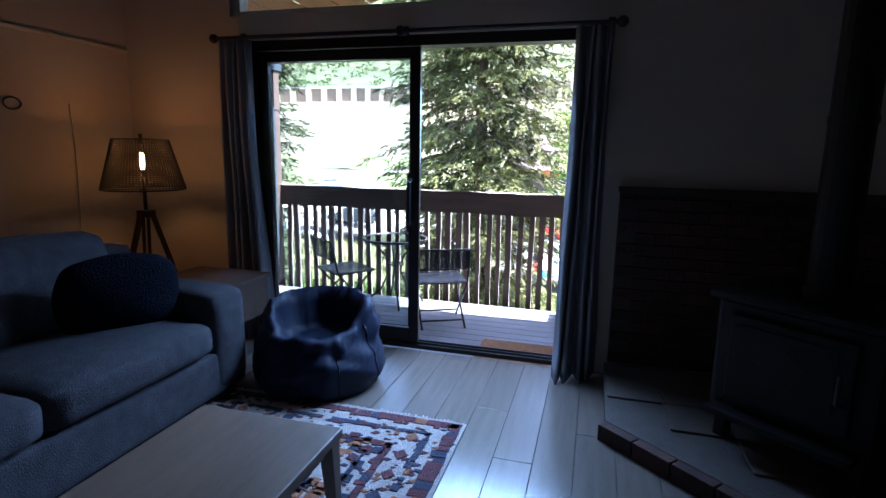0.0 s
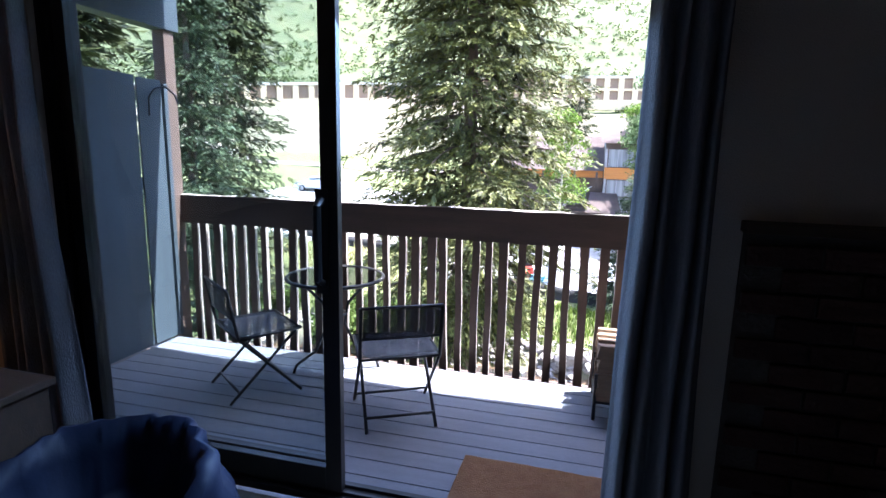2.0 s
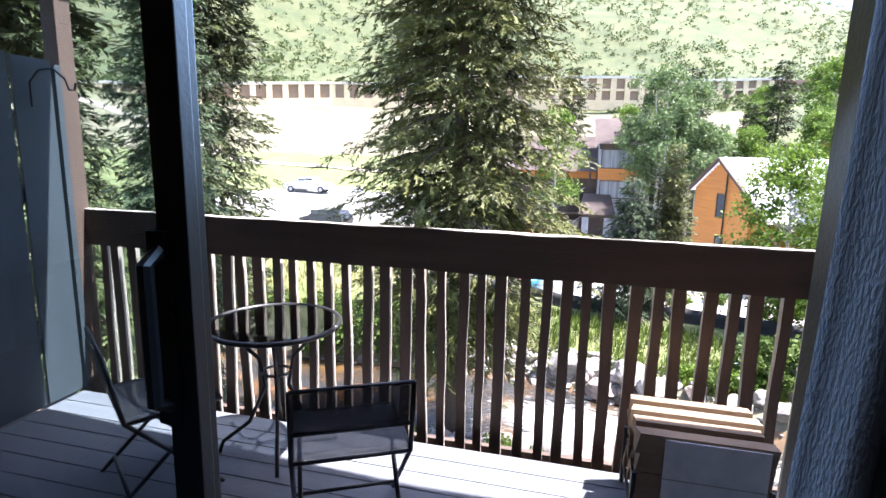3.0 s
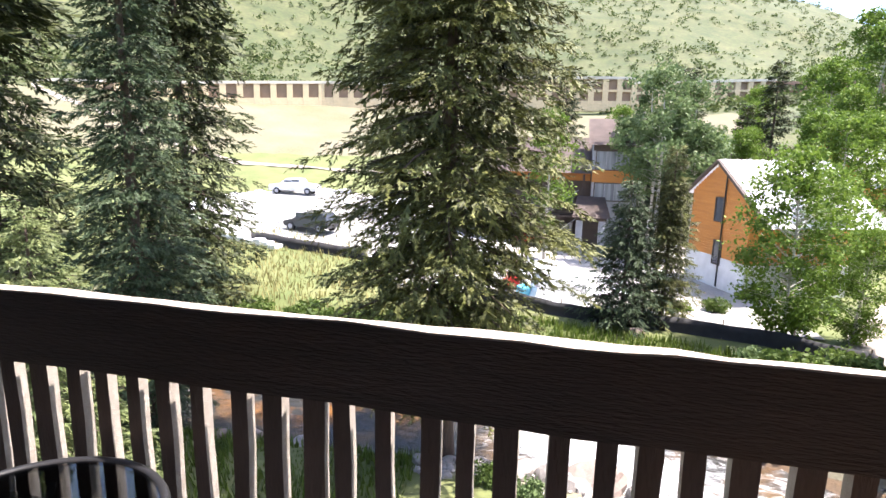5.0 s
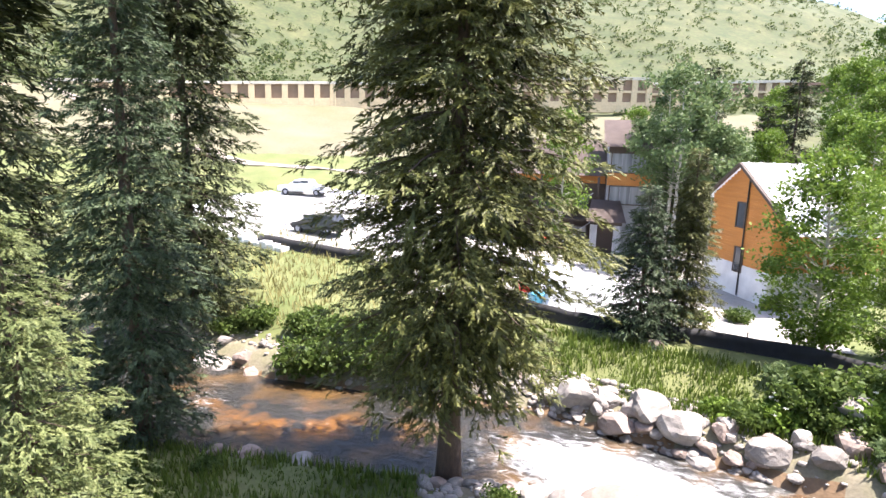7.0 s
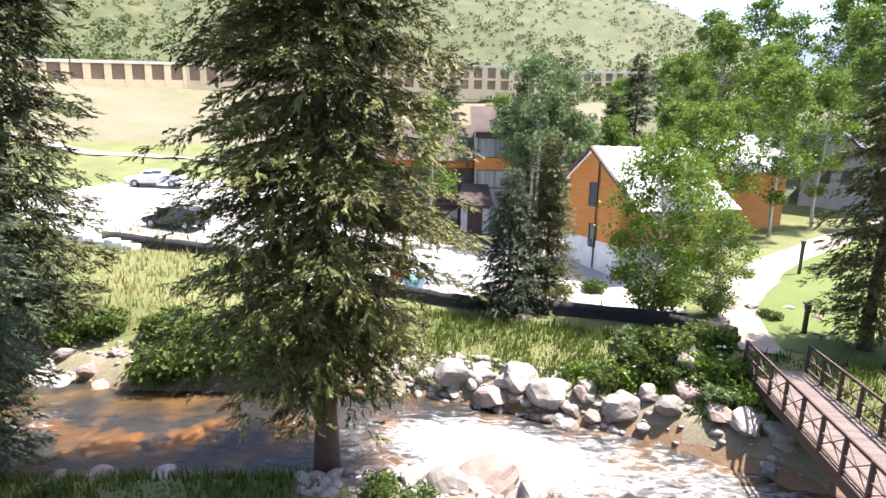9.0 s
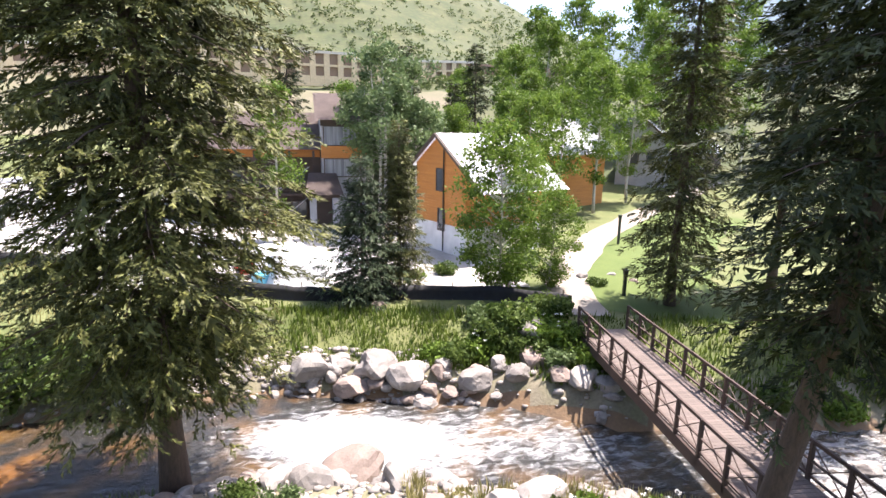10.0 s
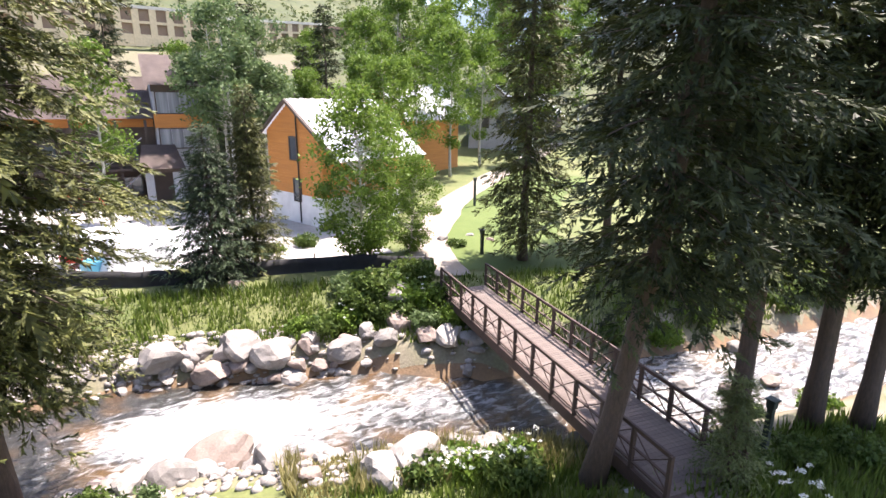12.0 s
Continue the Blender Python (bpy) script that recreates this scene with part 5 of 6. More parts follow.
def kerb_stones():
    """The pale stone edge round the loop's outer side."""
    line = spline([(-22, 41.2, 0), (-29, 43.4, 0), (-35.8, 48.6, 0), (-37.6, 56, 0), (-33.6, 63.8, 0), (-27, 67.4, 0)], 9)
    ob = tagged(part("kerb", boxes(), M_ASPHALT), "pale stone kerb round the road loop", "kerb", kind="structure")
    for i, (a, b) in enumerate(zip(line, line[1:])):
        d = b - a
        me = mesh_of("kerb_stone", boxes((0.02, d.length - 0.02, -0.45, 0.45, -0.3, 0.32 + 0.1 * (i % 3)), bevel=0.06), M_WHITEW)
        share("kerb_stone", me, ob, pose(a.x, a.y, height(a.x, a.y), 0, 0, math.degrees(math.atan2(d.y, d.x))))


kerb_stones()


def silt_fence(pts, tall, label):
    line = spline([(x, y, 0) for x, y in pts], 10)
    ob = thing("silt_fence", Matrix(), label, "fence")
    bm = bmesh.new()
    prev = None
    for i, q in enumerate(line):
        z = height(q.x, q.y)
        h = tall * (0.92 + 0.12 * noise.noise(q * 0.9))
        wob = 0.10 * noise.noise(q * 1.7)
        cur = [bm.verts.new((q.x, q.y + o, z + zz)) for o, zz in ((wob, -0.1), (wob * 0.6 - 0.05, h * 0.5), (0.02, h))]
        if prev:
            bm.faces.new((prev[0], cur[0], cur[1], prev[1]))
            bm.faces.new((prev[1], cur[1], cur[2], prev[2]))
        prev = cur
    bmesh.ops.solidify(bm, geom=bm.faces[:], thickness=0.012)
    part("fabric", bm, M_FENCE, ob, smooth=True)
    me = mesh_of("stake", boxes((-0.025, 0.025, 0.03, 0.07, -0.2, tall + 0.15)), M_WOODBOX)
    for q in line[::7]:
        share("stake", me, ob, Matrix.Translation((q.x, q.y, height(q.x, q.y))))


silt_fence([(-6.5, 36.0), (-2.3, 34.6), (1.5, 33.0), (5, 32.6), (9, 31.4), (12.4, 29.2)], 0.85, "sagging black silt fence along the river bank")
silt_fence([(-25.0, 42.2), (-20, 41.4), (-15, 41.4)], 0.9, "black silt fence below the road")


def site_things():
    """Sheeted heaps, a red loader and a blue tank on the building site."""
    for x, y, w, l, h in ((-1.0, 36.9, 1.9, 1.7, 1.7), (1.4, 41.0, 2.2, 2.4, 0.7), (-2.0, 43.5, 2.5, 2.5, 0.8)):
        verts, faces, n = [], [], 22
        for i in range(n + 1):
            for j in range(n + 1):
                u, v = i / n * 2 - 1, j / n * 2 - 1
                e = max(abs(u), abs(v))
                z = h * (1 - smooth01((e - 0.55) / 0.45)) + 0.12 * noise.noise(Vector((u * 4 + x, v * 4, 0)))
                verts.append((u * w, v * l, max(z, 0.03) + 0.04 * noise.noise(Vector((u * 9, v * 9, x)))))
        for i in range(n):
            for j in range(n):
                a = i * (n + 1) + j
                faces.append((a, a + n + 1, a + n + 2, a + 1))
        ob = new("plastic_sheet", raw("plastic_sheet", verts, faces, M_TARP))
        ob.matrix_basis = at_ground(x, y, 12, dz=0.09)
        tagged(ob, "rumpled white plastic sheet over a heap of materials", "sheet", "sheeted heaps")
    for x, y, s, rz in ((-4.4, 55.0, 1.0, 20), (-3.9, 38.8, 0.75, 100)):
        ob = thing("loader", at_ground(x, y, rz, dz=0.09, s=s), "small red loader with black tyres", "machine", "red site machines")
        part("body", boxes((-0.9, 0.7, -0.5, 0.5, 0.45, 1.2), bevel=0.08), M_RED, ob)
        part("cab", boxes((-0.5, 0.3, -0.45, 0.45, 1.2, 1.9), bevel=0.06), M_BLACK, ob)
        part("bucket", boxes((0.95, 1.5, -0.75, 0.75, 0.1, 0.6), bevel=0.05), M_RED, ob)
        for ya in (-0.6, 0.48):
            part("arm", boxes((0.5, 1.05, ya, ya + 0.12, 0.4, 0.95), bevel=0.02), M_RED, ob)
        for wx in (-0.55, 0.45):
            for s2 in (-1, 1):
                part("wheel", wheel_mesh(0.36, 0.26), M_TYRE, ob, m=Matrix.Translation((wx, s2 * 0.62, 0.36)))
    ob = thing("water_tank", at_ground(-2.9, 36.9, 30, dz=0.09), "light blue plastic tank", "tank")
    part("tank", boxes((-0.5, 0.5, -0.4, 0.4, 0.0, 0.7), bevel=0.08), M_CYAN, ob)
    part("lid", boxes((-0.2, 0.2, -0.2, 0.2, 0.7, 0.78), bevel=0.02), M_CYAN, ob)


site_things()


# ---- the footbridge ----
def footbridge():
    far, near = Vector((12.45, 26.3, 0)), Vector((10.2, 11.9, 0))
    d = near - far
    ln = d.length
    DECK = -7.25
    ob = thing("footbridge", Matrix.Translation((far.x, far.y, DECK)) @ Matrix.Rotation(math.atan2(d.y, d.x), 4, "Z"), "brown steel footbridge with braced railings over the river", "bridge")
    bm = bmesh.new()
    box(bm, 0, 0.148, -1.1, 1.1, -0.05, 0, bevel=0.004)
    me = mesh_of("plank", bm, M_BRDECK)
    n = int(ln / 0.155)
    for i in range(n):
        share("plank", me, ob, pose(i * 0.155, random.Random(i).uniform(-0.015, 0.015), 0.0))
    for s in (-1, 1):
        part("girder", boxes((0, ln, s * 1.12 - 0.07, s * 1.12 + 0.07, -0.42, -0.055), bevel=0.01), M_BRIDGE, ob)
        y = s * 1.14
        for z0, z1, nm in ((1.02, 1.12, "handrail"), (0.52, 0.56, "middle_rail"), (0.10, 0.15, "bottom_rail")):
            part(nm, boxes((0, ln, y - 0.035, y + 0.035, z0, z1), bevel=0.006), M_BRIDGE, ob)
        bays = 12
        bw = ln / bays
        pm = mesh_of("post", boxes((-0.05, 0.05, -0.05, 0.05, -0.3, 1.10), bevel=0.006), M_BRIDGE)
        bb = bmesh.new()
        tube(bb, [(0, 0.012, 0.14), (bw, 0.012, 1.02)], 0.018, 4)
        tube(bb, [(0, -0.012, 1.02), (bw, -0.012, 0.14)], 0.018, 4)
        bmx = mesh_of("cross_brace", bb, M_BRIDGE)
        for k in range(bays + 1):
            share("post", pm, ob, Matrix.Translation((k * bw, y, 0)))
            if k < bays:
                share("cross_brace", bmx, ob, Matrix.Translation((k * bw, y, 0)))
    for x0, x1 in ((-0.6, 0.9), (ln - 1.0, ln + 0.4)):
        part("abutment", boxes((x0, x1, -1.5, 1.5, -2.3, -0.43), bevel=0.05), M_GREYW, ob, "rough concrete abutment")
    return ob


footbridge()
# the dark brown also carries the tree shade on this path
drape("pavement", ribbon([(10.3, 12.6), (9.9, 10.5), (9.0, 8.2), (7.0, 6.6), (3.0, 6.0)], 2.3, 5, 8), M_BROWNROOF, "asphalt path to the bridge with shade in its dark colour", 0.08, "path")


def bollards():
    for x, y, h in ((16.5, 30.9, 1.5), (24.0, 43.4, 2.4), (13.9, 12.6, 2.0)):
        ob = thing("path_lamp", at_ground(x, y, dz=0.0), "dark green path lamp on a square post", "lamp", "path lamps")
        part("post", boxes((-0.08, 0.08, -0.08, 0.08, -0.2, h - 0.25), bevel=0.01), M_GREENPOST, ob)
        part("head", boxes((-0.11, 0.11, -0.11, 0.11, h - 0.25, h - 0.03), bevel=0.02), M_GREENPOST, ob)
        part("cap", boxes((-0.15, 0.15, -0.15, 0.15, h - 0.03, h + 0.02), bevel=0.01), M_GREENPOST, ob)


bollards()


# ---- river boulders ----
def rock_mesh(seed, material):
    rnd = random.Random(seed)
    bm = bmesh.new()
    bmesh.ops.create_icosphere(bm, subdivisions=3, radius=1.0)
    planes = [(Vector((rnd.gauss(0, 1), rnd.gauss(0, 1), rnd.gauss(0, 0.8))).normalized(), rnd.uniform(0.55, 0.85)) for _ in range(9)]
    for v in bm.verts:
        p = v.co.normalized()
        r = 1.0
        for n, o in planes:
            c = p.dot(n)
            if c > 0.01:
                r = min(r, o / c)
        r += 0.06 * noise.noise(p * 3 + Vector((seed, 0, 0))) + 0.03 * noise.noise(p * 8 + Vector((0, seed, 0)))
        v.co = Vector((p.x * r * 1.1, p.y * r, p.z * r * 0.72))
    return mesh_of("boulder", bm, material, False)


ROCKS = [rock_mesh(k, M_ROCK if k % 3 else M_ROCKRED) for k in range(9)]


def boulders():
    rnd = random.Random(21)

    def put(x, y, s, dz=0.15, label="pale grey granite boulder on the river bank"):
        k = rnd.randrange(9)
        ob = new("boulder", ROCKS[k])
        z = max(height(x, y), WATER - 0.25)
        sx = s * rnd.uniform(0.9, 1.2)
        ob.matrix_basis = Matrix.Translation((x, y, z + s * dz)) @ Euler((rnd.uniform(-0.3, 0.3), rnd.uniform(-0.3, 0.3), rnd.random() * 6.28)).to_matrix().to_4x4() @ Matrix.Diagonal((sx, s, s * rnd.uniform(0.8, 1.1), 1))
        tagged(ob, label if k % 3 else "reddish granite boulder on the river bank", "boulder", "river boulders")
    for x, y, s in ((-0.5, 28.0, 0.9), (2.3, 27.5, 0.95), (3.5, 26.7, 0.95), (1.2, 26.9, 0.75), (4.1, 25.7, 0.6), (6.3, 25.7, 0.8), (8.0, 25.3, 0.65), (8.8, 25.9, 0.7), (7.4, 26.2, 0.5), (0.4, 27.8, 0.5), (4.9, 26.4, 0.5), (9.6, 24.6, 0.6), (10.4, 24.0, 0.7), (11.2, 23.6, 0.6), (9.4, 27.2, 0.9),
                    (0.6, 21.5, 1.15), (4.5, 17.6, 0.8), (-0.4, 20.9, 0.65), (-0.6, 20.4, 0.6), (1.9, 19.9, 0.65), (3.7, 20.2, 0.6), (5.6, 17.7, 0.85), (6.6, 17.0, 0.7), (-1.6, 20.6, 0.5), (2.8, 18.6, 0.4), (-17.6, 27.6, 0.7), (-18.8, 27.9, 0.9), (-16.6, 27.9, 0.5), (-11.5, 20.6, 0.5), (-12.6, 20.4, 0.45), (-9.6, 20.9, 0.5)):
        put(x, y, s)
    for i in range(150):
        x = rnd.uniform(-6, 12) if i < 138 else rnd.uniform(-20, -6)
        side = 1 if rnd.random() < 0.6 or x < -6 else -1
        d = rnd.uniform(2.7, 4.6) if side > 0 else -rnd.uniform(2.8, 4.4)
        if not (side > 0 and x > 6.5 and i % 4):
            put(x, river_mid(x) + d, rnd.uniform(0.16, 0.48))
    for i in range(8):
        put(rnd.uniform(14, 26), river_mid(20) + rnd.uniform(-3.5, 3.5), rnd.uniform(0.25, 0.6))
    put(3.0, 31.6, 0.45, label="pale boulder in the grass by the silt fence")
    for x, y, s in ((16.0, 34.6, 0.4), (18.2, 35.0, 0.25), (18.8, 33.4, 0.3)):
        put(x, y, s, label="pale stone lying on the lawn")
    # cobbles too many to count
    me = bpy.data.meshes.new("cobbles")
    bm = bmesh.new()
    bmesh.ops.create_icosphere(bm, subdivisions=1, radius=1.0)
    base = np.array([v.co[:] for v in bm.verts])
    tri = np.array([[v.index for v in f.verts] for f in bm.faces])
    bm.free()
    cloud, nr = Cloud(), np.random.default_rng(9)
    for i in range(2600):
        x = nr.uniform(-8, 14) if i < 2450 else nr.uniform(-22, -8)
        d = nr.uniform(2.2, 5.2) * (1 if nr.random() < 0.55 or x < -5 else -1)
        y = river_mid(x) + d
        s = 0.05 + 0.16 * nr.random() ** 2
        z = height(x, y)
        if z < WATER - 0.15 or (x > 6 and d > 0 and i % 6):
            continue
        cloud.add(base * (1 + 0.35 * nr.uniform(-1, 1, (len(base), 1))) * s * (1.2, 1, 0.7) + (x, y, z + 0.02), tri)
    tagged(new("cobbles", cloud.mesh("cobbles", M_ROCK)), "small grey stones along the river's edge", "stones", kind="stuff")


boulders()


# ---- the sliding door, curtains, transom ----
OUTSIDE = set(scene.objects)
def sliding_door():
    x0, x1, zt = DOOR
    ob = tagged(part("door_1", boxes((x0, x0 + 0.05, 3.63, 3.75, FZ, zt), (x1 - 0.05, x1, 3.63, 3.75, FZ, zt), (x0 + 0.05, x1 - 0.05, 3.63, 3.75, zt - 0.07, zt), (x0 + 0.05, x1 - 0.05, 3.63, 3.75, FZ, FZ + 0.03)), M_DARKMETAL), "dark bronze sliding glass door standing half open", "door", kind="structure")
    part("track", boxes((x0 + 0.05, x1 - 0.05, 3.655, 3.665, FZ + 0.03, FZ + 0.045), (x0 + 0.05, x1 - 0.05, 3.705, 3.715, FZ + 0.03, FZ + 0.045)), M_DARKMETAL, ob)

    def panel(xa, xb, y, name):
        p = part(name, boxes((xa, xa + 0.06, y - 0.018, y + 0.018, FZ + 0.05, zt - 0.075), (xb - 0.07, xb, y - 0.018, y + 0.018, FZ + 0.05, zt - 0.075), (xa + 0.06, xb - 0.07, y - 0.018, y + 0.018, zt - 0.15, zt - 0.075), (xa + 0.06, xb - 0.07, y - 0.018, y + 0.018, FZ + 0.05, FZ + 0.15), bevel=0.003), M_DARKMETAL, ob)
        g = part("pane", boxes((xa + 0.058, xb - 0.068, y - 0.003, y + 0.003, FZ + 0.148, zt - 0.148)), M_GLASS, p)
        g.visible_shadow = False
        return p
    panel(x0 + 0.05, -1.225, 3.71, "fixed_panel")
    sl = panel(x0 + 0.07, -1.200, 3.66, "sliding_panel")
    bm = bmesh.new()
    tube(bm, [(-1.263, 3.642, 0.90), (-1.263, 3.60, 0.92), (-1.263, 3.60, 1.20), (-1.263, 3.642, 1.22)], 0.016, 8)
    box(bm, -1.288, -1.238, 3.634, 3.642, 0.86, 1.26)
    part("handle", bm, M_BLACK, sl, "black pull handle")
    # the transom above
    t = tagged(part("window_1", boxes((-2.66, -2.60, 3.64, 3.74, 2.36, 3.1), (0.14, 0.2, 3.64, 3.74, 2.36, 3.1), (-2.60, 0.14, 3.64, 3.74, 3.04, 3.1), (-2.60, 0.14, 3.64, 3.74, 2.36, 2.40)), M_TRIM), "white framed transom window above the sliding door", "window", kind="structure")
    g = part("pane", boxes((-2.598, 0.138, 3.688, 3.694, 2.402, 3.038)), M_GLASS, t)
    g.visible_shadow = False


sliding_door()


def curtain(xt0, xt1, xb0, xb1, folds, seed, label, kick=0.0):
    """A hanging curtain: folds, gathered above, spread below."""
    verts, faces, nu, nv = [], [], folds * 10, 26
    for j in range(nv + 1):
        v = j / nv
        z = 2.17 + (FZ + 0.012 - 2.17) * v
        for i in range(nu + 1):
            u = i / nu
            sp = smooth01((v - 0.25) / 0.75)
            xa, xb = xt0 + (xb0 - xt0) * sp, xt1 + (xb1 - xt1) * sp
            ph = u * folds * 6.283
            amp = 0.030 + 0.022 * v
            x = xa + (xb - xa) * u + 0.010 * math.sin(ph * 0.5 + seed + 3 * v) + 0.012 * noise.noise(Vector((u * 4, v * 3, seed)))
            y = 3.485 + amp * math.cos(ph + 0.5 * noise.noise(Vector((u * 3, v * 2, seed)))) - kick * smooth01((v - 0.9) / 0.1) * (1 - u)
            verts.append((x, y, z + (0.01 * math.cos(ph) if j == nv else 0)))
    w = nu + 1
    for j in range(nv):
        for i in range(nu):
            a = j * w + i
            faces.append((a, a + 1, a + w + 1, a + w))
    ob = new("curtain", raw("curtain", verts, faces, M_CURTAIN, True))
    md = ob.modifiers.new("cloth", "SOLIDIFY")
    md.thickness = 0.004
    return tagged(ob, label, "curtain", "door curtains")


curtain(-2.68, -2.42, -2.68, -2.32, 5, 1.0, "grey-blue curtain drawn to the side of the glass door")
curtain(-0.165, 0.05, -0.205, 0.06, 4, 4.0, "grey-blue curtain bunched beside the open door", kick=0.16)


def curtain_rod():
    ob = thing("curtain_rod", Matrix.Translation((0, 3.485, 2.186)), "dark curtain rod above the sliding door", "curtain rod")
    bm = bmesh.new()
    tube(bm, [(-2.70, 0, 0), (0.075, 0, 0)], 0.014, 10)
    part("rod", bm, M_DARKMETAL, ob)
    for x in (-2.72, -1.29, 0.09):
        bm = bmesh.new()
        bmesh.ops.create_uvsphere(bm, u_segments=14, v_segments=8, radius=0.033, matrix=Matrix.Translation((x, 0, 0)))
        part("finial" if x != -1.29 else "joint", bm, M_DARKMETAL, ob, smooth=True)
    for x in (-2.55, -1.29, 0.03):
        part("bracket", boxes((x - 0.012, x + 0.012, 0.012, 0.115, -0.012, 0.012), (x - 0.02, x + 0.02, 0.105, 0.115, -0.05, 0.05)), M_DARKMETAL, ob)


curtain_rod()


# ---- living room ----
def soft_box(x0, x1, y0, y1, z0, z1, r=0.06, puff=0.02, seed=0):
    """An upholstered block: rounded, slightly swollen and uneven."""
    bm = bmesh.new()
    box(bm, x0, x1, y0, y1, z0, z1)
    bmesh.ops.subdivide_edges(bm, edges=bm.edges[:], cuts=9, use_grid_fill=True)
    c = Vector(((x0 + x1) / 2, (y0 + y1) / 2, (z0 + z1) / 2))
    h = Vector(((x1 - x0) / 2, (y1 - y0) / 2, (z1 - z0) / 2))
    for v in bm.verts:
        p = v.co - c
        q = Vector([max(min(p[i], h[i] - r), -(h[i] - r)) for i in range(3)])
        o = p - q
        if o.length > 1e-6:
            p = q + o.normalized() * min(r, max(abs(o[0]), abs(o[1]), abs(o[2])))
        s = [1 - (p[i] / h[i]) ** 2 for i in range(3)]
        for i in range(3):
            k = [s[j] for j in range(3) if j != i]
            p[i] += (1 if p[i] > 0 else -1) * puff * max(k[0], 0) * max(k[1], 0) * (abs(p[i]) / h[i]) ** 2
        p += Vector((1, 1, 1)) * 0.006 * noise.noise(v.co * 5 + Vector((seed, 0, 0)))
        v.co = c + p
    return bm


def sofa():
    ob = thing("sofa", Matrix.Translation((0, 0, FZ)), "grey upholstered sofa with wide arms against the wall", "sofa")
    x0, x1, y0, y1 = -3.02, -1.98, 0.15, 2.70
    part("base", soft_box(x0 + 0.02, x1, y0 + 0.02, y1 - 0.02, 0.05, 0.32, 0.03, 0.005), M_SOFA, ob, smooth=True)
    part("back_frame", soft_box(x0, x0 + 0.26, y0, y1, 0.06, 0.86, 0.07, 0.01), M_SOFA, ob, smooth=True)
    part("arm", soft_box(x0 + 0.05, x1 + 0.01, y1 - 0.30, y1, 0.06, 0.65, 0.07, 0.015, 3), M_SOFA, ob, smooth=True)
    part("arm", soft_box(x0 + 0.05, x1 + 0.01, y0, y0 + 0.30, 0.06, 0.65, 0.07, 0.015, 5), M_SOFA, ob, smooth=True)
    ym = 1.44
    for k, (a, b) in enumerate(((y0 + 0.31, ym - 0.005), (ym + 0.005, y1 - 0.31))):
        part("seat_cushion", soft_box(x0 + 0.27, x1 + 0.03, a, b, 0.325, 0.51, 0.055, 0.022, 7 + k), M_SOFA, ob, smooth=True)
        bk = part("back_cushion", soft_box(-0.11, 0.11, a + 0.01, b - 0.01, 0.0, 0.47, 0.08, 0.035, 9 + k), M_SOFA, ob, smooth=True)
        bk.matrix_basis = pose(x0 + 0.37, 0, 0.50, 0, -12, 0)
    for x in (x0 + 0.08, x1 - 0.08):
        for y in (y0 + 0.08, y1 - 0.08):
            part("foot", boxes((x - 0.03, x + 0.03, y - 0.03, y + 0.03, 0, 0.06), bevel=0.005), M_ENDT, ob)
    pil = new("throw_pillow", mesh_of("throw_pillow", soft_box(-0.24, 0.24, -0.06, 0.06, 0.0, 0.36, 0.045, 0.05, 13), M_PILLOW, True))
    pil.matrix_basis = pose(-2.36, 2.16, FZ + 0.515, 14, 0, 62)
    tagged(pil, "dark navy shaggy pillow leaning on the sofa", "pillow")


sofa()


def coffee_table():
    ob = thing("coffee_table", Matrix.Translation((-1.13, 1.06, FZ)), "pale oak coffee table on the rug", "table")
    part("tabletop", boxes((-0.30, 0.30, -0.60, 0.60, 0.415, 0.45), bevel=0.006), M_TABLE, ob)
    for sx in (-1, 1):
        part("apron", boxes((sx * 0.25 - 0.01, sx * 0.25 + 0.01, -0.53, 0.53, 0.36, 0.414)), M_TABLE, ob)
        for sy in (-1, 1):
            bm = bmesh.new()
            box(bm, -0.028, 0.028, -0.028, 0.028, 0, 0.414)
            for v in bm.verts:
                k = 0.55 if v.co.z < 0.1 else 1.0
                v.co.x, v.co.y = v.co.x * k + (0.02 * sx if k < 1 else 0), v.co.y * k + (0.02 * sy if k < 1 else 0)
            part("leg", bm, M_TABLE, ob, m=Matrix.Translation((sx * 0.262, sy * 0.56, 0)))
    part("apron", boxes((-0.235, 0.235, 0.53, 0.55, 0.36, 0.414)), M_TABLE, ob)


coffee_table()


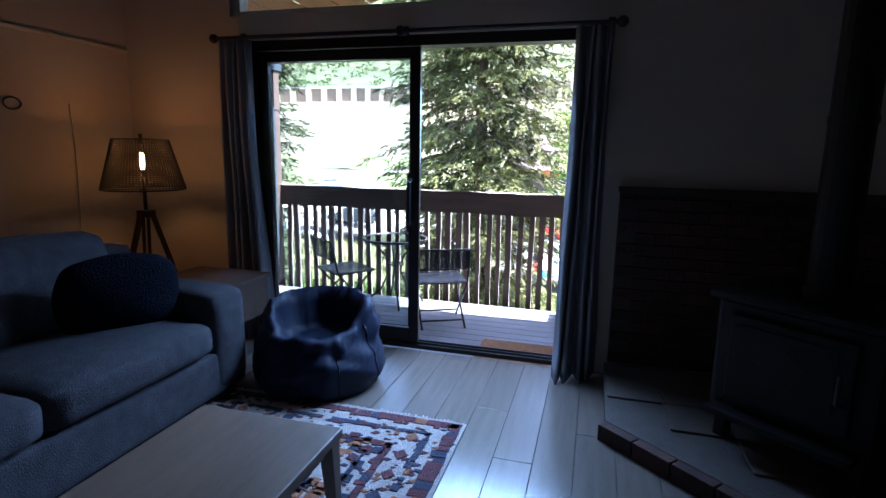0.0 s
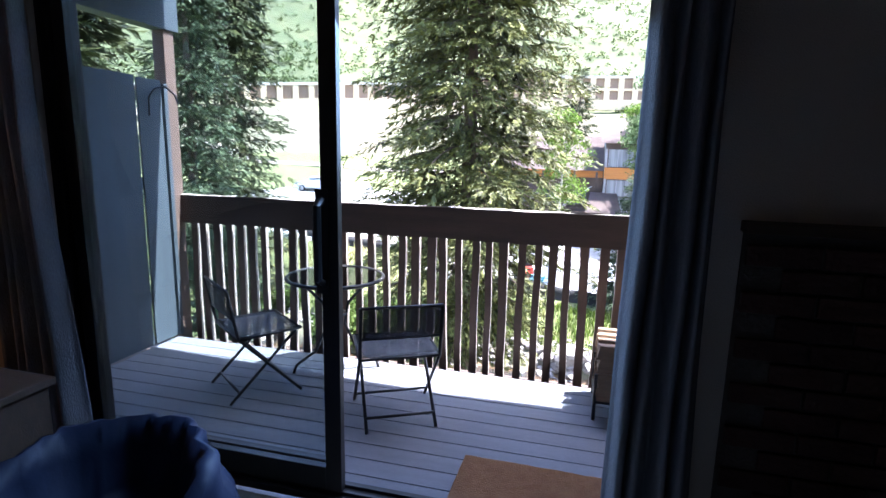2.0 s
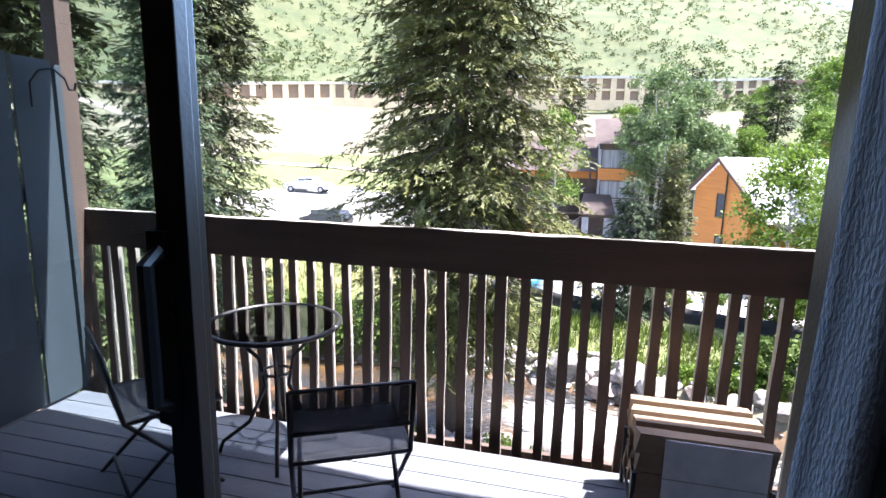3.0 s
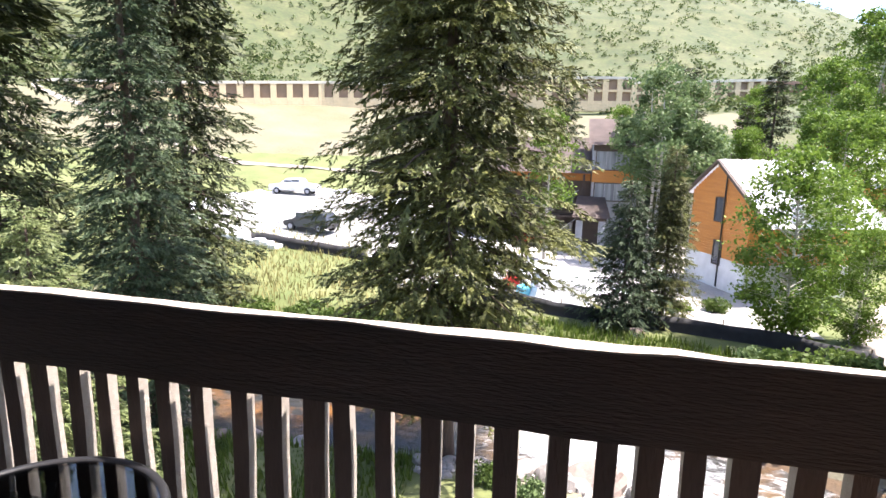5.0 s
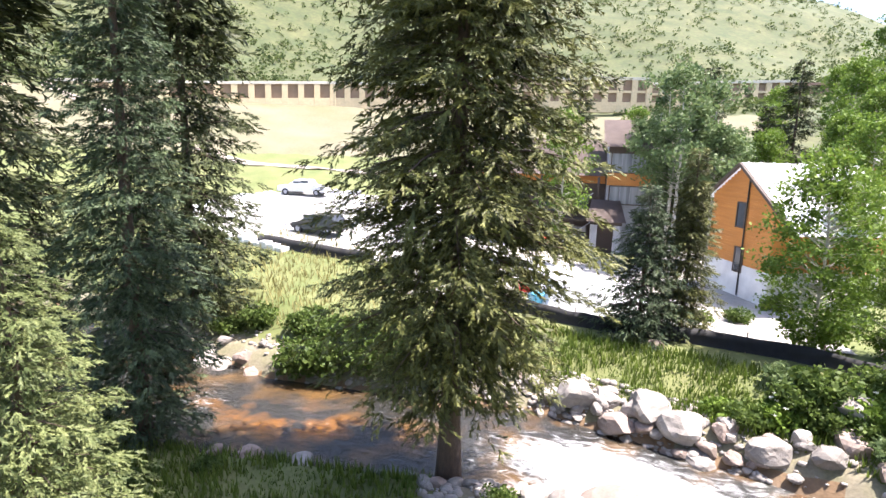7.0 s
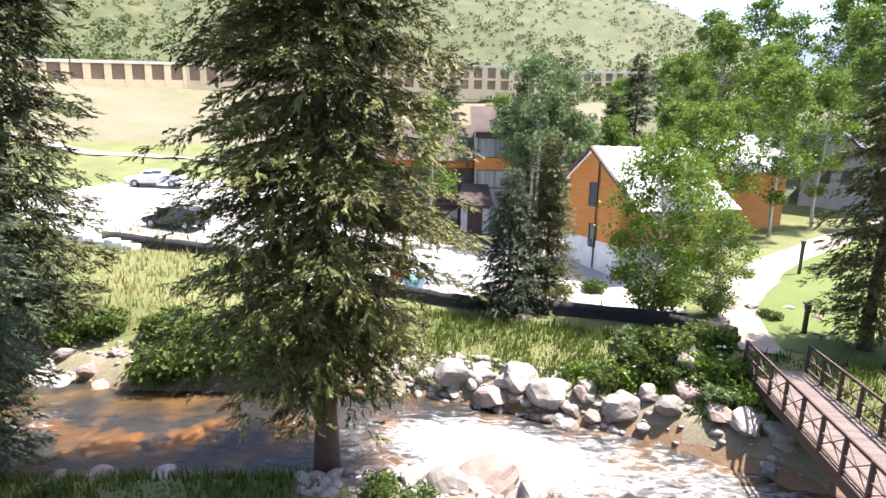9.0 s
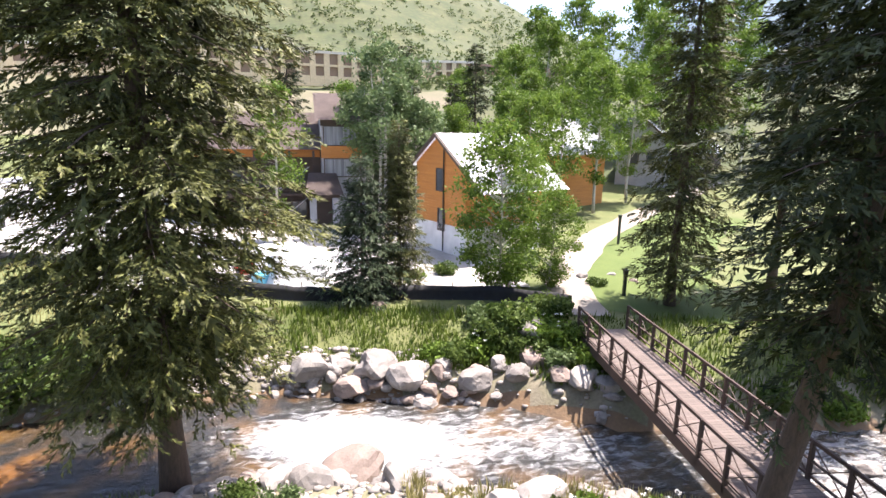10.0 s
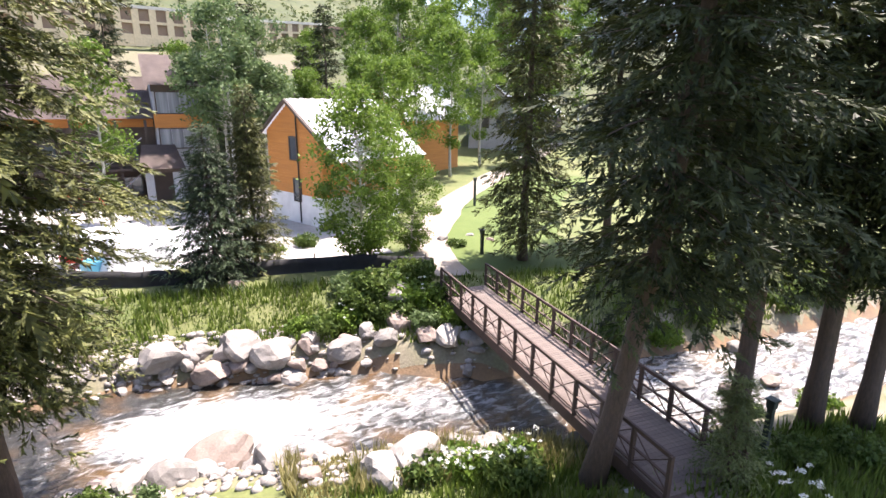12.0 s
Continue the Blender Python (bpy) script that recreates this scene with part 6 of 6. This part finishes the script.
def rug():
    """A patterned pile rug: borders, diamonds and stepped motifs of other wool, each a raised patch."""
    x0, x1, y0, y1 = -2.05, -0.58, -0.2, 2.62
    ob = thing("rug", Matrix.Translation((0, 0, FZ)), "cream wool rug with wine, indigo and rust tribal pattern", "rug")
    bm = bmesh.new()
    box(bm, x0, x1, y0, y1, 0.001, 0.012, bevel=0.004)
    part("wool_field", bm, M_RUGW, ob)
    mats = (M_RUGR, M_RUGN, M_RUGO)
    sets = [bmesh.new() for _ in mats]
    rnd = random.Random(17)

    def patch(k, pts):
        prism(sets[k], pts, 0.0121, 0.0165)
    # border bars, broken into uneven dashes
    for off, w, k in ((0.02, 0.07, 0), (0.15, 0.03, 1), (0.30, 0.045, 0), (0.40, 0.02, 1)):
        for vert in (True, False):
            for side in (0, 1):
                s, e = (y0 + off, y1 - off) if vert else (x0 + off, x1 - off)
                q = s
                while q < e - 0.012:
                    ln = min(rnd.uniform(0.022, 0.065), e - q)
                    if rnd.random() < 0.84:
                        ww = w * rnd.uniform(0.6, 1.25)
                        c = ((x0 + off) if side == 0 else (x1 - off - ww)) if vert else ((y0 + off) if side == 0 else (y1 - off - ww))
                        kk = k if rnd.random() < 0.8 else rnd.randrange(3)
                        j = rnd.uniform(-0.006, 0.006)
                        patch(kk, [(c + j, q), (c + ww, q + j), (c + ww - j, q + ln - 0.003), (c, q + ln - 0.003)] if vert else [(q, c + j), (q + ln - 0.003, c), (q + ln - 0.003, c + ww), (q + j, c + ww - j)])
                    q += ln
    # the border's small lozenges and the field's stepped medallions
    for i in range(15):
        y = y0 + 0.25 + i * 0.168
        for x in (x0 + 0.235, x1 - 0.235):
            r = 0.036 * rnd.uniform(0.8, 1.2)
            patch(rnd.randrange(3), [(x - r, y), (x, y - r * 1.3), (x + r, y), (x, y + r * 1.3)])
    for i in range(6):
        cy = y0 + 0.62 + i * 0.36
        for cx in (-1.52, -1.10):
            for ring, k in ((0.17, 1), (0.11, 0), (0.055, 2)):
                for a in range(8):
                    if rnd.random() < 0.15:
                        continue
                    t = a * math.pi / 4 + rnd.uniform(-0.1, 0.1)
                    px, py, s = cx + ring * math.cos(t), cy + ring * math.sin(t), 0.026 * rnd.uniform(0.7, 1.4)
                    patch(k if rnd.random() < 0.75 else rnd.randrange(3), [(px - s, py - s * 0.8), (px + s, py - s), (px + s * 0.9, py + s), (px - s, py + s * 0.9)])
    for i in range(1500):
        px, py, s = rnd.uniform(x0 + 0.03, x1 - 0.03), rnd.uniform(y0 + 0.03, y1 - 0.03), rnd.uniform(0.004, 0.014)
        e = rnd.uniform(0.8, 2.4)
        prism(sets[rnd.choice((0, 0, 1, 1, 2))], [(px - s * e, py - s * 0.4), (px + s * 0.6, py - s), (px + s * e, py + s * 0.5), (px - s * 0.5, py + s)], 0.0119, 0.0150 + 0.001 * rnd.random())
    for k, b in enumerate(sets):
        part("motif", b, mats[k], ob)["kind"] = "stuff"
    # fringe-like hem at the far end
    bm = bmesh.new()
    for i in range(70):
        x = x0 + 0.01 + i * (x1 - x0 - 0.02) / 70
        box(bm, x, x + 0.012, y1 - 0.002, y1 + rnd.uniform(0.012, 0.03), 0.002, 0.008)
    part("fringe", bm, M_RUGW, ob)


rug()


def bean_bag():
    """A navy bean bag chair: a slumped drum with a hollowed seat open to the room."""
    bm = bmesh.new()
    nu, nv = 56, 22
    rings = []
    for j in range(nv + 1):
        v = j / nv
        row = []
        for i in range(nu):
            a = 2 * math.pi * i / nu
            face = math.cos(a - math.radians(-72))       # the seat opens this way
            if v < 0.55:                                 # outer skin, upwards
                t = v / 0.55
                hgt = 0.50 - 0.19 * smooth01((face + 0.15) * 1.1)
                z = hgt * t
                r = 0.355 + 0.04 * math.sin(math.pi * min(t * 1.1, 1)) - 0.05 * t ** 3
            else:                                        # over the rim and down into the seat
                t = (v - 0.55) / 0.45
                hgt = 0.50 - 0.19 * smooth01((face + 0.15) * 1.1)
                rim = 0.06 * math.sin(math.pi * min(t * 2.2, 1))
                z = hgt + rim + (0.27 - hgt) * smooth01((t - 0.14) / 0.32)
                r = 0.305 - 0.085 * smooth01(t / 0.45) if t < 0.45 else 0.22 * (1 - (t - 0.45) / 0.55)
            p = Vector((r * math.cos(a), r * math.sin(a), z))
            seam = abs(math.sin(a * 4))
            p += Vector((math.cos(a), math.sin(a), 0)) * (0.036 * noise.noise(p * 5.5) + 0.009 * math.sin(a * 17 + 4 * noise.noise(p * 4)) * smooth01(1 - abs(v - 0.55) * 4) + 0.024 * (seam ** 0.5 - 0.6) * (0.4 + 0.6 * smooth01((v - 0.2) / 0.3)) + 0.014 * math.sin(a * 23 + 6 * noise.noise(p * 3)) * smooth01(1 - abs(v - 0.62) * 5) + 0.010 * math.sin(z * 50 + 3 * math.cos(a * 3)) * (1 if v < 0.6 else 0.4))
            p.z += 0.022 * noise.noise(p * 7 + Vector((5, 0, 0)))
            row.append(bm.verts.new((p.x, p.y, max(p.z, 0))))
        rings.append(row)
    for r, s in zip(rings, rings[1:]):
        for i in range(nu):
            bm.faces.new((r[i], r[(i + 1) % nu], s[(i + 1) % nu], s[i]))
    bm.faces.new(list(reversed(rings[0])))
    bm.faces.new(rings[-1])
    ob = thing("bean_bag", Matrix.Translation((-1.62, 2.93, FZ)), "slumped navy blue bean bag chair on the wood floor", "bean bag")
    seams = [[rings[j][i].co * 1.004 for j in range(1, 13)] for i in range(0, nu, 7)]
    part("cover", bm, M_BEAN, ob, smooth=True)
    for line in seams:
        bm = bmesh.new()
        tube(bm, line, 0.004, 6)
        part("seam", bm, M_BEAN, ob, smooth=True)


bean_bag()


def end_table():
    ob = thing("end_table", Matrix.Translation((-2.48, 3.04, FZ)), "dark walnut end table between sofa and curtain", "table")
    part("tabletop", boxes((-0.30, 0.30, -0.24, 0.24, 0.55, 0.58), bevel=0.005), M_ENDT, ob)
    part("body", boxes((-0.28, 0.28, -0.22, 0.22, 0.30, 0.549)), M_ENDT, ob)
    part("drawer", boxes((-0.26, 0.26, -0.235, -0.221, 0.33, 0.53), bevel=0.003), M_ENDT, ob)
    for x in (-0.26, 0.26):
        for y in (-0.2, 0.2):
            part("leg", boxes((x - 0.02, x + 0.02, y - 0.02, y + 0.02, 0, 0.30), bevel=0.003), M_ENDT, ob)


end_table()


def tripod_lamp():
    cx, cy = -3.06, 3.10
    ob = thing("floor_lamp", Matrix.Translation((cx, cy, FZ)), "tripod floor lamp with a dark mesh shade and glowing bulb", "lamp")
    verts, faces, n, rows = [], [], 72, 26
    for j in range(rows + 1):
        t = j / rows
        r, z = 0.268 - 0.093 * t, 1.15 + 0.34 * t
        for i in range(n):
            verts.append((r * math.cos(6.2832 * i / n), r * math.sin(6.2832 * i / n), z))
    for j in range(rows):
        for i in range(n):
            faces.append((j * n + i, j * n + (i + 1) % n, (j + 1) * n + (i + 1) % n, (j + 1) * n + i))
    sh = new("shade", raw("shade", verts, faces, M_SHADE))
    sh.parent = ob
    wf = sh.modifiers.new("mesh", "WIREFRAME")
    wf.thickness = 0.0092
    wf.use_even_offset = False
    for z, r, nm in ((1.15, 0.268, "lower_ring"), (1.49, 0.175, "upper_ring")):
        bm = bmesh.new()
        tube(bm, [(r * math.cos(k * 0.2618), r * math.sin(k * 0.2618), z) for k in range(25)], 0.006, 6)
        part(nm, bm, M_BLACK, ob)
    bm = bmesh.new()
    tube(bm, [(0, 0, 0.98), (0, 0, 1.235)], 0.013, 8)
    tube(bm, [(0, 0, 1.235), (0, 0, 1.285)], 0.022, 10)
    part("stem", bm, M_BLACK, ob)
    bm = bmesh.new()
    for k in range(3):
        a = k * 2.094 + 0.5
        tube(bm, [(0, 0, 1.495), (0.175 * math.cos(a), 0.175 * math.sin(a), 1.49)], 0.004, 5)
    tube(bm, [(0, 0, 1.46), (0, 0, 1.53)], 0.012, 8)
    tube(bm, [(0.03, 0, 1.28), (0.035, 0, 1.40), (0, 0, 1.47)], 0.003, 5)
    part("harp", bm, M_BLACK, ob)
    bm = bmesh.new()
    tube(bm, [(0, 0, 1.285), (0, 0, 1.31), (0, 0, 1.36), (0, 0, 1.395), (0, 0, 1.405)], [0.010, 0.015, 0.018, 0.013, 0.003], 12)
    part("bulb", bm, M_BULB, ob, "glowing amber filament bulb", smooth=True)
    part("hub", boxes((-0.045, 0.045, -0.045, 0.045, 0.95, 1.0), bevel=0.01), M_BLACK, ob)
    for k in range(3):
        a = 0.35 + k * 2.094
        c, s = math.cos(a), math.sin(a)
        for o in (-0.016, 0.016):
            bm = bmesh.new()
            tube(bm, [(c * 0.04 - s * o, s * 0.04 + c * o, 0.98), (c * 0.34 - s * o * 1.2, s * 0.34 + c * o * 1.2, 0.0)], 0.011, 8)
            part("leg", bm, M_ENDT, ob)
    lamp = bpy.data.lights.new("lamp_bulb", "POINT")
    lamp.energy, lamp.color, lamp.shadow_soft_size = LAMP_WATTS, (1.0, 0.36, 0.085), 0.03
    lo = new("lamp_bulb", lamp)
    lo.location = (cx, cy, FZ + 1.345 + 0.10)


LAMP_WATTS = 0.20
tripod_lamp()


def wall_bits():
    bm = bmesh.new()
    tube(bm, [(0.012, 0.055 * math.cos(k * 0.2618), 0.038 * math.sin(k * 0.2618)) for k in range(25)], 0.006, 6)
    ob = part("wall_ring", bm, M_BLACK)
    ob.matrix_basis = Matrix.Translation((XL, 2.66, 1.67))
    tagged(ob, "small black wire ring hung on the wall", "wall ornament")
    bm = bmesh.new()
    tube(bm, [(XL + 0.008, 3.06 + 0.012 * math.sin(k * 0.7), 1.70 - k * 0.16) for k in range(11)], 0.005, 6)
    tagged(part("cable", bm, M_TRIM), "thin cord hanging down the wall", "cord")


wall_bits()


# ---- the hearth corner ----
def hearth():
    ob = tagged(part("floor_hearth", prism(bmesh.new(), [(0.13, 2.74), (1.55, 1.5), (XR, 1.5), (XR, 3.56), (0.13, 3.56)], FZ + 0.0, FZ + 0.09), M_MORTAR), "low brown stone hearth platform", "floor", kind="structure")
    me = mesh_of("tile", boxes((0.004, 0.296, 0.004, 0.296, 0, 0.012), bevel=0.003), M_HEARTH)
    for i in range(8):
        for j in range(7):
            x, y = 0.14 + i * 0.3, 1.52 + j * 0.3
            if y + 0.02 > 2.76 - (x - 0.13) * 0.873 and x + 0.3 < XR and y + 0.3 < 3.58:
                share("tile", me, ob, Matrix.Translation((x, y, FZ + 0.09)))
    d = Vector((1.42, -1.24, 0))
    bm = boxes((0.004, 0.205, -0.06, 0.0, 0, 0.088), bevel=0.004)
    eb = mesh_of("edge_brick", bm, M_BRICK)
    for k in range(9):
        q = Vector((0.13, 2.74, FZ)) + d.normalized() * k * 0.21
        share("edge_brick", eb, ob, pose(q.x, q.y, q.z, 0, 0, math.degrees(math.atan2(d.y, d.x))))
    panel = tagged(part("wall_brick", boxes((0.15, XR - 0.002, WALL_Y - 0.012, WALL_Y - 0.002, FZ + 0.09, 1.19)), M_MORTAR), "dark red brick facing behind the stove", "wall", kind="structure")
    bme = mesh_of("brick", boxes((0, 0.198, -0.016, 0, 0, 0.063), bevel=0.003), M_BRICK)
    for r in range(15):
        for c in range(10):
            x = 0.16 + c * 0.208 + (0.104 if r % 2 else 0)
            if x + 0.2 < XR:
                share("brick", bme, panel, Matrix.Translation((x, WALL_Y - 0.0125, FZ + 0.10 + r * 0.073)))
    tagged(part("mantel_shelf", boxes((0.14, XR - 0.004, WALL_Y - 0.07, WALL_Y - 0.003, 1.192, 1.225), bevel=0.004), M_ENDT), "narrow dark wooden ledge capping the brick facing", "shelf")
    stove = thing("wood_stove", pose(1.02, 2.72, FZ + 0.102, 0, 0, -41), "black cast iron wood stove with a flue pipe", "stove")
    part("body", boxes((-0.33, 0.33, -0.26, 0.26, 0.16, 0.70), bevel=0.02), M_IRON, stove)
    part("top_plate", boxes((-0.36, 0.36, -0.29, 0.29, 0.70, 0.73), bevel=0.006), M_IRON, stove)
    dr = part("door", boxes((-0.25, 0.25, -0.29, -0.262, 0.24, 0.64), bevel=0.008), M_IRON, stove)
    part("glass", boxes((-0.19, 0.19, -0.297, -0.291, 0.32, 0.60)), M_STOVEGLASS, dr)
    bm = bmesh.new()
    tube(bm, [(0.22, -0.30, 0.38), (0.22, -0.345, 0.40), (0.22, -0.345, 0.52)], 0.010, 8)
    part("handle", bm, M_BLACK, dr)
    part("ash_lip", boxes((-0.3, 0.3, -0.36, -0.262, 0.16, 0.19), bevel=0.005), M_IRON, stove)
    for x in (-0.28, 0.28):
        for y in (-0.2, 0.2):
            part("leg", boxes((x - 0.03, x + 0.03, y - 0.03, y + 0.03, 0, 0.162), bevel=0.008), M_IRON, stove)
    bm = bmesh.new()
    tube(bm, [(0, 0.02, 0.73), (0, 0.02, 3.6)], 0.088, 20)
    for z in (0.75, 1.5, 2.3):
        tube(bm, [(0, 0.02, z), (0, 0.02, z + 0.03)], 0.093, 20)
    part("flue_pipe", bm, M_IRON, stove, smooth=False)


hearth()


fit_room(OUTSIDE)


# ---- balcony things ----
def folding_chair(m):
    ob = thing("folding_chair", m, "dark metal folding chair with a mesh sling seat", "chair", "balcony chairs")
    w = 0.235

    def bar(name, pts, r=0.0105):
        bm = bmesh.new()
        tube(bm, pts, r, 8)
        return part(name, bm, M_BLACK, ob, smooth=True)
    for s in (-1, 1):
        bar("back_leg", [(s * w, -0.26, 0.76), (s * w, -0.20, 0.44), (s * w, 0.20, 0.01)])
        bar("front_leg", [(s * (w - 0.03), 0.19, 0.43), (s * (w - 0.03), -0.26, 0.01)])
        bar("seat_rail", [(s * w, -0.20, 0.435), (s * w, 0.21, 0.445)])
    for y, z, ww, nm in ((-0.26, 0.76, w, "top_rail"), (0.14, 0.075, w, "stretcher"), (-0.20, 0.075, w - 0.03, "stretcher"), (0.21, 0.445, w, "seat_front_rail"), (-0.20, 0.435, w, "seat_back_rail"), (-0.225, 0.57, w, "back_lower_rail")):
        bar(nm, [(-ww, y, z), (ww, y, z)], 0.009)

    def sling(name, f):
        verts, faces = [], []
        for i in range(9):
            for j in range(7):
                verts.append(f(i / 8 * 2 - 1, j / 6))
        for i in range(8):
            for j in range(6):
                a = i * 7 + j
                faces.append((a, a + 7, a + 8, a + 1))
        o = new(name, raw(name, verts, faces, M_SLING, True))
        o.parent = ob
        md = o.modifiers.new("cloth", "SOLIDIFY")
        md.thickness = 0.004
    sling("seat", lambda u, v: (u * (w - 0.005), -0.195 + 0.40 * v, 0.447 - 0.022 * (1 - u * u) * math.sin(math.pi * v)))
    sling("backrest", lambda u, v: (u * (w - 0.005), -0.226 - 0.035 * v - 0.02 * (1 - u * u), 0.575 + 0.185 * v))
    return ob


chair = folding_chair(pose(-1.40, 4.87, DZ, 0, 0, 29))
copy_thing(chair, pose(-2.42, 4.95, DZ, 0, 0, -37))


def bistro_table():
    ob = thing("bistro_table", Matrix.Translation((-2.03, 5.35, DZ)), "round black bistro table with a smoked glass top", "table")
    bm = bmesh.new()
    bmesh.ops.create_cone(bm, cap_ends=True, segments=56, radius1=0.335, radius2=0.335, depth=0.008, matrix=Matrix.Translation((0, 0, 0.716)))
    part("glass_top", bm, M_SMOKE, ob)
    bm = bmesh.new()
    tube(bm, [(0.342 * math.cos(k * 0.1122), 0.342 * math.sin(k * 0.1122), 0.714) for k in range(57)], 0.014, 8)
    part("rim", bm, M_BLACK, ob, smooth=True)
    for k in range(4):
        a = 0.5 + k * 1.5708
        c, s = math.cos(a), math.sin(a)
        bm = bmesh.new()
        tube(bm, [(c * 0.26, s * 0.26, 0.70), (c * 0.09, s * 0.09, 0.52), (c * 0.06, s * 0.06, 0.36), (c * 0.15, s * 0.15, 0.16), (c * 0.29, s * 0.29, 0.06), (c * 0.31, s * 0.31, 0.0)], 0.011, 8)
        part("leg", bm, M_BLACK, ob, smooth=True)
    bm = bmesh.new()
    tube(bm, [(0.075 * math.cos(k * 0.2618), 0.075 * math.sin(k * 0.2618), 0.44) for k in range(25)], 0.008, 6)
    part("ring", bm, M_BLACK, ob)


bistro_table()


def door_mat():
    bm = bmesh.new()
    box(bm, -0.36, 0.36, -0.23, 0.23, 0.001, 0.02)
    bmesh.ops.subdivide_edges(bm, edges=bm.edges[:], cuts=14, use_grid_fill=True)
    for v in bm.verts:
        if v.co.z > 0.015:
            v.co.z += 0.004 * noise.noise(v.co * 60)
        v.co.x += 0.004 * noise.noise(v.co * 20)
        v.co.y += 0.004 * noise.noise(v.co * 23)
    ob = new("door_mat", mesh_of("door_mat", bm, M_MAT))
    ob.matrix_basis = pose(-0.5, 4.25, DZ, 0, 0, -1)
    tagged(ob, "orange-brown coir door mat on the balcony boards", "mat")


door_mat()


def firewood():
    """A low stand with two wrapped bundles of split logs."""
    ob = thing("firewood_stand", Matrix.Translation((0.08, 5.33, DZ)), "low black metal stand for firewood", "stand")
    for x in (-0.27, 0.27):
        for y in (-0.2, 0.2):
            bm = bmesh.new()
            tube(bm, [(x, y, 0.0), (x, y, 0.30)], 0.012, 6)
            part("leg", bm, M_BLACK, ob)
    bm = bmesh.new()
    for y in (-0.2, 0.2):
        tube(bm, [(-0.28, y, 0.12), (0.28, y, 0.12)], 0.010, 6)
    for x in (-0.27, 0.27):
        tube(bm, [(x, -0.21, 0.12), (x, 0.21, 0.12)], 0.010, 6)
    part("frame", bm, M_BLACK, ob)
    rnd = random.Random(6)
    for z in (0.135, 0.315):
        bd = thing("firewood_bundle", Matrix.Translation((0.08, 5.33, DZ + z)), "bundle of split firewood in clear wrap", "firewood", "firewood bundles")
        for r in range(2):
            for c in range(4):
                bm = bmesh.new()
                k = 0.05 + 0.008 * rnd.random()
                pr = [(-k, 0.0), (k, 0.004), (k * 0.9, 0.07), (-k * 0.7, 0.082)]
                a = [bm.verts.new((-0.27 + rnd.uniform(-0.01, 0.02), y, zz)) for y, zz in pr]
                b = [bm.verts.new((0.27 + rnd.uniform(-0.02, 0.01), y, zz)) for y, zz in pr]
                bm.faces.new(a)
                bm.faces.new(list(reversed(b)))
                for i in range(4):
                    bm.faces.new((a[i], b[i], b[(i + 1) % 4], a[(i + 1) % 4]))
                part("log", bm, M_WOODBOX, bd, m=Matrix.Translation((0, -0.165 + c * 0.11, r * 0.086)))
        part("paper_band", boxes((-0.16, 0.24, -0.226, -0.222, -0.01, 0.165)), M_TARP, bd, "white paper band")


firewood()


def plant_hook():
    bm = bmesh.new()
    tube(bm, [(0, 0, 0), (0, 0.0, 0.14), (0.05, 0.02, 0.21), (0.13, 0.04, 0.22), (0.19, 0.06, 0.16), (0.21, 0.06, 0.10), (0.24, 0.07, 0.10), (0.25, 0.07, 0.14)], 0.007, 6)
    ob = part("plant_hook", bm, M_BLACK)
    ob.matrix_basis = Matrix.Translation((-3.63, 5.45, 1.62))
    tagged(ob, "curved black iron plant hook on the partition", "hook")


plant_hook()
